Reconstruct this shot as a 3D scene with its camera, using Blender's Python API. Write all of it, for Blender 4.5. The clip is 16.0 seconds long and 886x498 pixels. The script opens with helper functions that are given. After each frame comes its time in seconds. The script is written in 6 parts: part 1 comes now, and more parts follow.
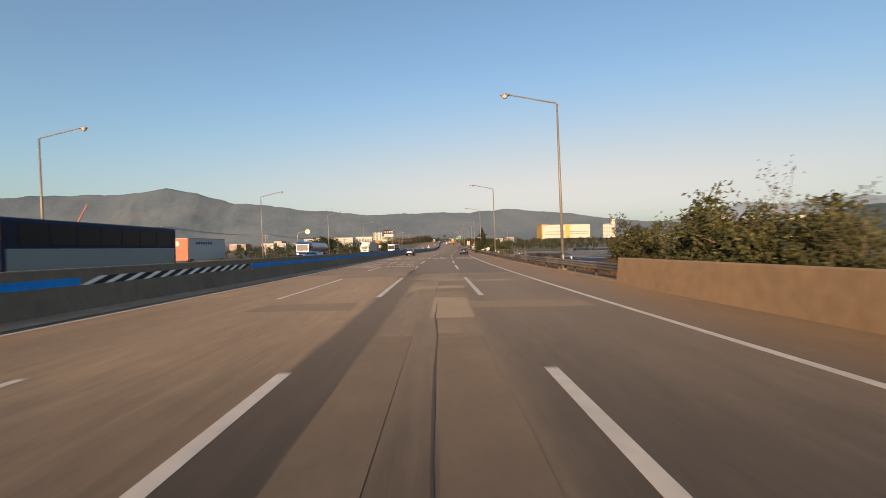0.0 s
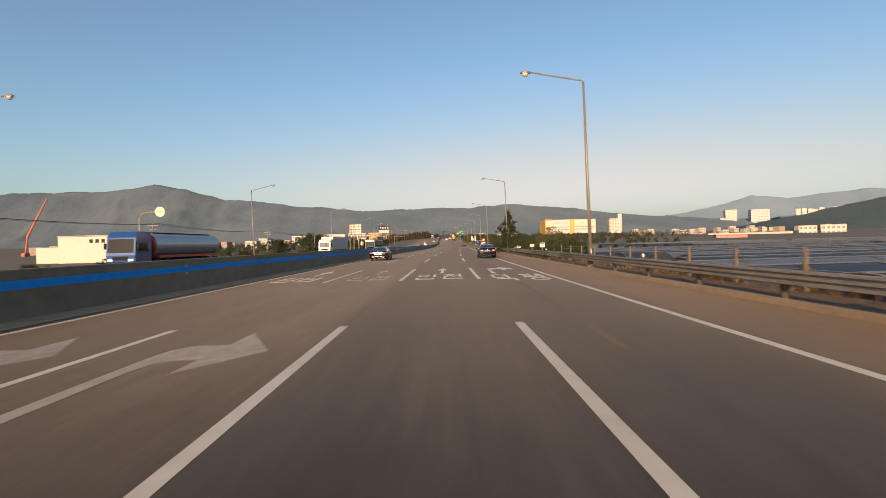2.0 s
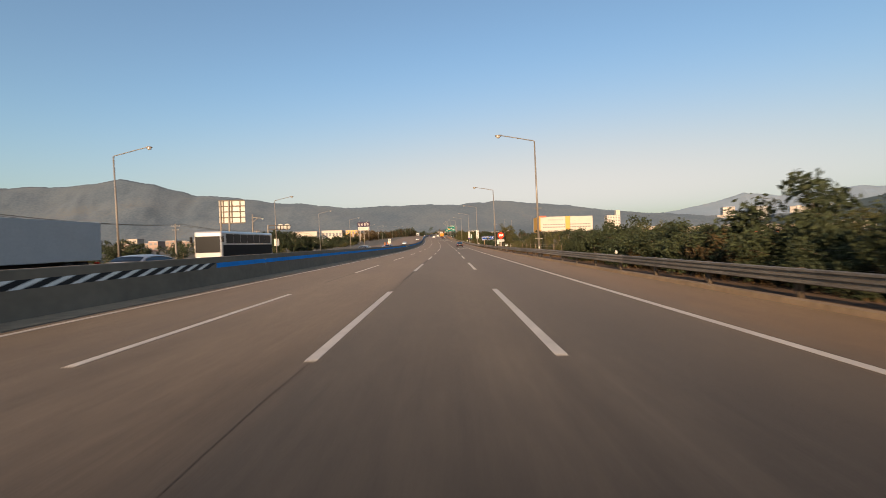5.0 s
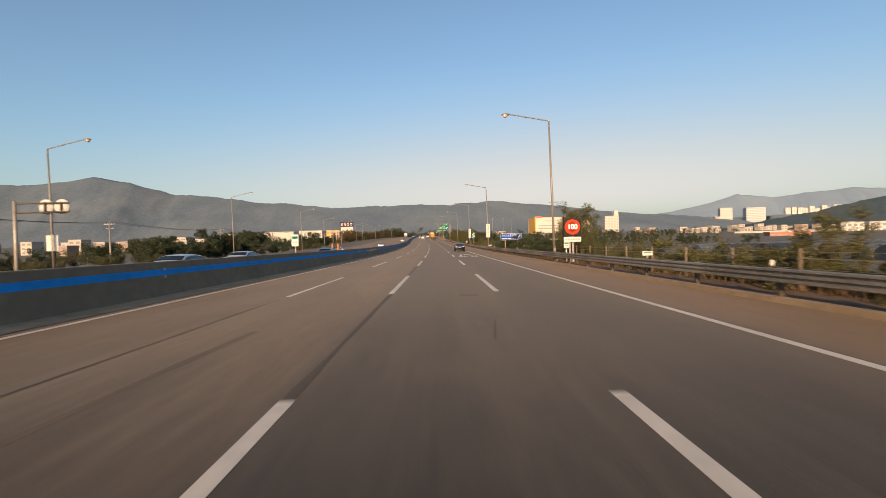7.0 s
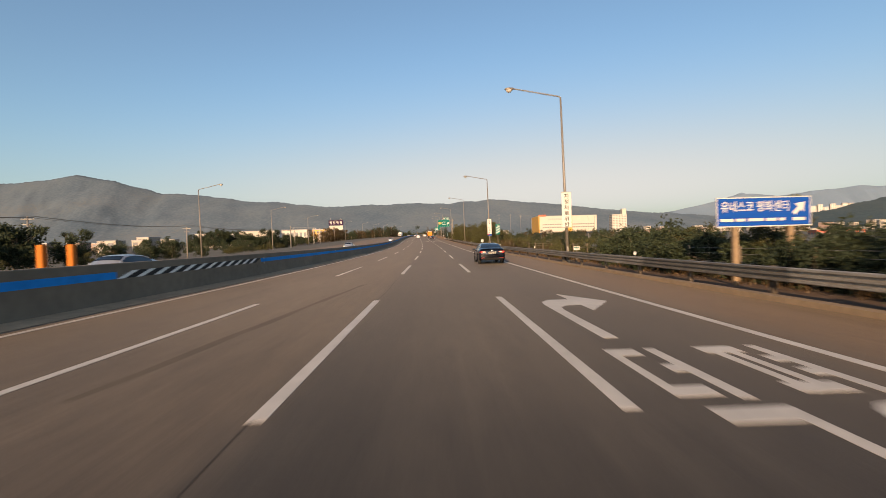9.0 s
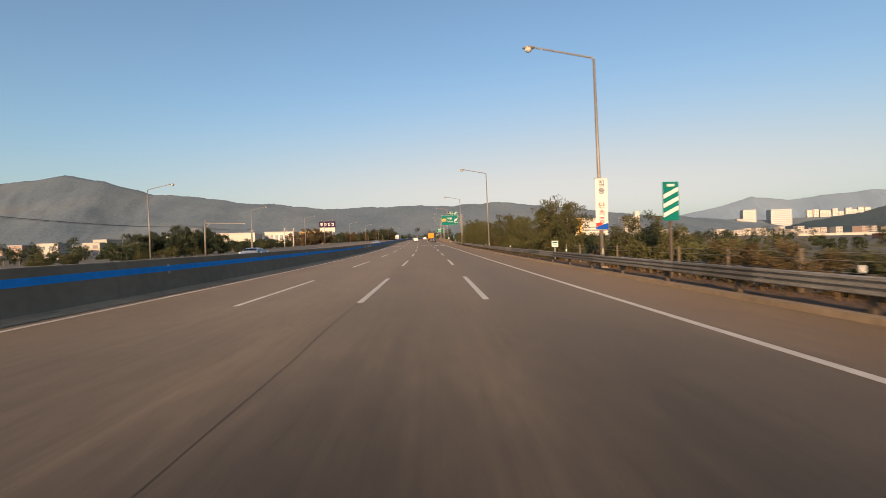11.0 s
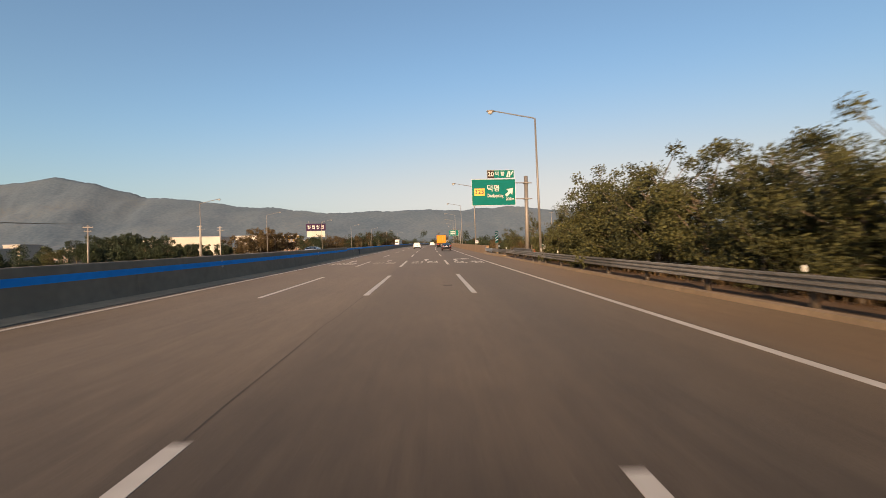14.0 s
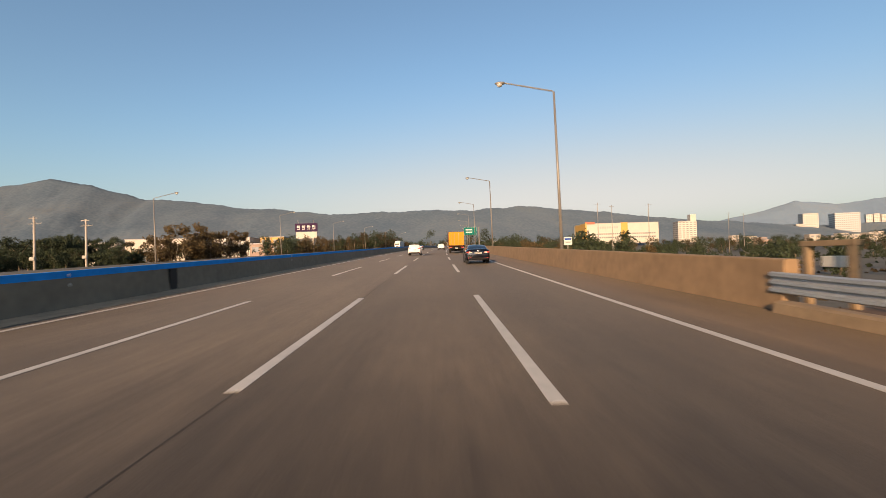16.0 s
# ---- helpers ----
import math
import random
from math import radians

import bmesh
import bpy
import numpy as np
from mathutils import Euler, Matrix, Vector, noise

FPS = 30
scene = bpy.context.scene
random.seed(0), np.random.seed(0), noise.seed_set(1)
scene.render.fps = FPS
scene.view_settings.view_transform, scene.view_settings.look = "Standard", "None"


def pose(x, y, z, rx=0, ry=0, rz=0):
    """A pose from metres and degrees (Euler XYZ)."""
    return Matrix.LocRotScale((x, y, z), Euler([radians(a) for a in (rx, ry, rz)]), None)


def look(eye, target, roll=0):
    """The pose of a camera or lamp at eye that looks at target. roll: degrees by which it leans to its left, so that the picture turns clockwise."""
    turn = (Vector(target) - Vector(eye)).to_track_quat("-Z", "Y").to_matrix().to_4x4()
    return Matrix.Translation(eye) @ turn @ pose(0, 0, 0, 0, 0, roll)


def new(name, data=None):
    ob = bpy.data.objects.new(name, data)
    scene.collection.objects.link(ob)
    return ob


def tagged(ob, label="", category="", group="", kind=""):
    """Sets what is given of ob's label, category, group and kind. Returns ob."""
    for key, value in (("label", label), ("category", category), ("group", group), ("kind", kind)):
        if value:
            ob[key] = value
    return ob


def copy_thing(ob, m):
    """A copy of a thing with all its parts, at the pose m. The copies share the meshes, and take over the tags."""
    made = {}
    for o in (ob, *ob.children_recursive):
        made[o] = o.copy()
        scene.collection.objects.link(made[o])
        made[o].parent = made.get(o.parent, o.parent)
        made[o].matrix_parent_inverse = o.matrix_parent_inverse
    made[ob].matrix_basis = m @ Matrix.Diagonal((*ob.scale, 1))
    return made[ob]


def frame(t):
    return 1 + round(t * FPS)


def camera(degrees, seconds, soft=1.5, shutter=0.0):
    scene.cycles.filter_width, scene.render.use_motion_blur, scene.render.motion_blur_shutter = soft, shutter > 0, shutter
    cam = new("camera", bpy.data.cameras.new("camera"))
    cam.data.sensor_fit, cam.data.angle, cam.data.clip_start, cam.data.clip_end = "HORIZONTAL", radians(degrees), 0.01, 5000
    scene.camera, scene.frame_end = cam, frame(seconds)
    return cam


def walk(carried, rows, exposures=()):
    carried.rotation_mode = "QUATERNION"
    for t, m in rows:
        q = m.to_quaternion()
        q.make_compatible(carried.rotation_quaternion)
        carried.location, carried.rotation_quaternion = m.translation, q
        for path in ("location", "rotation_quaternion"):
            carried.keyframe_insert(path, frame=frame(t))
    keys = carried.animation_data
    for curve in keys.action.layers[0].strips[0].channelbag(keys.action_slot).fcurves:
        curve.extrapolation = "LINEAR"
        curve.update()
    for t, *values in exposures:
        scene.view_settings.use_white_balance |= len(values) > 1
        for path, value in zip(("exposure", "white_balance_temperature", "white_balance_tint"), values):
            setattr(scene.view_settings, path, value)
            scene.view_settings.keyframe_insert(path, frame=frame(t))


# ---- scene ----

# Plan of the motorway: s runs along it, u to the right of the middle of the third lane, z above the road.
# Curvature (1e-4 per metre) and grade (per cent) at every 60 m from s = -60.
BEND = [2.54, 3.17, 4.37, 3.91, -0.43, -2.18, -1.99, -3.77, 0.64, 3.0, 3.8, 3.6, 2.6, 1.6, 0.4, -0.8, -1.0]
GRADE = [-0.61, -0.62, 0.15, 0.0, -0.12, 0.28, 1.35, 2.24, 2.92, 2.84, 2.71, 2.5, 2.2, 1.8, 1.4, 1.0, 0.8]
KNOTS = np.arange(-60, 960, 60.0)
GRID = np.arange(-60, 902, 2.0)
_heading = np.cumsum(np.interp(GRID, KNOTS, BEND) * 1e-4) * 2
_heading -= np.interp(0, GRID, _heading)
_rise = np.cumsum(np.interp(GRID, KNOTS, GRADE) * 1e-2) * 2
_rise -= np.interp(0, GRID, _rise)
_px = np.cumsum(np.sin(_heading)) * 2
_py = np.cumsum(np.cos(_heading)) * 2
_px -= np.interp(0, GRID, _px)
_py -= np.interp(0, GRID, _py)


def heading(s):
    return float(np.interp(s, GRID, _heading))


def rise(s):
    return float(np.interp(s, GRID, _rise))


def pt(s, u, z=0.0):
    """The place at s along the road, u to its right and z above it."""
    th = heading(s)
    over = s - min(max(s, GRID[0]), GRID[-1])
    x = float(np.interp(s, GRID, _px)) + over * math.sin(th)
    y = float(np.interp(s, GRID, _py)) + over * math.cos(th)
    return Vector((x + u * math.cos(th), y - u * math.sin(th), rise(s) + z))


def at(s, u, z=0.0, turn=0.0):
    """A pose on the road: local y ahead along it, x to the right; turn in degrees to the left."""
    return Matrix.Translation(pt(s, u, z)) @ Matrix.Rotation(radians(turn) - heading(s), 4, "Z")


# ---- camera ----
EXPO = 1.0
EYE = 1.655
# seconds, s, u, turn to the right, tilt up, lean (degrees), and how far the car has sunk on its springs
ROWS = [
    (0.0, 3.543, 0.270, 0.938, 0.125, -1.100, 0.03),
    (0.5, 15.775, 0.360, 0.713, 0.078, -1.107),
    (1.0, 28.360, 0.290, 0.777, -0.310, -1.239),
    (1.5, 40.597, 0.345, 0.336, -0.669, -1.038),
    (2.0, 53.084, 0.307, -0.045, -0.644, -1.451),
    (2.5, 66.062, 0.164, -0.185, -0.807, -1.283),
    (3.0, 78.716, 0.112, -0.224, -0.752, -1.212),
    (3.5, 91.210, 0.136, -0.282, -0.753, -1.239),
    (4.0, 103.989, 0.162, -0.246, -0.849, -1.305),
    (6.3, 162.551, 0.087, -0.146, -0.754, -1.680),
    (6.5, 167.759, 0.045, 0.016, -0.765, -1.612),
    (7.0, 180.697, -0.101, 0.367, -0.573, -1.495),
    (7.5, 193.406, -0.162, 0.578, -0.544, -1.378),
    (8.0, 206.697, -0.116, 0.674, -0.699, -1.525),
    (8.5, 219.877, -0.268, 1.043, -0.723, -1.264),
    (9.0, 232.785, -0.040, 0.889, -0.754, -1.622),
    (9.2, 238.019, -0.012, 0.892, -0.788, -1.609),
    (11.3, 291.916, 0.286, 1.261, -0.773, -1.399),
    (11.5, 297.245, 0.276, 1.302, -0.826, -1.365),
    (12.0, 310.576, 0.482, 1.073, -0.994, -1.781),
    (12.5, 323.527, 0.434, 1.071, -0.816, -1.856),
    (13.0, 336.369, 0.385, 1.001, -0.676, -1.757),
    (13.5, 349.542, 0.445, 0.908, -0.702, -1.562),
    (14.0, 362.793, 0.375, 1.364, -0.600, -1.273),
    (14.5, 376.246, 0.625, 1.184, -0.540, -1.515),
    (15.0, 389.688, 0.599, 1.249, -0.437, -1.437),
    (15.5, 402.845, 0.759, 0.947, -0.706, -1.882),
    (16.0, 415.070, 0.600, 0.812, -0.670, -1.531),
]


def eye_pose(s, u, yaw, tilt, lean, sunk=0.0):
    th = heading(s) + radians(yaw)
    up = radians(tilt) + float(np.interp(s, KNOTS, GRADE)) * 1e-2
    eye = pt(s, u, EYE - sunk)
    way = Vector((math.sin(th) * math.cos(up), math.cos(th) * math.cos(up), math.sin(up)))
    return look(eye, eye + way, lean)


cam = camera(87.34, 16.0, soft=0.85, shutter=0.2)
walk(cam, [(t, eye_pose(*r)) for t, *r in ROWS], exposures=[(0.0, EXPO, 7250, 5), (16.0, EXPO, 7250, 5)])

# ---- world and sun ----
SUN_HIGH, SUN_TURN = 14.5, 197.5
world = bpy.data.worlds.new("world")
scene.world = world
world.use_nodes = True
_n = world.node_tree.nodes
_sky = _n.new("ShaderNodeTexSky")
_sky.sky_type, _sky.sun_disc = "NISHITA", False
_sky.sun_elevation, _sky.sun_rotation = radians(SUN_HIGH), radians(SUN_TURN)
_sky.air_density, _sky.dust_density, _sky.ozone_density = 1.0, 2.2, 1.8
_n["Background"].inputs["Strength"].default_value = 0.096
# morning haze: the brightest, lowest part of the sky turns pale and slightly rosy
_bw = _n.new("ShaderNodeRGBToBW")
_hz = _n.new("ShaderNodeMapRange")
_hz.interpolation_type = "SMOOTHSTEP"
_hz.inputs["From Min"].default_value, _hz.inputs["From Max"].default_value = 2.25, 4.9
_hz.inputs["To Max"].default_value = 0.92
_pale = _n.new("ShaderNodeVectorMath")
_pale.operation = "SCALE"
_pale.inputs[0].default_value = (1.0, 0.855, 0.805)
_mix = _n.new("ShaderNodeMix")
_mix.data_type = "RGBA"
_wl = world.node_tree.links
_wl.new(_sky.outputs[0], _bw.inputs[0])
_wl.new(_bw.outputs[0], _hz.inputs["Value"])
_wl.new(_bw.outputs[0], _pale.inputs["Scale"])
_wl.new(_hz.outputs[0], _mix.inputs[0])
_wl.new(_sky.outputs[0], _mix.inputs[6])
_wl.new(_pale.outputs[0], _mix.inputs[7])
_clear = _n.new("ShaderNodeVectorMath")
_clear.operation = "MULTIPLY"
_clear.inputs[1].default_value = (0.88, 0.972, 1.085)
_wl.new(_mix.outputs[2], _clear.inputs[0])
_wl.new(_clear.outputs[0], _n["Background"].inputs["Color"])
sun = new("sun", bpy.data.lights.new("sun", "SUN"))
sun.data.energy, sun.data.angle, sun.data.color = 4.2, radians(0.6), (1.0, 0.66, 0.41)
_a = radians(SUN_TURN)
_way = Vector((-math.sin(_a), -math.cos(_a), -math.tan(radians(SUN_HIGH))))
sun.matrix_world = look((0, 0, 60), Vector((0, 0, 60)) + _way)


# ---- materials ----
def shader(name):
    m = bpy.data.materials.new(name)
    m.use_nodes = True
    return m, m.node_tree.nodes, m.node_tree.links, m.node_tree.nodes["Principled BSDF"]


def ramp(nodes, stops):
    r = nodes.new("ShaderNodeValToRGB")
    while len(r.color_ramp.elements) < len(stops):
        r.color_ramp.elements.new(0.5)
    for e, (p, c) in zip(r.color_ramp.elements, stops):
        e.position, e.color = p, (*c, 1)
    return r


def plain(name, colour, rough=0.6, metal=0.0, vary=0.12, grain=6.0, bump=0.05, by_piece=0.0, coat=0.0, emit=0.0, spec=0.5, matt=0.0):
    """A surface with stains at two scales, fine relief and, if asked, a tone of its own for each piece."""
    m, n, l, b = shader(name)
    geo = n.new("ShaderNodeNewGeometry")
    big = n.new("ShaderNodeTexNoise")
    big.inputs["Scale"].default_value, big.inputs["Detail"].default_value = grain * 0.12, 5
    fine = n.new("ShaderNodeTexNoise")
    fine.inputs["Scale"].default_value, fine.inputs["Detail"].default_value = grain, 6
    for q in (big, fine):
        l.new(geo.outputs["Position"], q.inputs["Vector"])
    add = n.new("ShaderNodeMath")
    l.new(big.outputs[0], add.inputs[0])
    l.new(fine.outputs[0], add.inputs[1])
    mapr = n.new("ShaderNodeMapRange")
    mapr.inputs["From Min"].default_value, mapr.inputs["From Max"].default_value = 0.65, 1.35
    mapr.inputs["To Min"].default_value, mapr.inputs["To Max"].default_value = 1 - vary, 1 + vary
    l.new(add.outputs[0], mapr.inputs["Value"])
    value = mapr.outputs[0]
    if by_piece:
        info = n.new("ShaderNodeObjectInfo")
        r2 = n.new("ShaderNodeMapRange")
        r2.inputs["To Min"].default_value, r2.inputs["To Max"].default_value = 1 - by_piece, 1 + by_piece
        l.new(info.outputs["Random"], r2.inputs["Value"])
        mul = n.new("ShaderNodeMath")
        mul.operation = "MULTIPLY"
        l.new(value, mul.inputs[0])
        l.new(r2.outputs[0], mul.inputs[1])
        value = mul.outputs[0]
    mix = n.new("ShaderNodeVectorMath")
    mix.operation = "SCALE"
    mix.inputs[0].default_value = colour
    l.new(value, mix.inputs["Scale"])
    l.new(mix.outputs[0], b.inputs["Base Color"])
    b.inputs["Roughness"].default_value, b.inputs["Metallic"].default_value = rough, metal
    b.inputs["Coat Weight"].default_value = coat
    b.inputs["Specular IOR Level"].default_value = spec
    b.inputs["Diffuse Roughness"].default_value = matt
    b.inputs["Coat Roughness"].default_value = 0.05
    if emit:
        b.inputs["Emission Color"].default_value = (*colour, 1)
        b.inputs["Emission Strength"].default_value = emit
    if bump:
        bp = n.new("ShaderNodeBump")
        bp.inputs["Strength"].default_value, bp.inputs["Distance"].default_value = bump, 0.03
        l.new(fine.outputs[0], bp.inputs["Height"])
        l.new(bp.outputs[0], b.inputs["Normal"])
    return m


def paving(name, bands, later=None, change=(0, 1)):
    """Road surface. bands: colour stops across the road by u (metres), which turn into later along the stretch change; tracks run along it."""
    m, n, l, b = shader(name)
    uv = n.new("ShaderNodeUVMap")
    uv.uv_map = "plan"
    sep = n.new("ShaderNodeSeparateXYZ")
    l.new(uv.outputs[0], sep.inputs[0])
    warp = n.new("ShaderNodeTexNoise")
    warp.inputs["Scale"].default_value, warp.inputs["Detail"].default_value = 0.35, 4
    l.new(uv.outputs[0], warp.inputs["Vector"])
    wob = n.new("ShaderNodeMath")
    wob.operation, wob.inputs[1].default_value, wob.inputs[2].default_value = "MULTIPLY_ADD", 0.16, -0.08
    l.new(warp.outputs[0], wob.inputs[0])
    uu = n.new("ShaderNodeMath")
    l.new(sep.outputs["X"], uu.inputs[0])
    l.new(wob.outputs[0], uu.inputs[1])
    norm = n.new("ShaderNodeMapRange")
    norm.inputs["From Min"].default_value, norm.inputs["From Max"].default_value = -12.0, 10.0
    l.new(uu.outputs[0], norm.inputs["Value"])
    cr = ramp(n, [((u + 12.0) / 22.0, c) for u, c in bands])
    l.new(norm.outputs[0], cr.inputs[0])
    tone = cr.outputs[0]
    if later:
        cr2 = ramp(n, [((u + 12.0) / 22.0, c) for u, c in later])
        l.new(norm.outputs[0], cr2.inputs[0])
        along = n.new("ShaderNodeMapRange")
        along.interpolation_type = "SMOOTHSTEP"
        along.inputs["From Min"].default_value, along.inputs["From Max"].default_value = change
        l.new(sep.outputs["Y"], along.inputs["Value"])
        both = n.new("ShaderNodeMix")
        both.data_type = "RGBA"
        l.new(along.outputs[0], both.inputs[0])
        l.new(cr.outputs[0], both.inputs[6])
        l.new(cr2.outputs[0], both.inputs[7])
        tone = both.outputs[2]

    def streak(sx, sy, detail, lo, hi, lo_to, hi_to):
        mp = n.new("ShaderNodeMapping")
        mp.inputs["Scale"].default_value = (sx, sy, 1)
        l.new(uv.outputs[0], mp.inputs["Vector"])
        t = n.new("ShaderNodeTexNoise")
        t.inputs["Scale"].default_value, t.inputs["Detail"].default_value = 1.0, detail
        l.new(mp.outputs[0], t.inputs["Vector"])
        r = n.new("ShaderNodeMapRange")
        r.inputs["From Min"].default_value, r.inputs["From Max"].default_value = lo, hi
        r.inputs["To Min"].default_value, r.inputs["To Max"].default_value = lo_to, hi_to
        l.new(t.outputs[0], r.inputs["Value"])
        return r.outputs[0], t

    a, _ = streak(1.6, 0.03, 4, 0.32, 0.68, 0.86, 1.14)     # long tracks of tyres
    c, _ = streak(0.5, 0.16, 6, 0.3, 0.7, 0.78, 1.2)       # patches
    d, grain = streak(38.0, 38.0, 3, 0.25, 0.75, 0.74, 1.26)  # stones
    e, _ = streak(9.0, 0.5, 5, 0.6, 0.75, 1.0, 0.8)         # dark scuffs
    g, _ = streak(5.0, 1.1, 5, 0.3, 0.7, 0.82, 1.18)        # worn spots
    h, _ = streak(9.0, 0.16, 5, 0.3, 0.7, 0.88, 1.12)       # fine rubbed lines
    prod = a
    for q in (c, d, e, g, h):
        mu = n.new("ShaderNodeMath")
        mu.operation = "MULTIPLY"
        l.new(prod, mu.inputs[0])
        l.new(q, mu.inputs[1])
        prod = mu.outputs[0]
    sc = n.new("ShaderNodeVectorMath")
    sc.operation = "SCALE"
    l.new(tone, sc.inputs[0])
    l.new(prod, sc.inputs["Scale"])
    l.new(sc.outputs[0], b.inputs["Base Color"])
    b.inputs["Roughness"].default_value = 0.68
    b.inputs["Specular IOR Level"].default_value = 0.32
    b.inputs["Sheen Weight"].default_value, b.inputs["Sheen Roughness"].default_value = 0.034, 0.42
    b.inputs["Sheen Tint"].default_value = (1.0, 0.84, 0.68, 1)
    b.inputs["Diffuse Roughness"].default_value = 1.0
    bp = n.new("ShaderNodeBump")
    bp.inputs["Strength"].default_value, bp.inputs["Distance"].default_value = 0.35, 0.012
    l.new(grain.outputs[0], bp.inputs["Height"])
    l.new(bp.outputs[0], b.inputs["Normal"])
    return m


def leaves(name, dark, light, sheer=0.25):
    m, n, l, b = shader(name)
    geo = n.new("ShaderNodeNewGeometry")
    info = n.new("ShaderNodeObjectInfo")
    add = n.new("ShaderNodeMath")
    add.operation, add.inputs[1].default_value = "MULTIPLY_ADD", 0.7
    half = n.new("ShaderNodeMath")
    half.operation, half.inputs[1].default_value = "MULTIPLY", 0.3
    l.new(info.outputs["Random"], half.inputs[0])
    l.new(geo.outputs["Random Per Island"], add.inputs[0])
    l.new(half.outputs[0], add.inputs[2])
    cr = ramp(n, [(0.0, dark), (0.75, light), (1.0, tuple(min(1, q * 1.5) for q in light))])
    l.new(add.outputs[0], cr.inputs[0])
    l.new(cr.outputs[0], b.inputs["Base Color"])
    b.inputs["Roughness"].default_value = 0.7
    b.inputs["Specular IOR Level"].default_value = 0.25
    return m


def woods(name, dark, light, scale=0.05):
    """Far woods: crowns as a bumpy, mottled surface."""
    m, n, l, b = shader(name)
    geo = n.new("ShaderNodeNewGeometry")
    big = n.new("ShaderNodeTexNoise")
    big.inputs["Scale"].default_value, big.inputs["Detail"].default_value = scale * 0.12, 6
    cells = n.new("ShaderNodeTexVoronoi")
    cells.inputs["Scale"].default_value = scale * 3.2
    for q in (big, cells):
        l.new(geo.outputs["Position"], q.inputs["Vector"])
    add = n.new("ShaderNodeMath")
    add.operation, add.inputs[1].default_value = "MULTIPLY_ADD", 0.32
    l.new(cells.outputs["Distance"], add.inputs[0])
    l.new(big.outputs[0], add.inputs[2])
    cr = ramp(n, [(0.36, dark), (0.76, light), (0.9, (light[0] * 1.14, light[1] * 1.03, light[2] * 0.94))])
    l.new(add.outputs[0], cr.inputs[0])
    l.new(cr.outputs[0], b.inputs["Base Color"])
    b.inputs["Roughness"].default_value = 0.95
    b.inputs["Diffuse Roughness"].default_value = 0.5
    b.inputs["Specular IOR Level"].default_value = 0.05
    bp = n.new("ShaderNodeBump")
    bp.inputs["Strength"].default_value, bp.inputs["Distance"].default_value = 0.07, 3.0
    bp.invert = True
    l.new(cells.outputs["Distance"], bp.inputs["Height"])
    l.new(bp.outputs[0], b.inputs["Normal"])
    return m


OLD, VERGE = (0.0415, 0.0344, 0.0277), (0.036, 0.0242, 0.0144)
GUTTER_SIDE = (0.042, 0.034, 0.026)
OLD_EARLY = (0.0385, 0.0322, 0.0262)
# right of u -1.8: newer asphalt, darkened further for the car's own shadow
ASPHALT = paving("asphalt",
                 [(-12, VERGE), (-9.3, GUTTER_SIDE), (-8.2, OLD_EARLY), (-2.3, OLD_EARLY), (-1.5, (0.0175, 0.0166, 0.0154)), (1.2, (0.0222, 0.0203, 0.018)), (3.0, (0.0138, 0.0132, 0.0124)), (4.8, (0.0185, 0.0165, 0.0142)), (6.3, VERGE), (9.0, VERGE)],
                 [(-12, VERGE), (-9.3, GUTTER_SIDE), (-8.2, OLD), (-2.3, OLD), (-1.5, (0.0285, 0.0236, 0.0187)), (1.2, (0.031, 0.0252, 0.0196)), (3.0, (0.019, 0.0165, 0.0139)), (4.8, (0.026, 0.0214, 0.0168)), (6.3, VERGE), (9.0, VERGE)], (225, 330))
DECK = (0.067, 0.0528, 0.0388)
# right of u 1.1: greyer deck, darkened further for the car's own shadow
CONCRETE_ROAD = paving("worn concrete road", [(-12, VERGE), (-8.2, DECK), (-1.84, DECK), (-1.72, (0.0178, 0.0146, 0.0114)), (-1.0, (0.02, 0.0164, 0.0128)), (-0.9, (0.045, 0.037, 0.029)), (1.1, (0.045, 0.0375, 0.03)), (1.5, (0.0285, 0.0245, 0.0204)), (4.8, (0.0275, 0.0236, 0.0194)), (6.3, VERGE)])
PATCH_LIGHT = plain("light concrete patch", (0.068, 0.0565, 0.0455), 0.85, matt=1.0, vary=0.16, grain=9)
PATCH_PALE = plain("whitish concrete patch", (0.094, 0.081, 0.068), 0.85, matt=1.0, vary=0.14, grain=9)
PATCH_MID = plain("greyish concrete patch", (0.054, 0.0445, 0.0355), 0.85, matt=1.0, vary=0.18, grain=9)
PATCH_DARK = plain("dark bitumen patch", (0.014, 0.0125, 0.011), 0.85, matt=1.0, vary=0.2, grain=9)
SEAL = plain("black bitumen seam", (0.02, 0.017, 0.0145), 0.8, matt=1.0, vary=0.3, grain=7)
PAINT = plain("worn white road paint", (0.42, 0.39, 0.35), 0.6, vary=0.16, grain=5, bump=0.1)
PAINT_FADED = plain("faded road paint", (0.26, 0.23, 0.2), 0.7, vary=0.3, grain=5, bump=0.1)
BARRIER = plain("weathered barrier concrete", (0.168, 0.134, 0.096), 0.88, vary=0.22, grain=3.0, bump=0.25)
WALL = plain("sunlit parapet concrete", (0.22, 0.142, 0.08), 0.88, vary=0.2, grain=2.5, bump=0.15)
KERB = plain("old kerb concrete", (0.2, 0.14, 0.085), 0.9, vary=0.25, grain=5, bump=0.3)
BLUE = plain("blue barrier paint", (0.006, 0.22, 0.62), 0.85, spec=0.15, vary=0.15, grain=4)
WHITE = plain("white paint", (0.75, 0.74, 0.7), 0.5, vary=0.08, grain=4)
BLACK = plain("black paint", (0.012, 0.012, 0.013), 0.6, spec=0.2, vary=0.15, grain=4)
NEW_STEEL = plain("new galvanised steel", (0.29, 0.32, 0.35), 0.5, 0.4, vary=0.12, grain=8, bump=0.05)
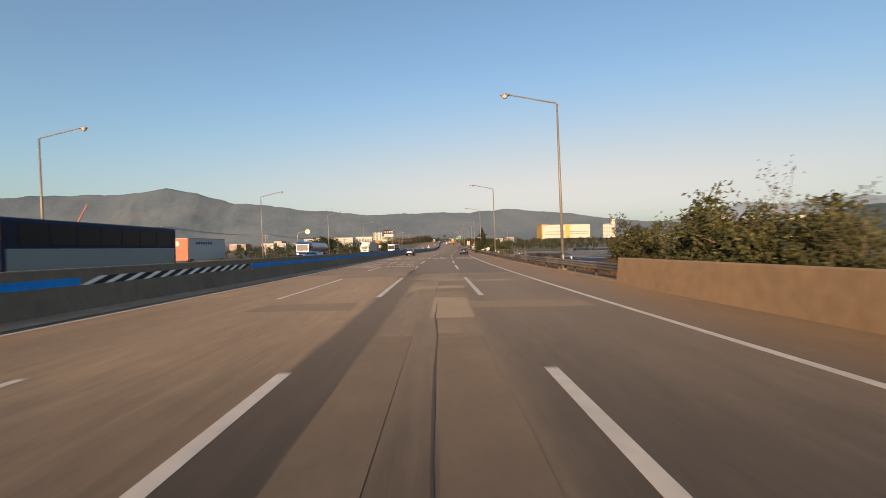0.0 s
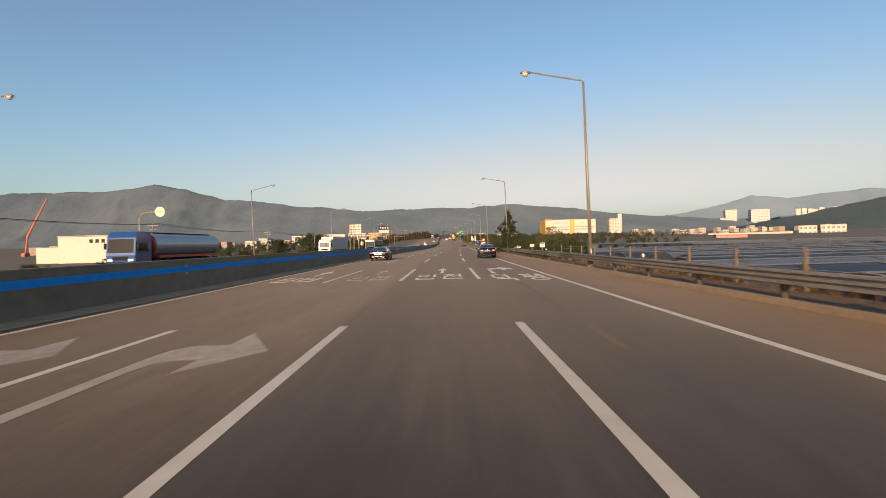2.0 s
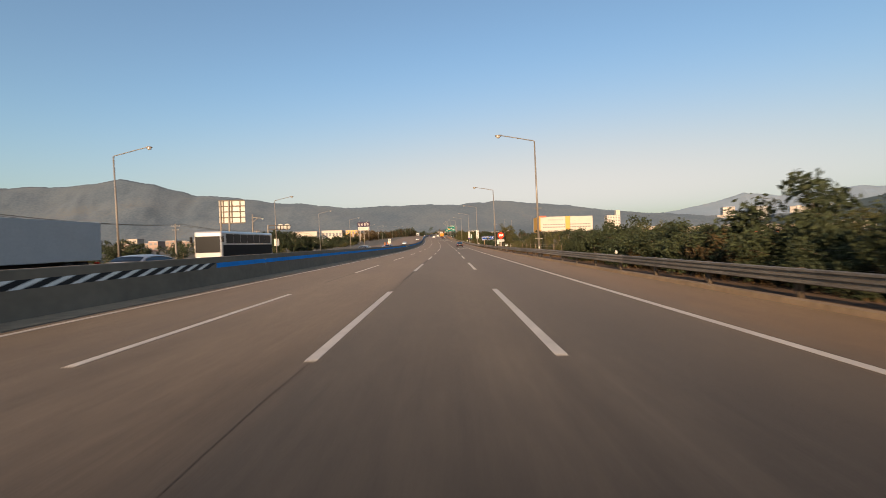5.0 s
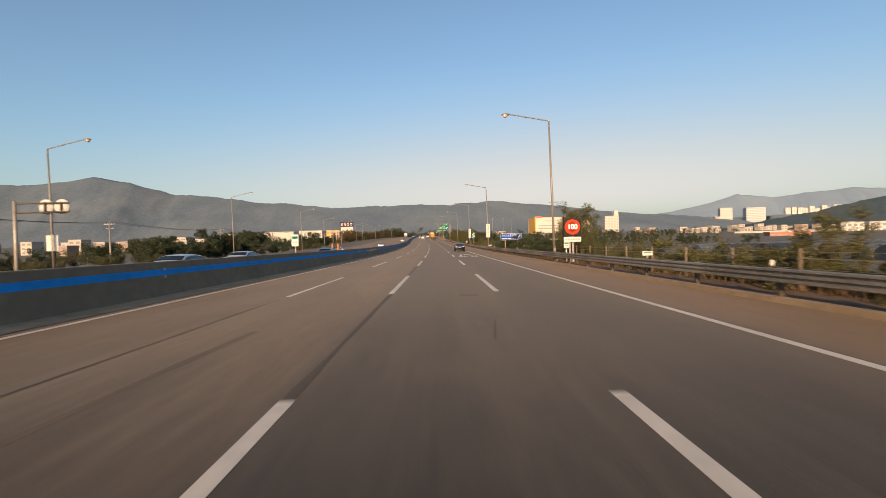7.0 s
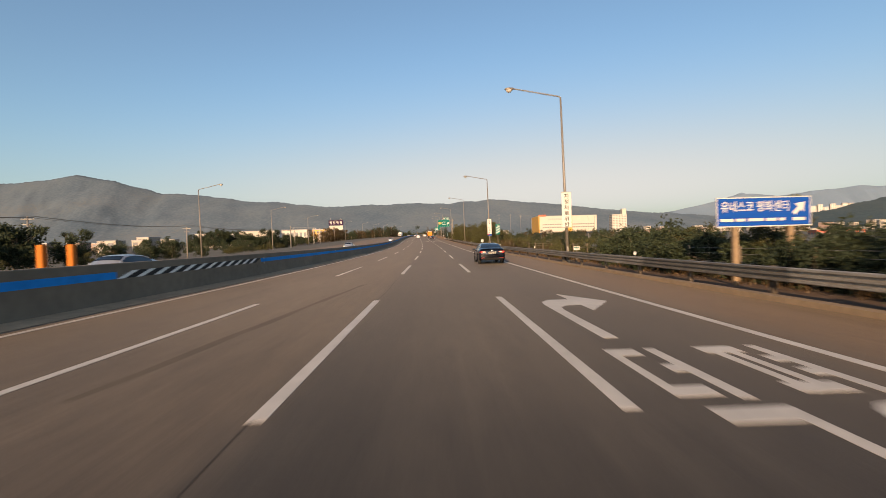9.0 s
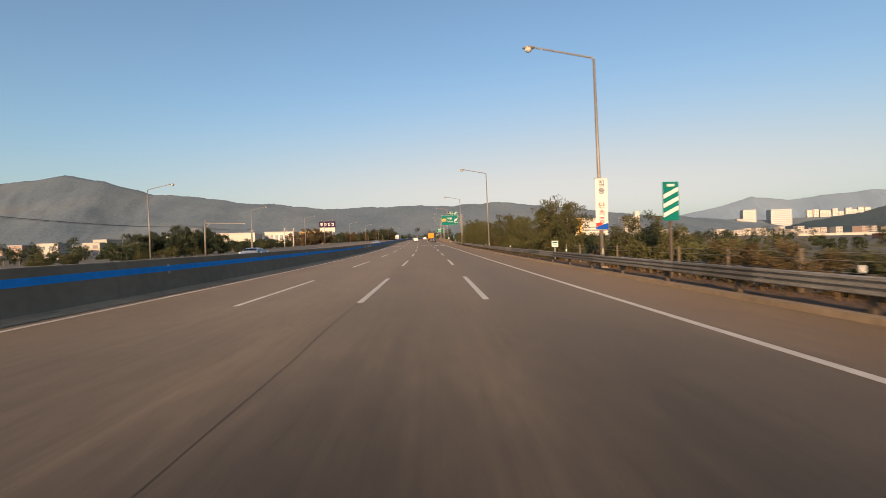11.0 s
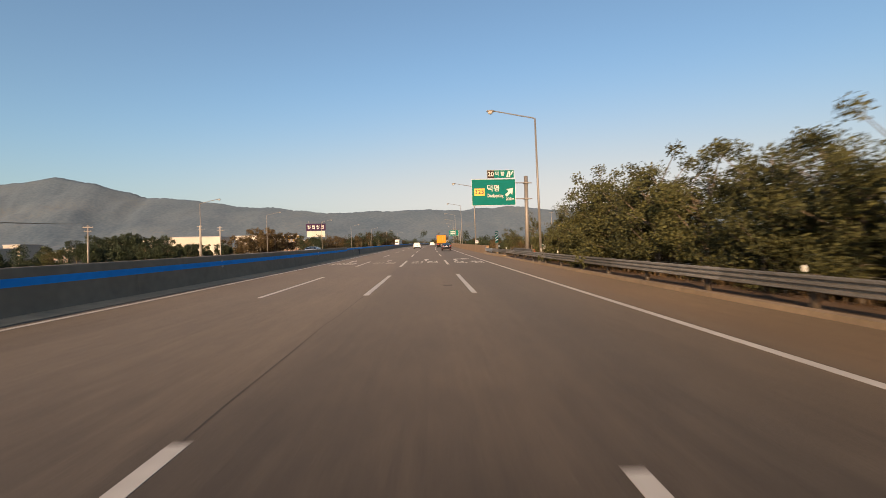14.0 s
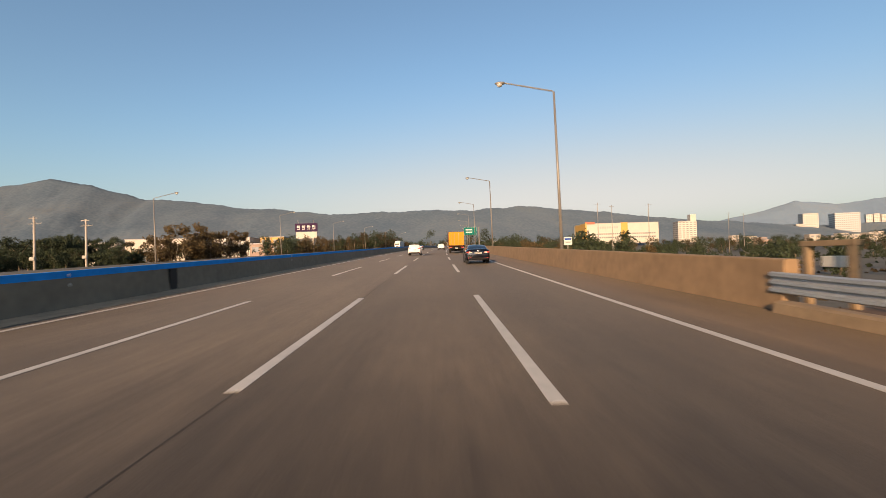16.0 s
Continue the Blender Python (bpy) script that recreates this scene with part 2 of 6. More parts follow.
STEEL = plain("galvanised steel", (0.2, 0.182, 0.16), 0.55, 0.4, vary=0.3, grain=8, bump=0.08, by_piece=0.34)
POST = plain("brown steel post", (0.065, 0.05, 0.037), 0.6, 0.3, vary=0.25, grain=8)
POLE = plain("painted lamp pole", (0.175, 0.157, 0.14), 0.5, 0.3, vary=0.12, grain=5)
LENS = plain("lamp glass", (0.35, 0.33, 0.3), 0.15, vary=0.05)
GREEN = plain("green sign sheeting", (0.0, 0.1, 0.085), 0.7, spec=0.1, vary=0.05, grain=3)
SIGN_BLUE = plain("blue sign sheeting", (0.004, 0.05, 0.26), 0.7, spec=0.1, vary=0.06, grain=3)
SIGN_WHITE = plain("white sign sheeting", (0.45, 0.45, 0.43), 0.6, spec=0.15, vary=0.04)
SIGN_YELLOW = plain("yellow sign sheeting", (0.55, 0.3, 0.03), 0.45, vary=0.05)
SIGN_BROWN = plain("dark brown sign sheeting", (0.02, 0.012, 0.01), 0.6, spec=0.15, vary=0.05)
SIGN_GREY = plain("grey sign back", (0.25, 0.24, 0.22), 0.5, 0.3, vary=0.1)
RED = plain("red paint", (0.33, 0.028, 0.016), 0.6, spec=0.2, vary=0.1)
ORANGE = plain("orange paint", (0.36, 0.11, 0.012), 0.6, spec=0.2, vary=0.1)
LED_RED = plain("lit red diodes", (0.55, 0.03, 0.008), 0.6, emit=0.25, spec=0.1)
DIM_RED = plain("dim red display", (0.16, 0.016, 0.012), 0.6, spec=0.1, vary=0.1)
LED_WHITE = plain("lit white diodes", (0.9, 0.85, 0.75), 0.5, emit=0.25)
GUTTER = plain("sandy gutter dirt", (0.3, 0.21, 0.13), 0.95, vary=0.35, grain=3.0, bump=0.3)
# crane red, mixed paler to stand for the haze in front of it
HAZY_RED = plain("red crane paint paled by haze", (0.4, 0.13, 0.1), 0.8, spec=0.1, vary=0.1)
FENCE = plain("weathered fence post", (0.11, 0.085, 0.062), 0.9, vary=0.25, grain=6.0, bump=0.2)
LAND = plain("autumn fields", (0.06, 0.056, 0.046), 0.95, vary=0.35, grain=0.5, bump=0.4)
DRY = leaves("dry grass", (0.03, 0.02, 0.01), (0.085, 0.052, 0.024))
LEAF = leaves("green leaves", (0.0085, 0.0115, 0.0045), (0.066, 0.065, 0.0218))
LEAF_RUST = leaves("rusty autumn leaves", (0.024, 0.017, 0.008), (0.068, 0.047, 0.02))
LEAF_DARK = leaves("dark green leaves", (0.009, 0.016, 0.008), (0.03, 0.04, 0.018))
BARK = plain("bark", (0.11, 0.085, 0.06), 0.9, vary=0.3, grain=8, bump=0.4)
# Blue-grey haze of distance is mixed into these slope colours, most in the farthest.
WOODS_HAZED = woods("wooded slope", (0.05, 0.074, 0.106), (0.084, 0.107, 0.135))
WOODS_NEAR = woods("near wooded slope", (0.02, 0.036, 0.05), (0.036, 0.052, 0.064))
WOODS_FAR_HAZED = woods("distant wooded slope paled by haze", (0.12, 0.165, 0.225), (0.132, 0.175, 0.23), 0.03)
CAR_BLACK = plain("black car paint", (0.003, 0.004, 0.008), 0.1, vary=0.05, bump=0)
CAR_WHITE = plain("white car paint", (0.5, 0.5, 0.49), 0.3, vary=0.03, coat=0.8, bump=0)
CAR_BLUE = plain("blue car paint", (0.008, 0.045, 0.18), 0.3, vary=0.05, coat=0.8, bump=0)
CAR_RED = plain("red truck paint", (0.35, 0.03, 0.02), 0.4, vary=0.08, coat=0.4, bump=0)
CAR_SILVER = plain("silver car paint", (0.4, 0.41, 0.43), 0.3, 0.6, vary=0.05, coat=0.6, bump=0)
CARGO_ORANGE = plain("orange cargo box", (0.5, 0.175, 0.008), 0.6, spec=0.2, vary=0.1)
CARGO_WHITE = plain("white cargo box", (0.4, 0.4, 0.4), 0.55, vary=0.08)
TANK = plain("brushed tank steel", (0.35, 0.36, 0.38), 0.4, 0.6, vary=0.15)
TRUCK_GLASS = plain("dark windscreen glass", (0.008, 0.01, 0.013), 0.35, vary=0.05, bump=0, spec=0.15)
STAIN = plain("dark tyre stain", (0.037, 0.0305, 0.0245), 0.85, matt=1.0, vary=0.2, grain=5)
DARK_GLASS = plain("tinted car glass", (0.006, 0.008, 0.012), 0.08, vary=0.02, bump=0)
RUBBER = plain("tyre rubber", (0.015, 0.015, 0.015), 0.85, vary=0.15)
RIM = plain("alloy rim", (0.42, 0.41, 0.4), 0.35, 0.3, vary=0.05)
CHROME = plain("chrome", (0.75, 0.74, 0.72), 0.25, 1.0, vary=0.02, bump=0)
CLEAR_LAMP = plain("clear lamp cover", (0.55, 0.4, 0.32), 0.2, vary=0.1, coat=0.5, bump=0)
TAIL = plain("red tail lamp", (0.4, 0.016, 0.008), 0.35, vary=0.05, coat=0.15, bump=0)
HEADLAMP = plain("headlamp glass", (0.7, 0.7, 0.68), 0.1, vary=0.02, coat=0.6, bump=0)
PLATE = plain("plate white", (0.36, 0.35, 0.32), 0.5, vary=0.03)
UNDER = plain("black plastic trim", (0.007, 0.007, 0.008), 0.6, spec=0.12, vary=0.1)
LITTER = plain("rusty leaf litter", (0.075, 0.04, 0.02), 0.95, vary=0.45, grain=4.0, bump=0.4)
FACADE = plain("pale facade", (0.33, 0.29, 0.25), 0.8, vary=0.08, grain=0.6, by_piece=0.12)
FACADE_WHITE = plain("white cladding", (0.4, 0.365, 0.325), 0.7, vary=0.06, grain=0.6)
FACADE_RED = plain("brick-red cladding", (0.38, 0.1, 0.06), 0.7, vary=0.08, grain=0.6)
FACADE_YELLOW = plain("yellow cladding", (0.45, 0.26, 0.06), 0.7, vary=0.06, grain=0.6)
FACADE_ROSE = plain("rose brick flats", (0.24, 0.17, 0.14), 0.85, vary=0.1, grain=0.5, by_piece=0.15)
ROOF = plain("grey roof sheet", (0.28, 0.27, 0.27), 0.6, vary=0.1, grain=1.0)
WINDOW = plain("dark window glass", (0.17, 0.17, 0.18), 0.2, vary=0.1)
GLASS_TOWER = plain("blue-grey curtain wall", (0.3, 0.31, 0.31), 0.5, vary=0.08, grain=0.5)
FILM = plain("greenhouse film", (0.06, 0.07, 0.088), 0.4, vary=0.12, grain=1.2)
FILM_DARK = plain("navy shade cover", (0.014, 0.02, 0.038), 0.55, vary=0.15, grain=1.2)
SIGN_PURPLE = plain("dark purple board", (0.03, 0.012, 0.04), 0.7, spec=0.1, vary=0.05)
WIRE = plain("black cable", (0.02, 0.02, 0.02), 0.6)


# ---- building helpers ----
def done(bm, name, material, smooth=False):
    bmesh.ops.recalc_face_normals(bm, faces=bm.faces)
    me = bpy.data.meshes.new(name)
    bm.to_mesh(me)
    bm.free()
    me.materials.append(material)
    if smooth:
        me.shade_smooth()
    return me


def part(name, bm, material, parent, label="", smooth=False, category="", kind=""):
    me = bm if isinstance(bm, bpy.types.Mesh) else done(bm, name, material, smooth)
    ob = new(name, me)
    ob.parent = parent
    return tagged(ob, label, category, "", kind)


def thing(name, label, category, m=None, group="", kind=""):
    ob = new(name)
    ob.empty_display_size = 0.2
    if m is not None:
        ob.matrix_world = m
    return tagged(ob, label, category, group, kind)


def solid(name, bm, material, label, category, group="", kind="", smooth=False, m=None):
    ob = new(name, done(bm, name, material, smooth))
    if m is not None:
        ob.matrix_world = m
    return tagged(ob, label, category, group, kind)


def box(bm, centre, size, m=None, bevel=0.0):
    r = bmesh.ops.create_cube(bm, size=1.0)
    for v in r["verts"]:
        v.co = Vector(centre) + Vector((v.co[0] * size[0], v.co[1] * size[1], v.co[2] * size[2]))
    if bevel:
        es = list({e for v in r["verts"] for e in v.link_edges})
        q = bmesh.ops.bevel(bm, geom=es, offset=bevel, segments=2, affect="EDGES", profile=0.5)
        vs = {v for f in q["faces"] for v in f.verts} | {v for v in r["verts"] if v.is_valid}
    else:
        vs = r["verts"]
    if m is not None:
        bmesh.ops.transform(bm, matrix=m, verts=list(vs))
    return bm


def tube(bm, a, b, ra, rb=None, n=10):
    a, b = Vector(a), Vector(b)
    d = b - a
    m = Matrix.Translation((a + b) / 2) @ d.to_track_quat("Z", "Y").to_matrix().to_4x4()
    bmesh.ops.create_cone(bm, cap_ends=True, segments=n, radius1=ra, radius2=ra if rb is None else rb, depth=d.length, matrix=m)
    return bm


def ball(bm, centre, r, scale=(1, 1, 1), n=10):
    bmesh.ops.create_uvsphere(bm, u_segments=n, v_segments=max(5, n // 2), radius=r, matrix=Matrix.Translation(centre) @ Matrix.Diagonal((*scale, 1)))
    return bm


def slab(bm, outline, depth, m):
    """A flat outline (x, z), thick along y, placed by m; its front faces -y."""
    lo = [bm.verts.new(m @ Vector((x, 0, z))) for x, z in outline]
    hi = [bm.verts.new(m @ Vector((x, depth, z))) for x, z in outline]
    bm.faces.new(lo)
    bm.faces.new(hi[::-1])
    for i in range(len(lo)):
        j = (i + 1) % len(lo)
        bm.faces.new((lo[j], lo[i], hi[i], hi[j]))
    return bm


def flat(bm, outline, s0, u0, thick=0.005, z=0.0):
    """A road marking: outline in (u, s) from s0, u0, laid on the road."""
    lo = [bm.verts.new(pt(s0 + b, u0 + a, z)) for a, b in outline]
    hi = [bm.verts.new(pt(s0 + b, u0 + a, z + thick)) for a, b in outline]
    bm.faces.new(hi)
    for i in range(len(lo)):
        j = (i + 1) % len(lo)
        bm.faces.new((lo[i], lo[j], hi[j], hi[i]))
    return bm


def strip(bm, s0, s1, profile, step=4.0, closed=True, caps=True, shift=None):
    """A profile of (u, z) run along the road from s0 to s1, moved sideways by shift(s); the uv map holds u and s."""
    layer = bm.loops.layers.uv.get("plan") or bm.loops.layers.uv.new("plan")
    count = max(1, int(math.ceil((s1 - s0) / step)))
    rings = []
    for i in range(count + 1):
        s = s0 + (s1 - s0) * i / count
        du = shift(s) if shift else 0.0
        rings.append((s, [bm.verts.new(pt(s, u + du, z)) for u, z in profile]))
    k = len(profile)
    for (sa, ra), (sb, rb) in zip(rings, rings[1:]):
        for i in range(k if closed else k - 1):
            j = (i + 1) % k
            f = bm.faces.new((ra[i], ra[j], rb[j], rb[i]))
            for loop, (q, s) in zip(f.loops, ((i, sa), (j, sa), (j, sb), (i, sb))):
                loop[layer].uv = (profile[q][0], s)
    if closed and caps:
        bm.faces.new(rings[0][1])
        bm.faces.new(rings[-1][1][::-1])
    return bm


def words(body, size, spread=1.0, deep=0.004, bold=0.0):
    """A mesh of the words, in the x-y plane, centred, with the letters size high."""
    c = bpy.data.curves.new("words", "FONT")
    c.body, c.align_x, c.align_y, c.size, c.extrude, c.space_character = body, "CENTER", "CENTER", size / 0.72, deep / 2, spread
    c.resolution_u, c.offset = 3, bold
    ob = bpy.data.objects.new("words", c)
    scene.collection.objects.link(ob)
    bpy.context.view_layer.update()
    me = bpy.data.meshes.new_from_object(ob.evaluated_get(bpy.context.evaluated_depsgraph_get()))
    bpy.data.objects.remove(ob)
    bpy.data.curves.remove(c)
    return me


def lettering(name, body, size, material, parent, m, stretch=(1, 1), spread=1.0):
    """Words on an upright board whose front faces -y: m places their middle."""
    me = words(body, size, spread, bold=0.012 * size)
    me.transform(m @ Matrix.Rotation(radians(90), 4, "X") @ Matrix.Diagonal((stretch[0], stretch[1], 1, 1)))
    me.materials.clear()
    me.materials.append(material)
    return part(name, me, material, parent)


def T(x, y, z):
    return Matrix.Translation((x, y, z))


# ---- land and distance ----
def land_height(x, y):
    """Ground above sea of the plan: low fields beside the banked road, rising towards the hills."""
    far = max(0.0, y - 420) * 0.022 + max(0.0, abs(x) - 120) * 0.004
    low = min(-3.4 + min(far, 46.0), 60.0)
    near = rise(y) - 3.0 if y > 430 else -3.4
    return low + max(0.0, near - low) * math.exp(-((x + 20) / 130.0) ** 2)


def bank(u, s):
    """Height above the road of the ground beside it, or None where the fields begin."""
    left = -32.0 - 0.027 * max(0.0, min(s, 420.0))
    if u > 8.4:
        return -0.05 - max(0.0, u - 10.6) * 0.42
    if u < left:
        return -0.1 - min((left - u) * 0.12, 1.6)
    return -0.06


def build_land():
    bm = bmesh.new()
    us = [-2600, -1800, -1200, -800, -520, -340, -220, -150, -110, -85, -70, -60, -52, -47, -43, -39, -35, -32, -29, -24, -11, 0, 8.4, 9.6, 11, 12.5, 14.5, 17, 20, 26, 36, 50, 75, 110, 160, 240, 340, 520, 800, 1200, 1800, 2600]
    ss = [-900, -500, -250] + list(range(-120, 560, 8)) + list(range(560, 900, 20)) + [920, 980, 1060, 1160, 1280, 1420, 1600, 1850, 2200, 2700, 3300]
    rows = []
    for s in ss:
        row = []
        for u in us:
            p = pt(s, u)
            wide = land_height(p.x, p.y)
            near = rise(s) + bank(u, s) if bank(u, s) is not None else wide
            close = bank(u, s) > -0.2
            z = near if close or near > wide else wide
            if u > 40 or u < -90 or s > 700:
                z = wide + noise.noise((p.x * 0.01, p.y * 0.01, 0)) * 0.5
                if s > 700 and -60 < u < 30:
                    z = min(z, rise(s) - 0.12)
            elif not close:
                z += noise.noise((p.x * 0.25, p.y * 0.25, 2.0)) * 0.18
            row.append(bm.verts.new((p.x, p.y, z)))
        rows.append(row)
    for a, b in zip(rows, rows[1:]):
        for i in range(len(us) - 1):
            bm.faces.new((a[i], a[i + 1], b[i + 1], b[i]))
    return solid("ground", bm, LAND, "brown autumn fields and banks beside the motorway", "ground", kind="structure", smooth=True)


build_land()


def hills(name, material, label, crest, deep, seed, near_foot, rough):
    """A range: crest = (x, y, height) along its ridge; slopes fall deep metres to both sides, with gullies."""
    bm = bmesh.new()
    pts = np.array(crest, float)
    along = np.concatenate([[0], np.cumsum(np.hypot(np.diff(pts[:, 0]), np.diff(pts[:, 1])))])
    n = int(along[-1] / 6)
    across = np.concatenate([np.linspace(-1, 0, 34), np.linspace(0, 1, 9)[1:]])
    rows = []

    def spur(d, a):
        """Ridges that run down the slope and fork."""
        w = d * 0.0085 + noise.noise((d * 0.004, a * 2.0, seed + 4)) * 0.9
        v = 1 - 2 * abs(noise.noise((w, a * 0.6, seed + 2)))
        f = 1 - 2 * abs(noise.noise((w * 2.7 + a, a * 1.6, seed + 8)))
        return 0.06 * v + 0.035 * f - 0.04

    for i in range(n + 1):
        d = along[-1] * i / n
        x, y, h = (np.interp(d, along, pts[:, k]) for k in range(3))
        q = math.hypot(x, y + 700)
        nx, ny = -x / q, -(y + 700) / q      # towards the road
        h = h + noise.fractal((d * 0.004, seed, 0), 1.0, 2.0, 5) * h * 0.05
        tops = (noise.noise((d * 0.021, seed, 3)) * 1.6 + noise.noise((d * 0.13, seed, 7)) * 1.5 + noise.noise((d * 0.31, seed, 9)) * 1.2) * rough
        row = []
        for a in across:
            fall = (1 - abs(a)) ** 1.25 if a < 0 else (1 - a) ** 1.1
            px, py = x - nx * a * deep * (1 if a > 0 else 1), y - ny * a * deep
            gully = noise.fractal((px * 0.006, py * 0.006, seed), 0.9, 2.1, 6)
            z = near_foot + (h - near_foot) * fall * (1 + (0.2 * gully + spur(d, a)) * (1 - fall) * 1.6) + noise.noise((px * 0.02, py * 0.02, seed)) * 2.2 * rough * min(1, fall * 4)
            z += tops * max(0.0, 1 - abs(a) * 14)
            row.append(bm.verts.new((px, py, z)))
        rows.append(row)
    for a, b in zip(rows, rows[1:]):
        for i in range(len(across) - 1):
            bm.faces.new((a[i], a[i + 1], b[i + 1], b[i]))
    return solid(name, bm, material, label, "hill", kind="structure", smooth=True)


hills("hill_range", WOODS_HAZED, "long wooded mountain range, autumn haze painted into its colour", [
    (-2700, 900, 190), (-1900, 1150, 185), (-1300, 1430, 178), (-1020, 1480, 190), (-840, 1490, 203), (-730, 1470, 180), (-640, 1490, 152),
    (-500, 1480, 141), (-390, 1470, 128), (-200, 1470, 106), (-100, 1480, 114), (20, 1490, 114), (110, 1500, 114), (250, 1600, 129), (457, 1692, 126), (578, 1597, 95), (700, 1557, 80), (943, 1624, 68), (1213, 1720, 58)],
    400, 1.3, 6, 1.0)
hills("far_hill_range", WOODS_FAR_HAZED, "distant mountain range, painted pale as if by haze", [
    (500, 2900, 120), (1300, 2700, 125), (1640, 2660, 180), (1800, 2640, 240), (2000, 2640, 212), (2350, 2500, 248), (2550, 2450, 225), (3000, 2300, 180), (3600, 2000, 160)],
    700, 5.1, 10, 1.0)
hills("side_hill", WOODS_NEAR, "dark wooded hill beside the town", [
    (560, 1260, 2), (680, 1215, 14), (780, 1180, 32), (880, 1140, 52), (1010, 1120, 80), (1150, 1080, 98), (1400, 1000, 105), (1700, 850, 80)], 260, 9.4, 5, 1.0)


# ---- road ----
S0, S_JOINT, S_END = -60.0, 34.0, 860.0
ROAD_U = [-10.25, -9.4, -8.8, -7.1, -5.3, -3.6, -1.8, 0.0, 1.8, 3.5, 5.3, 6.8, 8.25]


def road_sheet(name, s0, s1, material, label):
    bm = bmesh.new()
    strip(bm, s0, s1, [(u, 0.0) for u in ROAD_U] + [(8.25, -0.3), (-10.25, -0.3)], 4.0)
    return solid(name, bm, material, label, "road", kind="structure")


road_sheet("road", S_JOINT, S_END, ASPHALT, "worn grey-brown asphalt of a four-lane motorway")
road_sheet("bridge_deck", S0, S_JOINT - 0.03, CONCRETE_ROAD, "patched concrete bridge deck of the motorway")
bm = bmesh.new()
strip(bm, S0, S_END, [(-11.0, -0.01), (-30.0, -0.01), (-30.0, -0.3), (-11.0, -0.3)], 8.0)
solid("opposite_road", bm, ASPHALT, "asphalt of the opposite carriageway", "road", kind="structure")

# steel joint and patches at the bridge
bm = bmesh.new()
strip(bm, S_JOINT - 0.09, S_JOINT + 0.05, [(-9.6, 0.0), (6.2, 0.0), (6.2, 0.004), (-9.6, 0.004)], 1.0)
solid("expansion_joint", bm, BARRIER, "narrow bridge expansion joint across the lanes", "road joint", kind="structure")


def patch(s0, s1, u0, u1, material, z, label):
    rnd = random.Random(int(s0 * 10 + u0 * 100))
    j = lambda a: rnd.uniform(-a, a)
    bm = bmesh.new()
    flat(bm, [(u0 + j(.08), j(.12)), (u1 + j(.08), j(.12)), (u1 + j(.08), s1 - s0 + j(.12)), (u0 + j(.08), s1 - s0 + j(.12))], s0, 0, 0.003, z)
    return solid("road_patch", bm, material, label, "road patch", group="repairs in the concrete deck", kind="structure")


GREYER = "grey-brown square concrete repair in the road"
PALE = "pale square concrete repair in the road"
patch(2.0, 12.2, 0.22, 1.08, PATCH_MID, 0.001, GREYER)
patch(2.0, 12.3, -0.95, -0.24, PATCH_MID, 0.001, GREYER)
patch(12.4, 14.1, 0.3, 0.8, PATCH_LIGHT, 0.001, PALE)
patch(14.6, 19.2, 0.14, 1.2, PATCH_PALE, 0.001, PALE)
patch(19.35, 22.4, -0.5, 1.3, PATCH_LIGHT, 0.001, PALE)
patch(21.4, 22.85, 0.22, 1.4, PATCH_MID, 0.002, GREYER)
patch(22.9, 24.3, -0.9, 1.36, PATCH_PALE, 0.001, PALE)
patch(21.7, 22.9, -0.85, -0.52, PATCH_PALE, 0.001, PALE)
patch(24.45, 27.3, 0.24, 1.65, PATCH_MID, 0.001, GREYER)
patch(27.2, 28.5, -1.6, -0.3, PATCH_MID, 0.001, GREYER)
patch(27.4, 29.0, 0.24, 2.1, PATCH_PALE, 0.001, PALE)
patch(27.05, 28.05, 2.2, 3.7, PATCH_PALE, 0.001, PALE)
patch(26.9, 28.9, 3.8, 5.1, PATCH_LIGHT, 0.001, PALE)
patch(30.0, 33.8, -0.9, -0.22, PATCH_LIGHT, 0.001, PALE)
patch(33.38, 33.87, 2.16, 3.02, PATCH_PALE, 0.002, PALE)
patch(31.6, 33.9, -5.9, -1.9, PATCH_LIGHT, 0.001, PALE)
patch(16.4, 18.0, -5.0, -2.2, PATCH_LIGHT, 0.001, PALE)
patch(16.4, 18.0, 0.9, 4.6, PATCH_LIGHT, 0.001, PALE)
patch(33.0, 33.9, -1.62, -0.85, PATCH_DARK, 0.002, "black bitumen repair behind the bridge joint")
patch(380.8, 381.4, 0.8, 1.26, PATCH_DARK, 0.001, "small black bitumen spot in the lane")


def seam(s0, s1, u0, u1, wide, seed, z=0.0065, material=SEAL, label="dark sealed crack along the lanes", sway=0.04):
    """A wavering crack or tar seam."""
    rnd = random.Random(seed)
    bm = bmesh.new()
    n = int((s1 - s0) / 1.2)
    wave = [0.0]
    for i in range(n):
        wave.append(wave[-1] * 0.85 + rnd.uniform(-sway, sway))
    left, right = [], []
    for i in range(n + 1):
        s, u = s0 + (s1 - s0) * i / n, u0 + (u1 - u0) * i / n + wave[i]
        w = wide * rnd.uniform(0.5, 1.2)
        left.append(bm.verts.new(pt(s, u - w / 2, z)))
        right.append(bm.verts.new(pt(s, u + w / 2, z)))
    for i in range(n):
        bm.faces.new((left[i], right[i], right[i + 1], left[i + 1]))
    solid("road_seam", bm, material, label, "road crack", group="cracks in the paving", kind="structure")


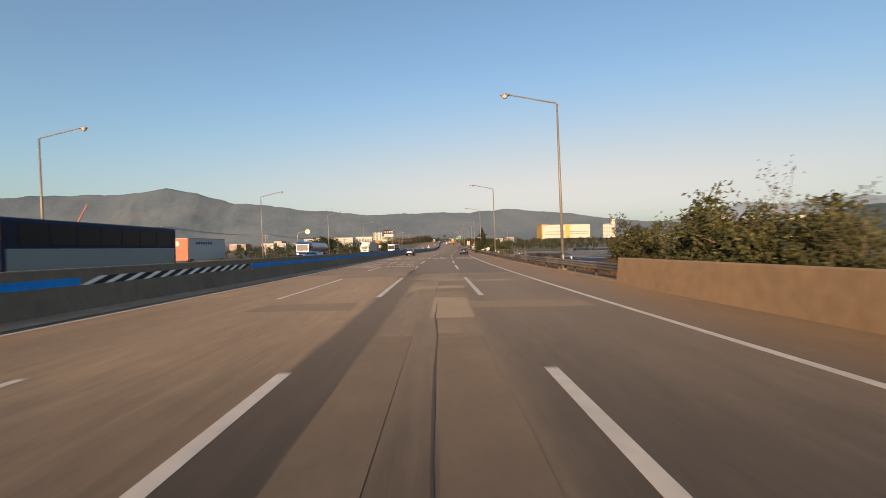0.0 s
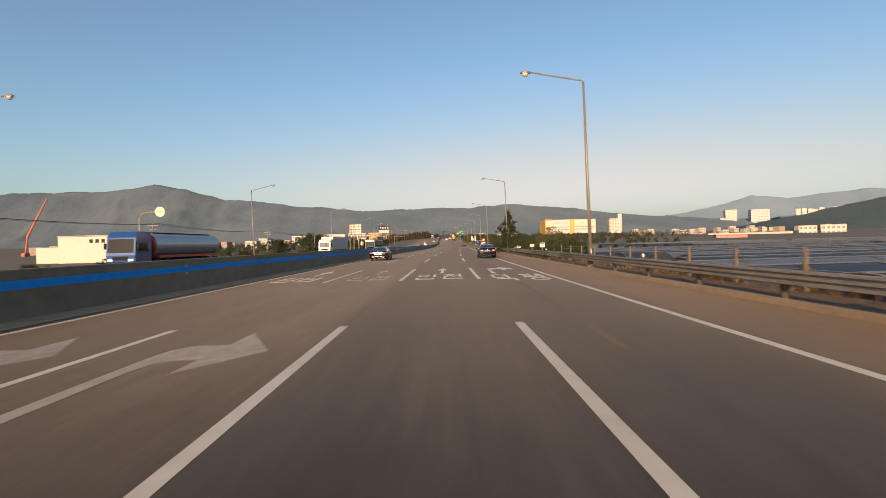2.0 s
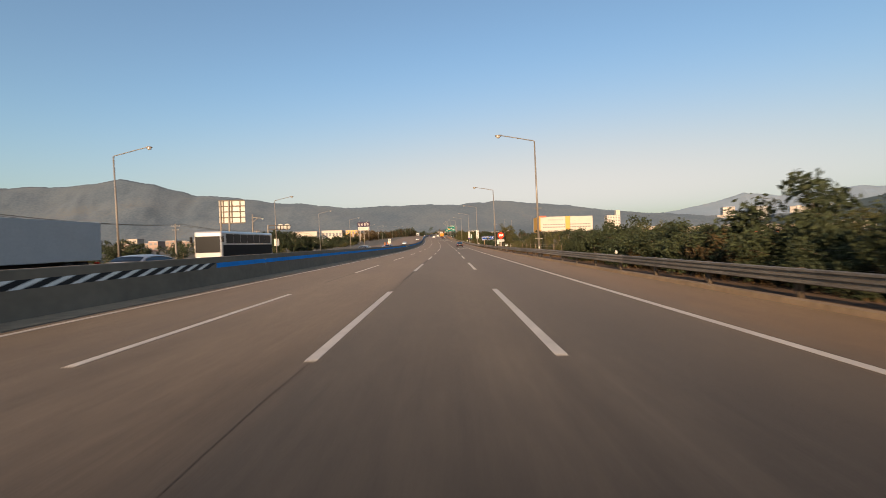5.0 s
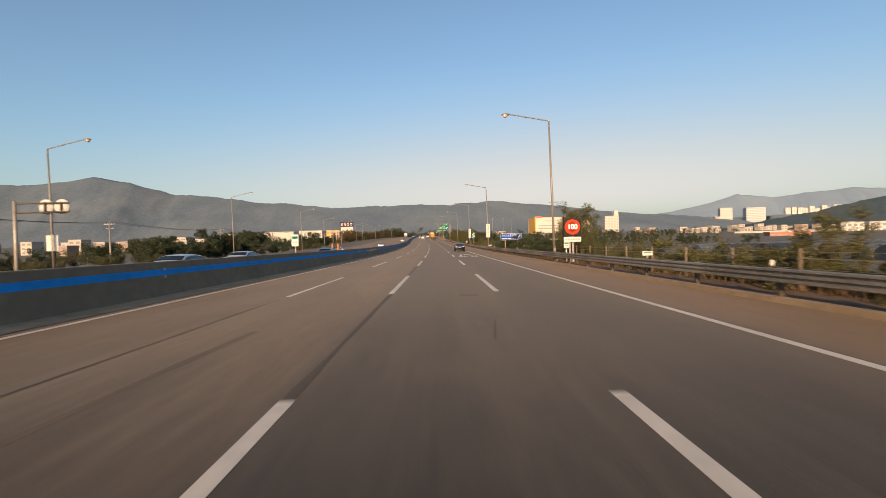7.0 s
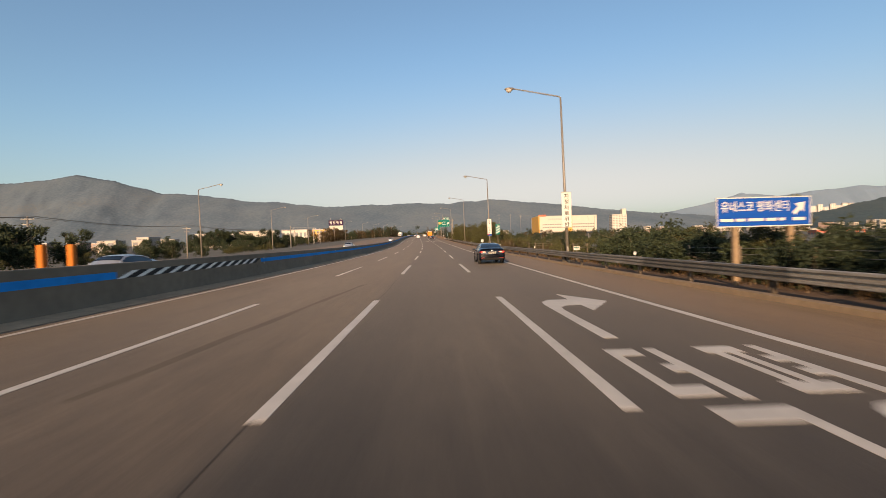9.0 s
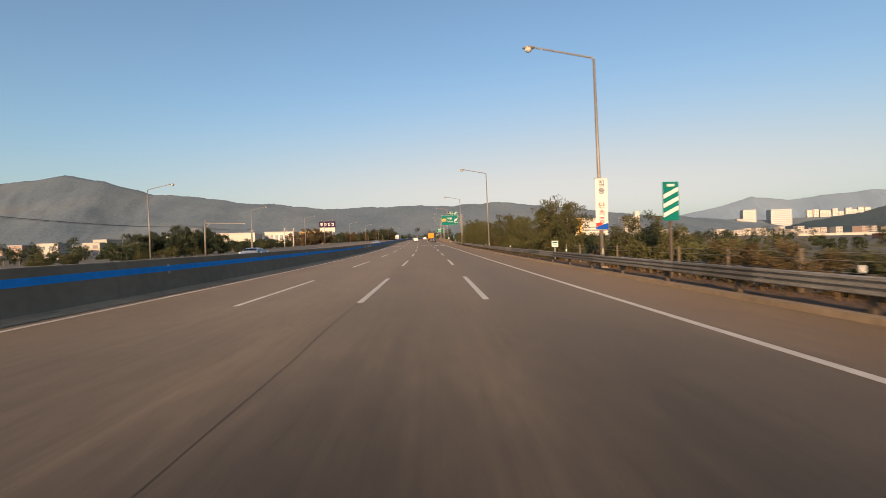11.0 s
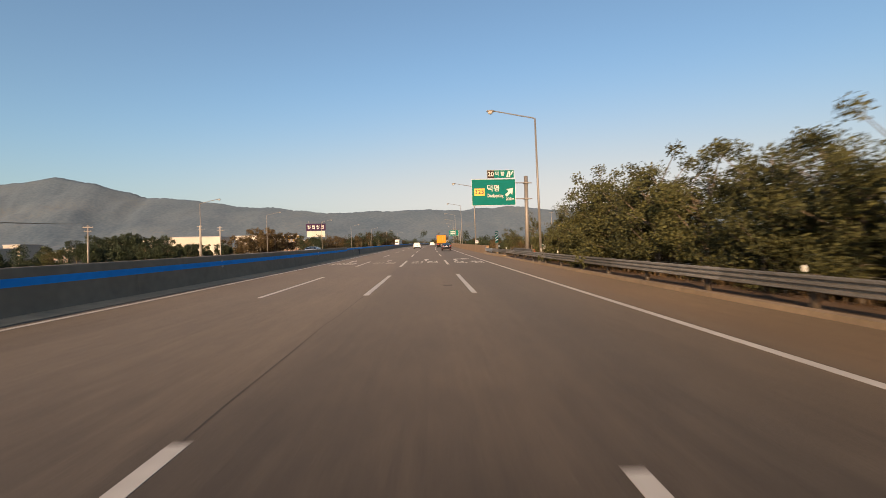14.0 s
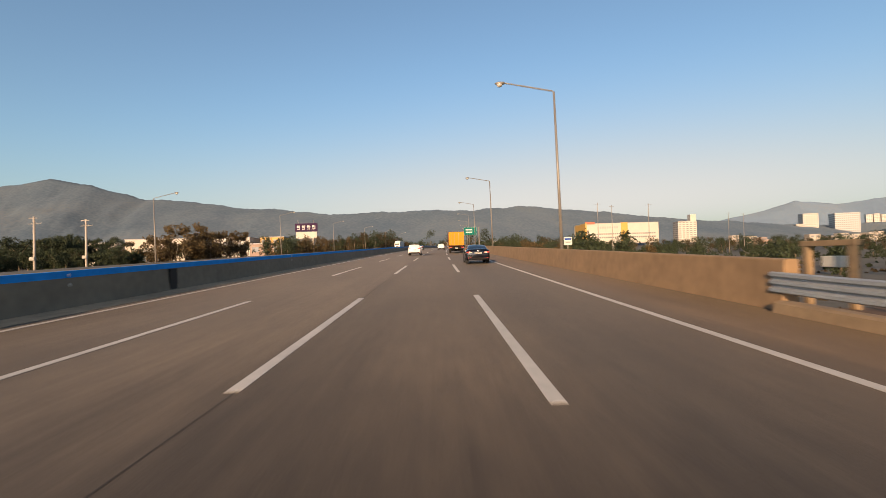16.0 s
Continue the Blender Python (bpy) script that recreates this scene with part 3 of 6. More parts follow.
seam(2, 17.4, 0.18, 0.26, 0.035, 1)
seam(21.3, 23.6, 0.2, 0.17, 0.045, 2)
seam(19.3, 21.2, -0.95, -0.62, 0.07, 31)
seam(19.0, 21.0, -0.78, -0.7, 0.04, 32)
seam(26.0, 34.1, -2.2, -3.3, 0.025, 14)
seam(32.6, 34.0, -1.96, -2.0, 0.03, 15)
seam(46, 150, -1.8, -1.8, 0.02, 3, 0.003)
seam(226, 470, -1.8, -1.8, 0.025, 16, 0.003)
TYRES = "dark tyre stain along the lane"
seam(341, 353, -4.6, -3.4, 0.28, 21, 0.002, STAIN, TYRES)
seam(238, 252, -4.2, -3.0, 0.2, 22, 0.002, STAIN, TYRES)
seam(176, 190, -4.4, -3.8, 0.18, 23, 0.002, STAIN, TYRES)
seam(60, 75, 3.0, 3.4, 0.2, 24, 0.002, STAIN, TYRES)
seam(44, 54, -4.0, -4.4, 0.45, 25, 0.002, STAIN, TYRES)
seam(34.0, 40.0, -1.74, -1.7, 0.3, 11)
seam(36.0, 46.0, -1.7, -1.85, 0.14, 12)
seam(29.5, 32.1, -2.06, -2.03, 0.12, 13)
seam(37.5, 44.0, -1.2, -1.35, 0.05, 17)
seam(70, 130, -4.2, -3.5, 0.03, 5)
seam(150, 226, -1.8, -1.8, 0.14, 6, 0.003, sway=0.012)
seam(150, 225, -5.3, -5.3, 0.07, 7, 0.003, sway=0.012)
seam(79, 93, 2.74, 2.8, 0.08, 8, sway=0.01)
seam(79, 92, 2.93, 2.95, 0.07, 28, sway=0.01)
patch(70.1, 70.45, -1.5, -1.28, PATCH_LIGHT, 0.001, "small pale blot in the lane")
seam(188.6, 190.6, 0.8, 1.05, 0.06, 9)
patch(195.4, 195.75, 0.5, 1.1, STAIN, 0.001, "dark oily spot in the lane")

# ---- road markings ----
marks = thing("lane_markings", "white painted lane lines of the motorway", "road marking", kind="structure")
for name, u in (("edge_line", -8.86), ("edge_line", 5.27)):
    bm = bmesh.new()
    strip(bm, S0, S_END, [(u - 0.085, 0.0), (u + 0.085, 0.0), (u + 0.085, 0.005), (u - 0.085, 0.005)], 4.0)
    part(name, bm, PAINT, marks)
# far end and length of each dash
DASHES = [(9.8, 9.2), (30.2, 10.4), (48.0, 7.9), (62.6, 8.6), (83.8, 9.5), (104.5, 9.3), (124.9, 9.5), (145.4, 9.4), (166.1, 9.2), (185.7, 9.7), (205.5, 9.0), (226.2, 9.6), (246.5, 9.3),
          (266.6, 9.0), (286.1, 9.2), (306.0, 8.7), (326.0, 8.9), (346.0, 8.9), (366.8, 9.1), (387.6, 9.4), (407.6, 8.8), (429.7, 9.2), (451.0, 9.6)]
DASHES += [(471.0 + 20 * i, 9.2) for i in range(14)] + [(-10.2, 9.2)]
# dashes beside the exit lane that are painted a little apart from the others
NEAR_SIDE = {226.2: (225.2, 9.0), 366.8: (366.1, 8.6), 429.7: (429.7, 9.9)}
for u in (-5.3, -1.8, 1.8):
    for end, length in DASHES:
        if u == 1.8:
            end, length = NEAR_SIDE.get(end, (end, length))
        if u == -1.8 and end == 407.6:
            length = 11.0
        bm = bmesh.new()
        w = 0.09 if u > -5 else 0.08
        strip(bm, end - length, end, [(u - w, 0.0), (u + w, 0.0), (u + w, 0.005), (u - w, 0.005)], 3.2)
        part("dash", bm, PAINT, marks)


def road_words(body, s0, s1, u0, u1, material, label):
    """Words painted on the road, stretched along it between s0 and s1."""
    me = words(body, 1.0, 1.25, 0.0, 0.035)
    xs = [v.co.x for v in me.vertices]
    ys = [v.co.y for v in me.vertices]
    x0, x1, y0, y1 = min(xs), max(xs), min(ys), max(ys)
    for v in me.vertices:
        v.co = pt(s0 + (v.co.y - y0) / (y1 - y0) * (s1 - s0), u0 + (v.co.x - x0) / (x1 - x0) * (u1 - u0), 0.005)
    me.materials.clear()
    me.materials.append(material)
    ob = new("road_lettering", me)
    return tagged(ob, label, "road lettering", kind="structure")


# syllables as painted with a stencil: bars (x0, y0, x1, y1), rings (x, y, half width, half height) and slanted strokes in a unit cell
SYLLABLES = {
    "덕": ([(0, .45, .13, 1), (.13, .9, .45, 1), (.13, .45, .5, .54), (.62, .42, .78, 1), (.45, .68, .62, .77), (.12, .26, .95, .36), (.8, 0, .95, .26)], [], []),
    "평": ([(0, .9, .56, 1), (0, .45, .6, .54), (.1, .54, .23, .9), (.33, .54, .46, .9), (.8, .42, .95, 1), (.62, .76, .8, .84), (.62, .6, .8, .68)], [(.55, .18, .42, .18)], []),
    "인": ([(.82, .42, .98, 1), (0, 0, .14, .32), (.14, 0, .95, .12)], [(.32, .72, .31, .25)], []),
    "천": ([(.24, .93, .42, 1), (.02, .82, .6, .91), (.78, .4, .94, 1), (.6, .62, .78, .7), (0, 0, .14, .3), (.14, 0, .97, .12)], [],
          [[(.24, .82), (-.02, .42), (.14, .42), (.4, .82)], [(.374, .78), (.309, .68), (.46, .42), (.62, .42)]]),
}


def road_syllables(body, s0, s1, u0, u1, material, label):
    """A place name stencilled on the road between s0 and s1, u0 and u1."""
    bm = bmesh.new()
    high, cell = s1 - s0, (u1 - u0) / (len(body) + 0.38 * (len(body) - 1))
    for k, letter in enumerate(body):
        left = u0 + k * cell * 1.38
        bars, rings, slants = SYLLABLES[letter]
        for x0, y0, x1, y1 in bars:
            flat(bm, [(x0 * cell, y0 * high), (x1 * cell, y0 * high), (x1 * cell, y1 * high), (x0 * cell, y1 * high)], s0, left)
        for x, y, rx, ry in rings:
            ring = [(math.cos(q * math.pi / 8), math.sin(q * math.pi / 8)) for q in range(17)]
            for (c0, e0), (c1, e1) in zip(ring, ring[1:]):
                flat(bm, [((x + rx * c * g) * cell, (y + ry * e * (g if g == 1 else 0.62)) * high) for c, e, g in ((c0, e0, 1), (c1, e1, 1), (c1, e1, 0.66), (c0, e0, 0.66))], s0, left)
        for outline in slants:
            flat(bm, [(x * cell, y * high) for x, y in outline], s0, left)
    return solid("road_lettering", bm, material, label, "road lettering", kind="structure")


def road_bars(s0, s1, u0, u1, material, seed, label):
    """Painted lettering too worn to read: plain strokes."""
    rnd = random.Random(seed)
    bm = bmesh.new()
    half = (u1 - u0) / 2
    for k in range(2):
        a, b = u0 + k * half * 1.08, u0 + k * half * 1.08 + half * 0.85
        h = s1 - s0
        flat(bm, [(a, 0), (b, 0), (b, h * 0.12), (a, h * 0.12)], s0, 0)
        flat(bm, [(a, h * 0.3), (a + 0.16, h * 0.3), (a + 0.16, h), (a, h)], s0, 0)
        flat(bm, [(a + 0.16, h * 0.88), (b - 0.4, h * 0.88), (b - 0.4, h), (a + 0.16, h)], s0, 0)
        flat(bm, [(b - 0.17, h * 0.24), (b, h * 0.24), (b, h), (b - 0.17, h)], s0, 0)
        flat(bm, [(a + 0.2, h * 0.5), (b - 0.22, h * 0.5), (b - 0.22, h * 0.6), (a + 0.2, h * 0.6)], s0, 0)
    return solid("road_lettering", bm, material, label, "road lettering", kind="structure")


def road_arrow(s0, s1, u, material, bend=0.0):
    bm = bmesh.new()
    h = s1 - s0
    if not bend:
        flat(bm, [(-0.09, 0), (0.09, 0), (0.09, h * 0.54), (-0.09, h * 0.54)], s0, u)
        flat(bm, [(-0.31, h * 0.54), (0.31, h * 0.54), (0, h)], s0, u)
        label = "white straight-ahead arrow painted on the lane"
    else:
        flat(bm, [(0, 0), (0.24, 0), (0.24, h * 0.5), (0, h * 0.66)], s0, u)
        flat(bm, [(0, h * 0.66), (0.24, h * 0.5), (0.3, h * 0.58), (0.06, h * 0.74)], s0, u)
        flat(bm, [(0.06, h * 0.74), (0.3, h * 0.58), (0.5, h * 0.62), (0.3, h * 0.8)], s0, u)
        flat(bm, [(0.3, h * 0.8), (0.5, h * 0.62), (0.87, h * 0.63), (0.87, h * 0.8)], s0, u)
        flat(bm, [(0.87, h * 0.475), (1.73, h * 0.71), (0.87, h)], s0, u)
        label = "white bent arrow painted on the lane"
    solid("road_arrow", bm, material, label, "road arrow", kind="structure", group="lane arrows")


for s in (0.0, 327.4):
    road_syllables("인천", 74.75 + s, 78.0 + s, -1.18, 1.12, PAINT, "white place name painted on the lane")
    road_syllables("인천", 75.0 + s, 77.6 + s, -4.5, -2.6, PAINT_FADED, "faded place name painted on the lane")
    road_bars(75.0 + s, 77.6 + s, -8.1, -6.1, PAINT, 5, "white worn lettering painted on the lane")
    road_syllables("덕평", 72.95 + s, 76.7 + s, 2.5, 4.95, PAINT, "white place name painted on the lane")
    road_arrow(78.9 + s, 84.0 + s, 0.04, PAINT)
    road_arrow(79.0 + s, 83.5 + s, -3.6, PAINT_FADED)
    road_arrow(79.0 + s, 83.5 + s, -7.1, PAINT)
    road_arrow(77.75 + s, 83.8 + s, 2.72, PAINT, 1)
road_syllables("덕평", 235.8, 239.6, 2.4, 4.7, PAINT, "white place name painted on the exit lane")
road_arrow(240.4, 246.7, 2.7, PAINT, 1)
road_words("500m", 46.9, 49.6, -4.95, -2.15, PAINT_FADED, "worn white distance painted on the lane")
road_syllables("덕평", 51.8, 54.6, -4.4, -2.5, PAINT_FADED, "worn place name painted on the lane")
road_bars(46.9, 49.6, -8.5, -5.8, PAINT_FADED, 8, "worn white lettering painted on the lane")
road_bars(51.8, 54.6, -7.9, -6.0, PAINT_FADED, 9, "worn white lettering painted on the lane")
road_arrow(56.7, 62.1, -4.3, PAINT_FADED, 1)
road_arrow(56.7, 62.1, -7.75, PAINT_FADED, 1)

# ---- median barrier ----
median = thing("median_barrier", "grey concrete median barrier with a blue painted stripe", "barrier", kind="structure")
FACE = [(-10.27, 0.0), (-10.3, 0.12), (-10.335, 0.4), (-10.4, 1.25), (-10.42, 1.275), (-10.7, 1.275), (-10.72, 1.25), (-10.785, 0.4), (-10.82, 0.12), (-10.85, 0.0)]
s = S0
while s < S_END:
    e = 424.0 if s < 424 < s + 20 else min(s + 20.0, S_END)
    bm = bmesh.new()
    low = 1.0 if e <= 424 else 0.87
    strip(bm, s + 0.012, e - 0.012, [(u if u > -10.6 or e <= 424 else u - 0.5, z * low) for u, z in FACE], 4.0)
    part("barrier_section", bm, BARRIER, median)
    s = e
face_u = lambda z: -10.335 - 0.0765 * (z - 0.4)


def stripe(s0, s1):
    bm = bmesh.new()
    strip(bm, s0, s1, [(face_u(0.775) + 0.004, 0.775), (face_u(1.0) + 0.004, 1.0), (face_u(1.0) - 0.01, 1.0), (face_u(0.775) - 0.01, 0.775)], 4.0)
    part("blue_stripe", bm, BLUE, median, "blue painted stripe")


def slanted(s0, s1):
    n = 12
    d = (s1 - s0) / n
    for i in range(n):
        for k, m in ((0, WHITE), (1, BLACK)):
            a = s0 + d * i + d * 0.4 * k
            b = a + d * (0.6 if k else 0.4)
            bm = bmesh.new()
            quad = [(a, 0.77), (b, 0.77), (b + 0.8, 1.01), (a + 0.8, 1.01)]
            bm.faces.new([bm.verts.new(pt(x, face_u(z) + 0.004, z)) for x, z in quad])
            bm.faces.new([bm.verts.new(pt(x, face_u(z) - 0.004, z)) for x, z in quad][::-1])
            part("slanted_mark", bm, m, median)


edges = [(17.5, 30.0), (138.5, 150.5), (248.0, 260.6), (361.4, 374.0)]
last = S0
for a, b in edges:
    stripe(last, a)
    slanted(a, b - 0.8)
    last = b
stripe(last, 424.0)
bm = bmesh.new()
strip(bm, 424.0, S_END, [(-10.38, 0.92), (-10.39, 1.125), (-10.6, 1.125), (-10.6, 0.92)], 4.0)
part("blue_stripe", bm, BLUE, median, "blue painted top of the bridge barrier")
part("joint_gap", box(bmesh.new(), (0, 0, 0), (0.1, 0.5, 0.9)), BLACK, median, "black open joint").matrix_local = at(434.4, -10.34, 0.46)
for i in range(22):
    s = 9.0 + 21.0 * i
    for z in (1.0, 0.72):
        bm = ball(bmesh.new(), (0, 0, 0), 0.055, (0.5, 0.5, 1))
        ob = part("reflector", bm, SIGN_WHITE, median)
        ob.matrix_local = at(s, face_u(z) + 0.05, z)
bm = bmesh.new()
strip(bm, S0, S_END, [(-10.29, 0.0), (-9.35, 0.0), (-9.35, 0.006), (-9.8, 0.02), (-10.29, 0.04)], 4.0)
solid("gutter", bm, GUTTER, "sandy dirt in the gutter at the foot of the barrier", "gutter", kind="structure")

# ---- right edge: parapets, kerb, guard rail ----
PARAPET = [(8.0, 0.0), (8.03, 0.3), (8.1, 1.09), (8.13, 1.12), (8.39, 1.12), (8.42, 1.09), (8.42, 0.0)]
for i, (s0, s1) in enumerate(((S0, 23.6), (425.0, S_END))):
    wall = thing("bridge_parapet", "sunlit brown concrete bridge parapet", "parapet", kind="structure")
    s = s0
    while s < s1:
        e = min(s + 12.0, s1)
        bm = bmesh.new()
        strip(bm, s + 0.01, e - 0.01, PARAPET, 4.0)
        part("parapet_section", bm, WALL, wall)
        s = e
bm = bmesh.new()
strip(bm, 23.6, 425.2, [(8.15, 0.0), (8.17, 0.12), (8.42, 0.13), (8.6, 0.02), (8.6, -0.2), (8.15, -0.2)], 3.0)
for v in bm.verts:
    v.co += Vector((noise.noise(v.co * 0.6) * 0.05, 0, noise.noise(v.co * 0.9) * 0.02 if v.co.z > rise(v.co.y) + 0.05 else 0))
solid("kerb", bm, KERB, "worn pale concrete kerb along the hard shoulder", "kerb", kind="structure")

bm = bmesh.new()
strip(bm, 412.0, 424.9, [(7.72, 0.0), (7.76, 0.2), (7.84, 0.24), (8.1, 0.24), (8.13, 0.0)], 1.5, shift=lambda s: 0.42 * max(0.0, 1 - (s - 412.0) / 9.0))
solid("kerb_block", bm, KERB, "raised sunlit concrete kerb leading to the bridge parapet", "kerb", kind="structure")
bm = bmesh.new()
strip(bm, 23.6, 425.2, [(8.55, 0.0), (9.3, 0.02), (10.7, 0.0), (10.9, -0.12), (10.9, -0.3), (8.55, -0.3)], 3.0)
for v in bm.verts:
    v.co.z += noise.noise(v.co * 0.8) * 0.04
solid("verge", bm, LITTER, "rusty litter-strewn verge behind the kerb", "verge", kind="structure")

rail = thing("guard_rail", "weathered galvanised steel guard rail on brown posts", "guard rail", kind="structure")


def beam_profile(u, z0, z1):
    """Ribbed beam between z0 and z1."""
    h = z1 - z0
    front = [(0.0, 0.0), (-0.05, 0.06), (-0.05, 0.2), (0.02, 0.28), (0.02, 0.36), (-0.05, 0.44), (-0.05, 0.56), (0.02, 0.64), (0.02, 0.72), (-0.05, 0.8), (-0.05, 0.94), (0.0, 1.0)]
    return [(u + a, z0 + b * h) for a, b in front] + [(u + a + 0.012, z0 + b * h) for a, b in front[::-1]]


def swing(s):
    """The rail bends towards the parapet at the far bridge."""
    return -0.7 * max(0.0, min(1.0, (s - 409.0) / 14.5))


s = 24.0
while s < 425.0:
    e = min(s + 4.0, 425.2)
    fresh = s > 417
    bm = bmesh.new()
    strip(bm, s, e + 0.1, beam_profile(8.72 + 0.004 * (int(s) // 4 % 2), 0.38 if fresh else 0.42, 0.84 if fresh else 0.8), 1.3, shift=swing)
    part("rail_beam", bm, NEW_STEEL if fresh else STEEL, rail, "bright new galvanised beam" if fresh else "")
    s = e
post_bm = box(bmesh.new(), (0, 0, 0.3), (0.12, 0.14, 1.0))
box(post_bm, (-0.1, 0, 0.6), (0.1, 0.1, 0.38))
post_mesh = done(post_bm, "post", POST)
dot_mesh = done(ball(bmesh.new(), (0, 0, 0), 0.09, (0.6, 0.3, 1)), "reflector", SIGN_WHITE)
s, i = 25.0, 0
while s < 424:
    ob = part("post", post_mesh, POST, rail)
    ob.matrix_local = at(s, 8.95 + swing(s), 0)
    if i % 5 == 2:
        ob = part("reflector", dot_mesh, SIGN_WHITE, rail)
        ob.matrix_local = at(s, 8.75, 0.93)
    s, i = s + 4.0, i + 1
rail2 = thing("short_guard_rail", "second short guard rail with a striped end box", "guard rail", kind="structure")
bm = bmesh.new()
strip(bm, 402.6, 414.6, beam_profile(9.5, 0.56, 0.96), 4.0)
part("rail_beam", bm, STEEL, rail2)
for i in range(3):
    ob = part("post", post_mesh, POST, rail2)
    ob.matrix_local = at(403.5 + 4 * i, 9.72, 0.1)
ob = part("end_box", box(bmesh.new(), (0, 0, 0), (0.55, 0.6, 0.42), bevel=0.03), KERB, rail2, "buff end box with red slanted marks")
ob.matrix_local = at(402.2, 9.45, 0.76)
for k in range(4):
    bm = slab(bmesh.new(), [(-0.24 + k * 0.13, -0.18), (-0.18 + k * 0.13, -0.18), (-0.12 + k * 0.13, 0.18), (-0.18 + k * 0.13, 0.18)], 0.01, T(0, -0.306, 0))
    q = part("mark", bm, RED, ob)

# brown steel frame behind the end of the rail
ob = thing("steel_frame", "low brown steel frame with a pale box behind the rail", "frame", at(425.6, 9.6, 0))
for y in (-0.62, 0.62):
    part("post", box(bmesh.new(), (0, y, 0.65), (0.14, 0.16, 1.7), bevel=0.01), KERB, ob)
part("beam", box(bmesh.new(), (0, 0, 1.43), (0.18, 1.5, 0.13), bevel=0.01), KERB, ob)
part("box", box(bmesh.new(), (0.25, 0.1, 1.0), (0.3, 0.5, 0.26), bevel=0.02), SIGN_WHITE, ob, "pale utility box")

# wire fence behind the rail
fence = thing("field_fence", "low wire fence on concrete posts", "fence", kind="structure")
fpost = done(box(bmesh.new(), (0, 0, 0.5), (0.085, 0.085, 1.5), bevel=0.01), "fence_post", FENCE)
for i in range(112):
    ob = part("fence_post", fpost, FENCE, fence)
    ob.matrix_local = at(60 + 3.2 * i, 10.6, 0)
for z in (0.35, 0.65, 0.95, 1.15):
    bm = bmesh.new()
    strip(bm, 60, 416, [(10.6, z), (10.612, z), (10.606, z + 0.012)], 6.4)
    part("fence_wire", bm, STEEL, fence)


# ---- street lamps ----
def lamp_post(label, tall, reach, lift):
    ob = thing("street_lamp", label, "street lamp", group="motorway lamps")
    part("base", box(bmesh.new(), (0, 0, 0.02), (0.42, 0.42, 0.24), bevel=0.02), BARRIER, ob, "concrete footing")
    bm = tube(bmesh.new(), (0, 0, 0.1), (0, 0, tall), 0.115, 0.062, 12)
    part("pole", bm, POLE, ob, smooth=True)
    bm = bmesh.new()
    pts = [Vector((0, 0, tall - 0.05)), Vector((-0.12, 0, tall + 0.06)), Vector((-0.35, 0, tall + 0.1)), Vector((-reach, 0, tall + lift))]
    for a, b in zip(pts, pts[1:]):
        tube(bm, a, b + (b - a).normalized() * 0.02, 0.05, 0.045, 8)
    part("arm", bm, POLE, ob)
    bm = bmesh.new()
    ball(bm, (-reach - 0.3, 0, tall + lift), 0.36, (1.0, 0.42, 0.3), 14)
    head = part("lamp_head", bm, POLE, ob, smooth=True)
    part("lens", ball(bmesh.new(), (-reach - 0.34, 0, tall + lift - 0.09), 0.17, (1.2, 0.9, 1.0), 12), LENS, head, "bowl of clear lamp glass", smooth=True)
    part("hatch", box(bmesh.new(), (0, -0.115, 0.95), (0.1, 0.02, 0.28)), SIGN_GREY, ob)
    return ob


ASIDE = {35.2: -0.4, 128.3: 0.28, 218.5: 0.12, 309.0: 0.36, 445.2: -0.45}
RIGHT_LAMPS = [35.2, 81.8, 128.3, 175.3, 218.5, 264.7, 309.0, 352.5, 399.3, 445.2, 489.0, 533.0, 577.0, 622.0, 668.0, 714.0]
LEFT_LAMPS = [(40, -30.6), (82, -30.2), (126.2, -31), (174, -31.7), (221.9, -34), (265.5, -36.9), (305.8, -35.7), (352.3, -39.7), (397, -41), (448.5, -41), (485, -42), (528, -38.5), (572, -37), (616, -35.5), (662, -34.5), (708, -34)]
LEAN = Matrix.Rotation(radians(-1.2), 4, "Y")
lamp = lamp_post("tall pale steel street lamp with one arm over the road", 11.4, 3.2, 0.7)
lamp.matrix_world = at(-11.0, 9.15, 0)
for s in RIGHT_LAMPS:
    copy_thing(lamp, at(s, 9.2 + ASIDE.get(s, 0.0), 0) @ LEAN)
for s, u in LEFT_LAMPS:
    drop = -0.55 if s < 230 else -max(0.55, min(1.8, (s - 230) * 0.012))
    copy_thing(lamp, at(s, u, drop) @ LEAN @ Matrix.Rotation(math.pi, 4, "Z"))
for s in (175.3, 218.5):
    for z in (4.9, 1.9):
        ob = solid("cross_bracket", box(bmesh.new(), (0, -0.1, 0), (0.72, 0.08, 0.06), bevel=0.01), STEEL, "short steel bracket clamped across a lamp pole", "bracket", group="brackets on lamp poles")
        ob.matrix_world = at(s, 9.15 + ASIDE.get(s, 0.0), z - 0.1)


# ---- signs ----
def board(name, parent, x0, x1, z0, z1, material, y=0.0, deep=0.03, label="", rim=None, round_=0.0):
    """An upright panel whose front faces -y at y."""
    bm = box(bmesh.new(), ((x0 + x1) / 2, y + deep / 2, (z0 + z1) / 2), (x1 - x0, deep, z1 - z0), bevel=round_)
    ob = part(name, bm, material, parent, label)
    if rim:
        w = 0.03
        bm = bmesh.new()
        for a, b, c, d in ((x0, x1, z0, z0 + w), (x0, x1, z1 - w, z1), (x0, x0 + w, z0 + w, z1 - w), (x1 - w, x1, z0 + w, z1 - w)):
            box(bm, ((a + b) / 2, y - 0.002, (c + d) / 2), (b - a, 0.004, d - c))
        part("border", bm, rim, ob)
    return ob


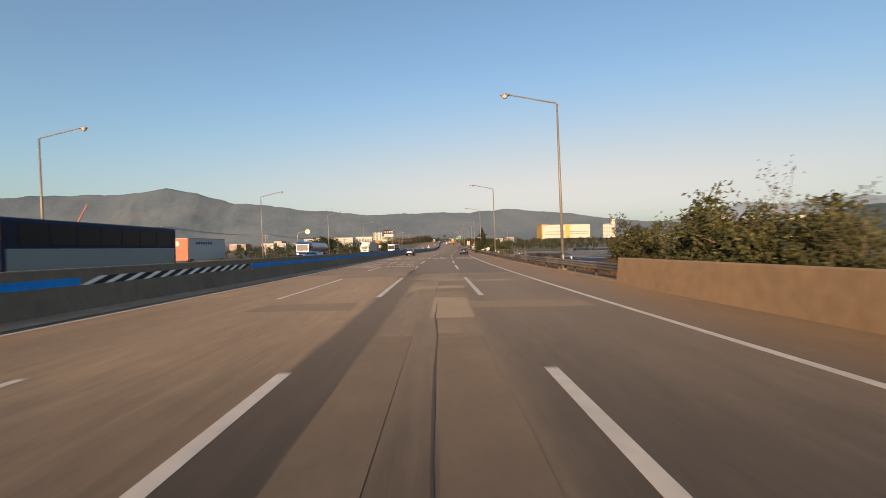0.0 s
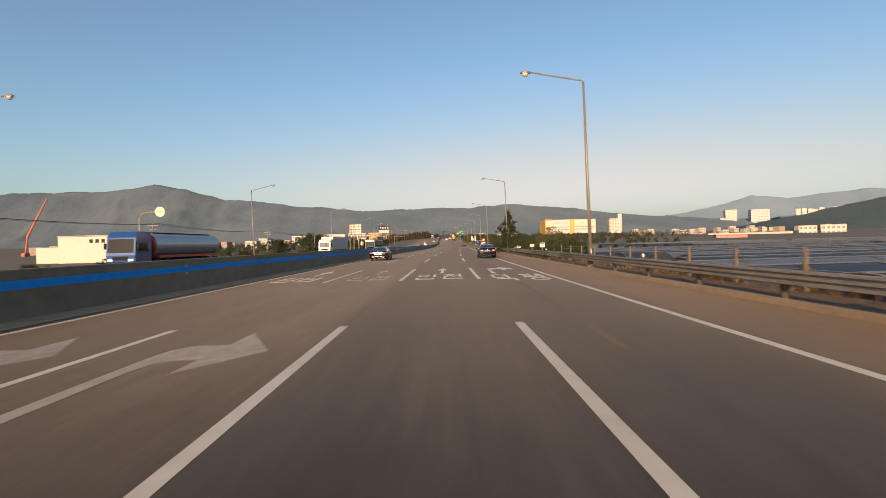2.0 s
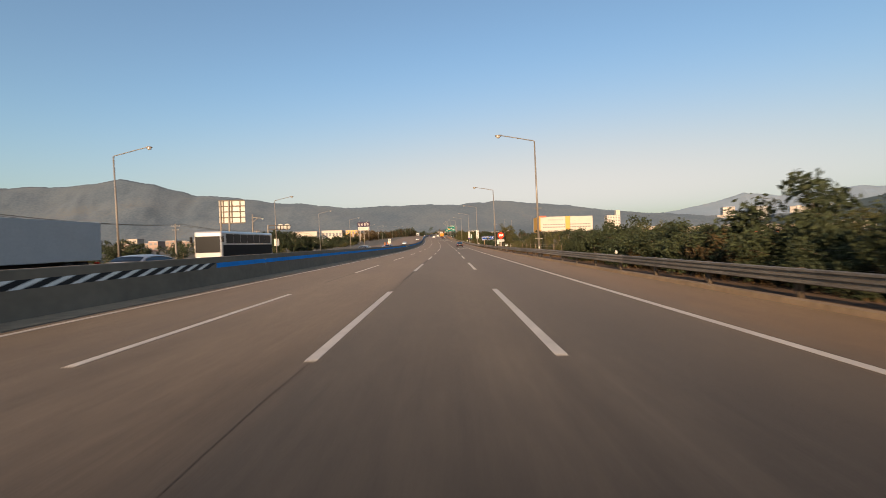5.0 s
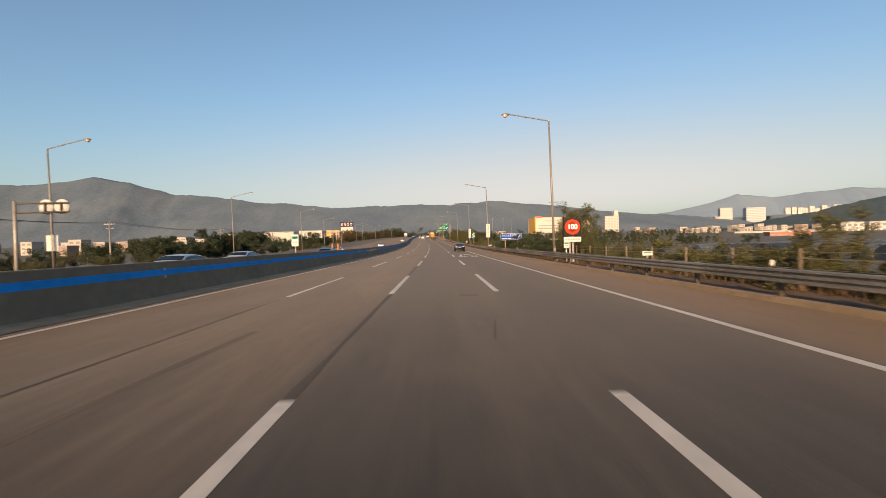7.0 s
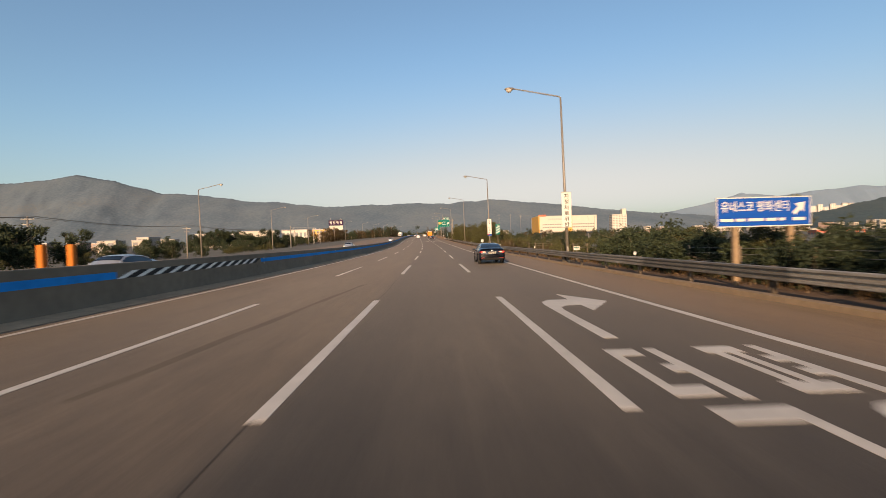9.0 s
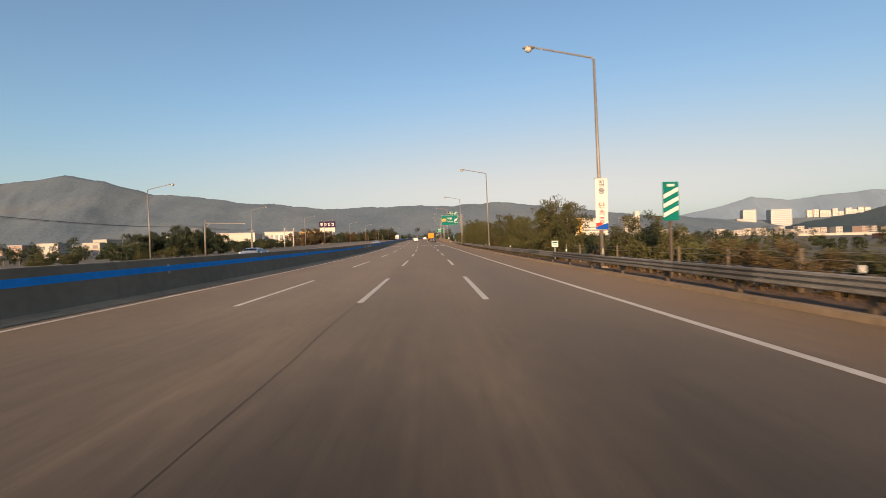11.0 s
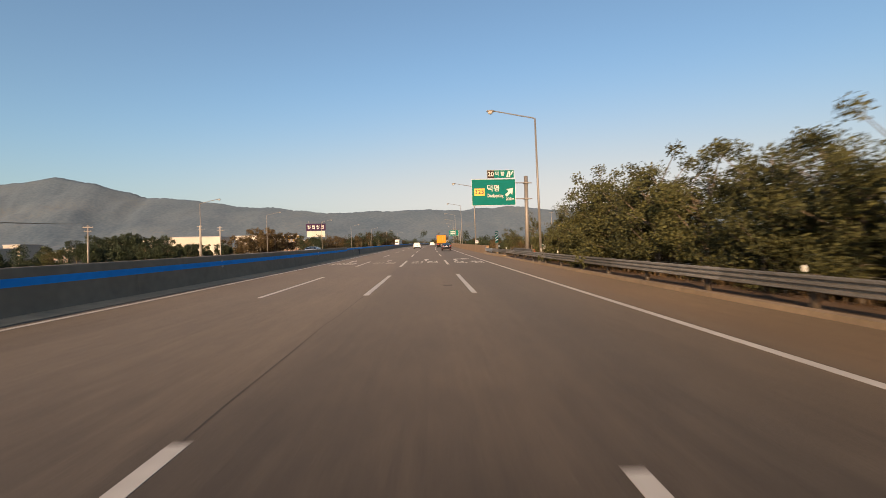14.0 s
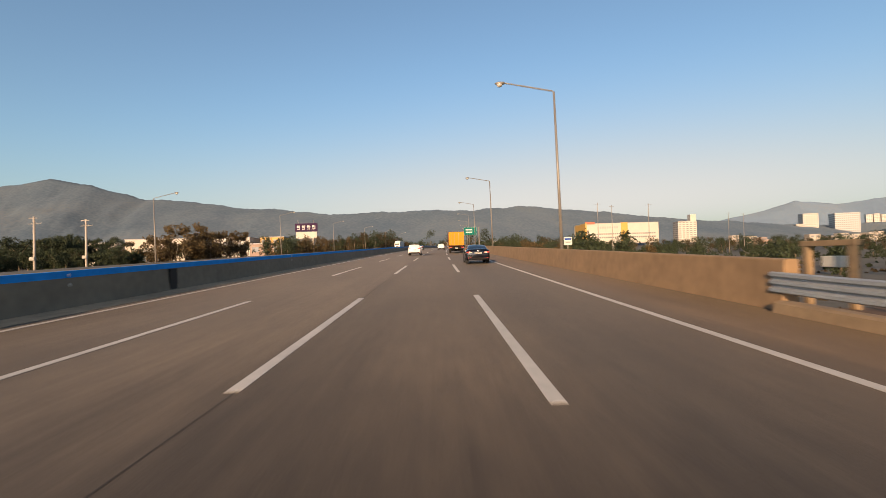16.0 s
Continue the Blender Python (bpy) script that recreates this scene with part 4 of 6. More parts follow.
def arrow_mesh(m, size):
    """A slanted fat arrow to the upper right."""
    o = [(-0.62, -0.42), (-0.36, -0.66), (0.14, -0.16), (0.36, -0.4), (0.5, 0.5), (-0.4, 0.36), (-0.12, 0.1)]
    return slab(bmesh.new(), [(x * size, z * size) for x, z in o], 0.004, m)


def exit_sign():
    ob = thing("exit_sign", "green motorway exit sign hung from a grey post", "road sign", at(409.1, 0, 0))
    big = board("panel", ob, 4.75, 9.15, 5.3, 7.95, GREEN, label="green panel with a white border", rim=SIGN_WHITE)
    board("route_shield", big, 5.0, 6.05, 6.3, 7.02, SIGN_YELLOW, -0.006, 0.006, "yellow route number plate")
    f = -0.012
    lettering("route_number", "325", 0.42, SIGN_PURPLE, big, T(5.52, f - 0.004, 6.66), (1.0, 1.0), 1.1)
    lettering("place_name", "덕평", 0.52, SIGN_WHITE, big, T(6.92, -0.004, 6.98), (1.0, 1.0), 1.0)
    lettering("place_name", "Deokpyeong", 0.3, SIGN_WHITE, big, T(7.12, -0.004, 6.28), (0.74, 1.2))
    lettering("distance", "200m", 0.28, SIGN_WHITE, big, T(8.58, -0.004, 5.92), (1.0, 1.0))
    part("arrow", arrow_mesh(T(8.55, -0.006, 6.65), 0.74), SIGN_WHITE, big, "white slanted arrow")
    tab = board("tab", ob, 6.32, 9.06, 8.02, 8.86, GREEN, label="small green tab with the exit number", rim=SIGN_WHITE)
    board("number_plate_box", tab, 6.35, 7.05, 8.05, 8.83, SIGN_BROWN, -0.006, 0.006, "dark plate with the exit number")
    lettering("exit_number", "20", 0.46, SIGN_WHITE, tab, T(6.7, -0.01, 8.44))
    lettering("exit_name", "덕 평", 0.34, SIGN_WHITE, tab, T(7.6, -0.004, 8.44))
    for k, o in enumerate(([(0, -0.3), (0.14, -0.3), (0.3, 0.3), (0.2, 0.3)], [(0.24, -0.3), (0.4, -0.3), (0.42, 0.3), (0.34, 0.3)], [(0.44, 0.0), (0.5, -0.12), (0.74, 0.3), (0.62, 0.3)])):
        part("ramp_symbol", slab(bmesh.new(), o, 0.004, T(8.25, -0.005, 8.44)), SIGN_WHITE, tab)
    part("post", tube(bmesh.new(), (10.3, 0.3, -0.9), (10.3, 0.3, 8.25), 0.2, 0.19, 18), POLE, ob, "thick round grey post", smooth=True)
    for z in (7.55, 5.95):
        bm = tube(bmesh.new(), (9.1, 0.12, z), (10.9, 0.3, z), 0.05)
        box(bm, (10.3, 0.3, z), (0.5, 0.5, 0.14), bevel=0.02)
        part("bracket", bm, POLE, ob)
    for x in (5.2, 6.95, 8.7):
        top = 7.9 if x < 6 else 8.8
        part("stiffener", box(bmesh.new(), (x, 0.06, (5.48 + top) / 2), (0.08, 0.06, top - 5.48)), SIGN_GREY, ob)
    for z in (7.55, 5.95):
        part("stiffener", box(bmesh.new(), (6.95, 0.12, z), (4.3, 0.06, 0.1)), SIGN_GREY, ob)


exit_sign()


def direction_sign():
    ob = thing("direction_sign", "blue roadside direction sign on two wooden-brown posts", "road sign", at(247.4, 0, 0))
    p = board("panel", ob, 8.95, 12.0, 1.88, 2.82, SIGN_BLUE, label="blue panel with a white border", rim=SIGN_WHITE)
    lettering("place_name", "유네스코 평화센터", 0.27, SIGN_WHITE, p, T(10.2, -0.004, 2.5), (0.78, 1.0))
    for x, w in ((9.28, 0.42), (9.72, 0.3), (10.22, 0.5), (10.72, 0.34), (11.06, 0.2)):
        part("small_writing", box(bmesh.new(), (x, -0.003, 2.1), (w, 0.006, 0.09)), SIGN_WHITE, p, "small white writing")
    part("small_writing", box(bmesh.new(), (11.6, -0.003, 2.1), (0.4, 0.006, 0.1)), SIGN_WHITE, p)
    part("arrow", arrow_mesh(T(11.62, -0.006, 2.46), 0.36), SIGN_WHITE, p, "white slanted arrow")
    for x in (9.6, 11.4):
        part("post", box(bmesh.new(), (x, 0.12, 0.75), (0.16, 0.14, 3.6), bevel=0.015), KERB, ob)


direction_sign()


def speed_sign():
    ob = thing("speed_sign", "lit electronic speed limit sign on two posts", "road sign", at(215.9, 0, 0))
    case = part("case", box(bmesh.new(), (10.05, 0.1, 2.68), (1.3, 0.28, 1.34), bevel=0.03), BLACK, ob, "black display case")
    bm = bmesh.new()
    n = 36
    ring = []
    for i in range(n):
        a = 2 * math.pi * i / n
        ring.append([bm.verts.new((10.05 + r * math.cos(a), -0.046, 2.68 + r * math.sin(a))) for r in (0.57, 0.38)])
    for i in range(n):
        a, b = ring[i], ring[(i + 1) % n]
        bm.faces.new((a[0], b[0], b[1], a[1]))
    part("ring", bm, LED_RED, case, "lit red ring")
    bm = bmesh.new()
    bmesh.ops.create_circle(bm, cap_ends=True, segments=32, radius=0.37, matrix=T(10.05, -0.044, 2.68) @ Matrix.Rotation(radians(90), 4, "X"))
    part("disc", bm, DIM_RED, case, "dim red disc")
    lettering("number", "100", 0.4, LED_WHITE, case, T(10.05, -0.05, 2.68), (0.92, 1.0))
    p = board("notice", ob, 9.4, 10.7, 1.55, 1.92, SIGN_WHITE, label="white notice with small writing")
    for k in range(6):
        part("writing", box(bmesh.new(), (9.58 + 0.19 * k, -0.003, 1.73), (0.12, 0.006, 0.14)), SIGN_GREY, p)
    for x in (9.92, 10.16):
        part("post", box(bmesh.new(), (x, 0.3, 0.8), (0.14, 0.14, 3.4), bevel=0.02), STEEL, ob)
    bm = tube(bmesh.new(), (10.3, 0.1, 3.35), (10.55, 0.0, 3.46), 0.07)
    tube(bm, (10.5, 0.0, 3.46), (11.05, -0.1, 3.52), 0.03)
    part("sensor_arm", bm, BLACK, ob, "black camera arm on top")


speed_sign()


def banner_pair(s, u, label):
    """Two narrow banners clamped on both sides of a lamp pole."""
    ob = thing("banner_pair", label, "banner", at(s, u, 0))
    for x in (-0.3, 0.3):
        cloth = part("cloth", box(bmesh.new(), (x, -0.12, 2.6), (0.42, 0.03, 1.35), bevel=0.01), SIGN_WHITE, ob)
        for z in (1.9, 3.3):
            part("rod", box(bmesh.new(), (x, -0.08, z), (0.46, 0.05, 0.05)), STEEL, cloth)
    part("clamp", box(bmesh.new(), (0, -0.09, 2.6), (0.16, 0.1, 1.5), bevel=0.01), STEEL, ob)


banner_pair(221.9, -34.0, "pair of narrow white banners on a lamp pole")


def chevron_board(s, u, z0, z1, label, half=0.32):
    ob = thing("marker_board", label, "road sign", at(s, u, 0), "striped marker boards")
    p = board("panel", ob, -half, half, z0, z1, GREEN, label="green panel with white slanted bars")
    h = z1 - z0
    for k in range(3):
        za = z0 + h * (0.08 + 0.24 * k)
        bm = slab(bmesh.new(), [(-half + 0.02, za), (half - 0.02, za + h * 0.2), (half - 0.02, za + h * 0.31), (-half + 0.02, za + h * 0.11)], 0.004, T(0, -0.006, 0))
        part("bar", bm, SIGN_WHITE, p)
    part("symbol", box(bmesh.new(), (0, -0.004, z1 - 0.14), (0.3, 0.006, 0.1)), SIGN_WHITE, p)
    part("post", box(bmesh.new(), (0, 0.08, z0 / 2 - 0.3), (0.1, 0.08, z0 + 1.4)), POST, ob)


chevron_board(421.6, 9.0, 1.5, 2.95, "green marker board with white slanted bars at the bridge", 0.2)
chevron_board(302.4, 9.9, 2.3, 3.85, "green marker board with white slanted bars among bushes")


def small_sign(s, u, z, wide, tall, material, label):
    ob = thing("small_sign", label, "road sign", at(s, u, 0), "small roadside signs")
    p = board("panel", ob, -wide / 2, wide / 2, z - tall / 2, z + tall / 2, SIGN_WHITE, label="white panel with small writing")
    part("band", box(bmesh.new(), (0, -0.004, z + tall * 0.24), (wide * 0.8, 0.006, tall * 0.22)), material, p)
    part("writing", box(bmesh.new(), (0, -0.004, z - tall * 0.16), (wide * 0.6, 0.006, tall * 0.16)), SIGN_GREY, p)
    part("post", box(bmesh.new(), (0, 0.06, z / 2 - 0.2), (0.06, 0.05, z + 0.6)), STEEL, ob)


small_sign(103.1, 9.3, 1.22, 0.44, 0.26, SIGN_GREY, "small pale notice plate behind the rail")
small_sign(97.2, 9.25, 1.3, 0.46, 0.42, GREEN, "small white and green kilometre sign behind the rail")
small_sign(113.0, 9.2, 1.0, 0.5, 0.22, GREEN, "small white notice plate behind the rail")
small_sign(215.6, 9.5, 1.35, 0.4, 0.46, GREEN, "small green and white kilometre sign by the lamp")
small_sign(201.5, 9.25, 1.0, 0.45, 0.2, GREEN, "small white notice plate behind the rail")
small_sign(317.6, 9.3, 1.3, 0.46, 0.44, GREEN, "small white and green kilometre sign by the bushes")
small_sign(399.9, 9.5, 1.2, 0.42, 0.4, GREEN, "small white box sign by the lamp")
small_sign(263.0, 9.3, 1.0, 0.4, 0.24, GREEN, "small white notice plate behind the rail")
small_sign(444.0, 8.8, 1.6, 0.5, 0.5, SIGN_BLUE, "small white and blue sign on the bridge")
small_sign(214.5, -10.56, 2.18, 0.5, 0.84, GREEN, "upright green board on the median barrier")


def banner(s, z0, z1, text, colour, tail):
    ob = thing("lamp_banner", "white vertical cloth banner tied to a lamp pole", "banner", at(s, 9.15 + ASIDE.get(s, 0.0), 0), "banners on lamp poles")
    p = board("cloth", ob, -0.33, 0.33, z0, z1, SIGN_WHITE, -0.16, 0.012, "white cloth with upright writing")
    h = (z1 - z0 - (0.42 if tail else 0.1)) / len(text)
    for k, ch in enumerate(text):
        if ch != " ":
            lettering("letter", ch, h * 0.66, colour if k < 2 or not tail else RED, p, T(0, -0.166, z1 - 0.12 - h * (k + 0.5)), (1.1, 1.0))
    if tail:
        part("tail", slab(bmesh.new(), [(-0.33, z0), (0.33, z0), (0.33, z0 + 0.36), (0.1, z0 + 0.3), (-0.33, z0 + 0.16)], 0.004, T(0, -0.165, 0)), SIGN_BLUE, p, "blue lower edge")
        part("tail", slab(bmesh.new(), [(-0.33, z0 + 0.17), (0.1, z0 + 0.31), (-0.1, z0 + 0.4), (-0.33, z0 + 0.36)], 0.004, T(0, -0.164, 0)), RED, p, "red lower edge")
    for z in (z0 + 0.02, z1 - 0.02):
        part("rod", tube(bmesh.new(), (-0.36, -0.15, z), (0.36, -0.15, z), 0.02, n=6), STEEL, ob)
        part("strap", tube(bmesh.new(), (0, 0, z - 0.04), (0, 0, z + 0.04), 0.13, n=12), STEEL, ob)


banner(264.7, 2.4, 4.85, "지정차로위반", SIGN_BROWN, False)
banner(309.0, 2.1, 4.9, "집중 단속중", SIGN_PURPLE, True)


def round_sign():
    ob = thing("round_sign", "round white sign on a bent grey pole", "road sign", at(97.5, -29.5, 0))
    bm = tube(bmesh.new(), (0, 0, -1), (0, 0, 4.9), 0.09, 0.08)
    for a, b in (((0, 0, 4.85), (0.35, 0, 5.3)), ((0.35, 0, 5.3), (1.2, 0, 5.42)), ((1.2, 0, 5.42), (2.1, 0, 5.42))):
        tube(bm, a, b, 0.06)
    part("pole", bm, POLE, ob)
    bm = bmesh.new()
    bmesh.ops.create_cone(bm, cap_ends=True, segments=28, radius1=0.48, radius2=0.48, depth=0.05, matrix=T(2.1, -0.1, 5.42) @ Matrix.Rotation(radians(90), 4, "X"))
    d = part("disc", bm, SIGN_WHITE, ob, "white disc")
    part("writing", box(bmesh.new(), (2.1, -0.128, 5.42), (0.6, 0.006, 0.16)), SIGN_YELLOW, d, "faint yellow band")


round_sign()


def sign_back():
    """A large board seen from behind: panel, frame bars and two posts."""
    ob = thing("sign_back", "pale back of a large sign with grid bars on two posts", "road sign", at(195.0, -30.4, 0))
    part("panel", box(bmesh.new(), (0, 0.1, 6.85), (3.7, 0.05, 3.3)), SIGN_WHITE, ob)
    for z in (5.25, 6.05, 6.85, 7.65, 8.45):
        part("bar", box(bmesh.new(), (0, 0.02, z), (3.7, 0.08, 0.14)), POST, ob)
    for x in (-1.2, 0.0, 1.2):
        part("bar", box(bmesh.new(), (x, 0.03, 6.85), (0.16, 0.06, 3.3)), POST, ob)
    for x in (-1.6, -0.4):
        part("post", tube(bmesh.new(), (x, 0, -1.5), (x, 0, 8.4), 0.14, 0.12, 12), POLE, ob)


sign_back()


def gantry(s, u, tall, reach, sign, label):
    ob = thing("camera_gantry", label, "gantry", at(s, u, 0))
    part("post", tube(bmesh.new(), (0, 0, -1.5), (0, 0, tall), 0.16, 0.13, 14), STEEL, ob, smooth=True)
    if sign:
        for z in (tall - 0.2, tall - 0.95):
            part("rail", tube(bmesh.new(), (0, 0, z), (reach, 0, z), 0.06), POST, ob)
        for k in range(2):
            x = 2.35 + k * 1.3
            disc = part("sign_disc", tube(bmesh.new(), (x, 0.3, tall - 0.5), (x, 0.2, tall - 0.5), 0.62, n=20), SIGN_WHITE, ob, "pale disc with flattened edge", smooth=True)
            part("bracket", box(bmesh.new(), (x, 0.12, tall - 0.57), (0.12, 0.16, 0.95), bevel=0.01), POST, disc)
    else:
        bm = tube(bmesh.new(), (0, 0, tall - 0.55), (reach, 0, tall - 0.75), 0.07, 0.05)
        tube(bm, (0, 0, tall - 1.4), (1.0, 0, tall - 0.6), 0.05)
        part("arm", bm, STEEL, ob)
        part("camera_box", box(bmesh.new(), (reach, -0.1, tall - 0.85), (0.25, 0.5, 0.22), bevel=0.03), SIGN_WHITE, ob, "white camera housing")


gantry(218.8, -34.5, 6.0, 4.4, True, "grey gantry with two rails and two pale discs")
gantry(212.0, -34.6, 7.6, 1.9, False, "grey camera pole with a short arm")
gantry(370.0, -40.0, 6.3, 7.2, False, "grey camera pole with a long arm over the far lanes")


def far_exit_sign(s, u, z, w, h, label):
    ob = thing("far_sign", label, "road sign", at(s, u, 0), "distant green signs")
    p = board("panel", ob, -w / 2, w / 2, z - h / 2, z + h / 2, GREEN, rim=SIGN_WHITE)
    for k in range(2):
        part("writing", box(bmesh.new(), (-w * 0.1, -0.004, z + h * (0.18 - 0.34 * k)), (w * 0.5, 0.006, h * 0.16)), SIGN_WHITE, p)
    part("post", tube(bmesh.new(), (w / 2 + 0.7, 0.2, -0.5), (w / 2 + 0.7, 0.2, z + h / 2), 0.17, n=12), POLE, ob)
    part("arm", tube(bmesh.new(), (0, 0.15, z), (w / 2 + 0.7, 0.2, z), 0.06), POLE, ob)


far_exit_sign(560.0, 9.0, 5.4, 4.0, 2.4, "distant green motorway sign by the exit")
far_exit_sign(600.0, 9.5, 6.2, 3.4, 2.2, "distant green motorway sign behind the first")


def orange_post(s, u):
    ob = thing("orange_bollard", "tall orange bollard on the far carriageway", "bollard", at(s, u, 0), "orange bollards")
    part("body", box(bmesh.new(), (0, 0, 1.0), (0.28, 0.28, 2.05), bevel=0.06), ORANGE, ob)
    part("foot", box(bmesh.new(), (0, 0, 0.06), (0.5, 0.5, 0.12), bevel=0.02), UNDER, ob, "black rubber foot")


orange_post(252.3, -16.3)
orange_post(253.0, -15.6)


# ---- utility poles and cables ----
def utility_pole(tall):
    ob = thing("utility_pole", "concrete utility pole with cross arms", "utility pole", group="utility poles")
    part("pole", tube(bmesh.new(), (0, 0, -4), (0, 0, tall + 0.4), 0.17, 0.11, 12), POLE, ob, smooth=True)
    for z in (tall, tall - 0.7):
        arm = part("cross_arm", box(bmesh.new(), (0, 0, z), (1.7 if z == tall else 1.2, 0.1, 0.1)), STEEL, ob)
        for x in (-0.75, -0.3, 0.3, 0.75) if z == tall else (-0.5, 0.5):
            part("insulator", tube(bmesh.new(), (x, 0, z + 0.05), (x, 0, z + 0.17), 0.04, 0.03, 8), SIGN_GREY, arm)
    return ob


POLES = [(84, -48.9), (129, -49.3), (172.4, -48.3), (212, -48.5), (253, -50.5), (294, -52), (338, -54), (400, -56), (444, -58)]
first = utility_pole(6.1)
first.matrix_world = at(38.0, -48.6, 0)
for s, u in POLES:
    copy_thing(first, at(s, u, -0.2 if s < 300 else -0.6))


def concrete_mast(s, u, tall):
    """A plain tapering concrete pole with two thin arms near its top."""
    ob = thing("utility_pole", "pale plain concrete utility pole with two thin arms", "utility pole", at(s, u, 0), "plain utility poles")
    part("pole", tube(bmesh.new(), (0, 0, -4), (0, 0, tall), 0.2, 0.13, 12), FACADE, ob, smooth=True)
    part("cross_arm", box(bmesh.new(), (0, -0.15, tall - 0.25), (1.3, 0.08, 0.08)), STEEL, ob)
    arm = part("cross_arm", box(bmesh.new(), (0.2, -0.17, tall - 1.1), (1.9, 0.09, 0.09)), STEEL, ob)
    for x in (-0.2, 0.6, 1.2):
        part("insulator", tube(bmesh.new(), (x, -0.17, tall - 1.05), (x, -0.17, tall - 0.9), 0.045, 0.03, 8), SIGN_GREY, arm)
    part("junction_box", box(bmesh.new(), (0, -0.3, 1.0), (0.7, 0.4, 0.5), bevel=0.03), SIGN_GREY, ob)


for s, u in ((483.0, -58.5), (490.8, -57.0)):
    concrete_mast(s, u, 7.2)
line = thing("overhead_cables", "sagging black overhead cables between the poles", "cable")
ends = [(38.0, -48.6)] + POLES
for (sa, ua), (sb, ub) in zip(ends, ends[1:]):
    for x in (-0.85, 0.4, 0.85):
        a, b = pt(sa, ua + x, 6.3), pt(sb, ub + x, 6.1)
        bm = bmesh.new()
        prev = None
        for i in range(9):
            f = i / 8
            p = a.lerp(b, f) + Vector((0, 0, -1.0 * 4 * f * (1 - f) * 0.6))
            if prev:
                ring = [bm.verts.new(p + Vector((0.02 * math.cos(q), 0, 0.02 * math.sin(q)))) for q in (0, 1.57, 3.14, 4.71)]
                for j in range(4):
                    bm.faces.new((prev[j], prev[(j + 1) % 4], ring[(j + 1) % 4], ring[j]))
                prev = ring
            else:
                prev = [bm.verts.new(p + Vector((0.02 * math.cos(q), 0, 0.02 * math.sin(q)))) for q in (0, 1.57, 3.14, 4.71)]
        part("cable", bm, WIRE, line)


def light_mast(s, u, tall):
    p = pt(s, u)
    ob = thing("light_mast", "tall thin pale mast in the low fields", "mast", Matrix.Translation((p.x, p.y, land_height(p.x, p.y))), "masts in the fields")
    part("pole", tube(bmesh.new(), (0, 0, -0.3), (0, 0, tall), 0.14, 0.09, 10), POLE, ob)
    part("cross_arm", box(bmesh.new(), (0, 0, tall - 0.5), (2.2, 0.1, 0.1)), POLE, ob)


for s, u, tall in ((585, 56, 20), (607, 68, 21), (577, 71, 19), (675, 150, 22), (668, 154, 21)):
    light_mast(s, u, tall)


# ---- vehicles ----
def loft(stations, ring, bm):
    rows = [[bm.verts.new(p) for p in ring(st)] for st in stations]
    for a, b in zip(rows, rows[1:]):
        for i in range(len(a) - 1):
            bm.faces.new((a[i], a[i + 1], b[i + 1], b[i]))
    bm.faces.new(rows[0])
    bm.faces.new(rows[-1][::-1])
    return rows


SEDAN = [(-2.43, .8, .42, .82, .88, .64), (-2.4, .87, .33, .89, .97, .72), (-2.3, .89, .27, .96, 1.05, .76), (-2.05, .91, .24, .99, 1.1, .76), (-1.83, .92, .24, 1.0, 1.12, .75), (-1.8, .92, .5, 1.0, 1.13, .74), (-1.68, .93, .62, 1.0, 1.17, .72),
         (-1.4, .93, .69, .99, 1.27, .67), (-1.12, .93, .62, .99, 1.35, .63), (-1.0, .93, .5, .98, 1.38, .62), (-.97, .93, .2, .98, 1.39, .61), (-.55, .93, .19, .97, 1.45, .59), (-.1, .93, .19, .96, 1.475, .59), (.35, .93, .19, .95, 1.46, .6),
         (.75, .93, .19, .94, 1.4, .62), (1.0, .93, .2, .93, 1.27, .66), (1.03, .93, .5, .93, 1.26, .66), (1.15, .93, .62, .92, 1.19, .68), (1.43, .92, .69, .91, 1.03, .74), (1.71, .91, .62, .88, .96, .75), (1.83, .9, .5, .86, .94, .74), (1.86, .9, .24, .85, .93, .74), (2.15, .86, .26, .78, .86, .7), (2.34, .76, .3, .7, .77, .6), (2.43, .6, .4, .6, .66, .45)]


def car_ring(st):
    y, w, low, belt, top, roof = st
    half = [(w * 0.9, low), (w * 0.985, low + 0.06), (w, low + (belt - low) * 0.45), (w * 0.985, low + (belt - low) * 0.8), (w * 0.955, belt), (roof + 0.05, top - 0.075), (roof - 0.02, top - 0.02), (roof * 0.55, top + 0.005)]
    half.append((0, top + 0.012))
    pts = [Vector((x, y, z)) for x, z in half]
    return pts + [Vector((-p.x, p.y, p.z)) for p in pts[-2::-1]]


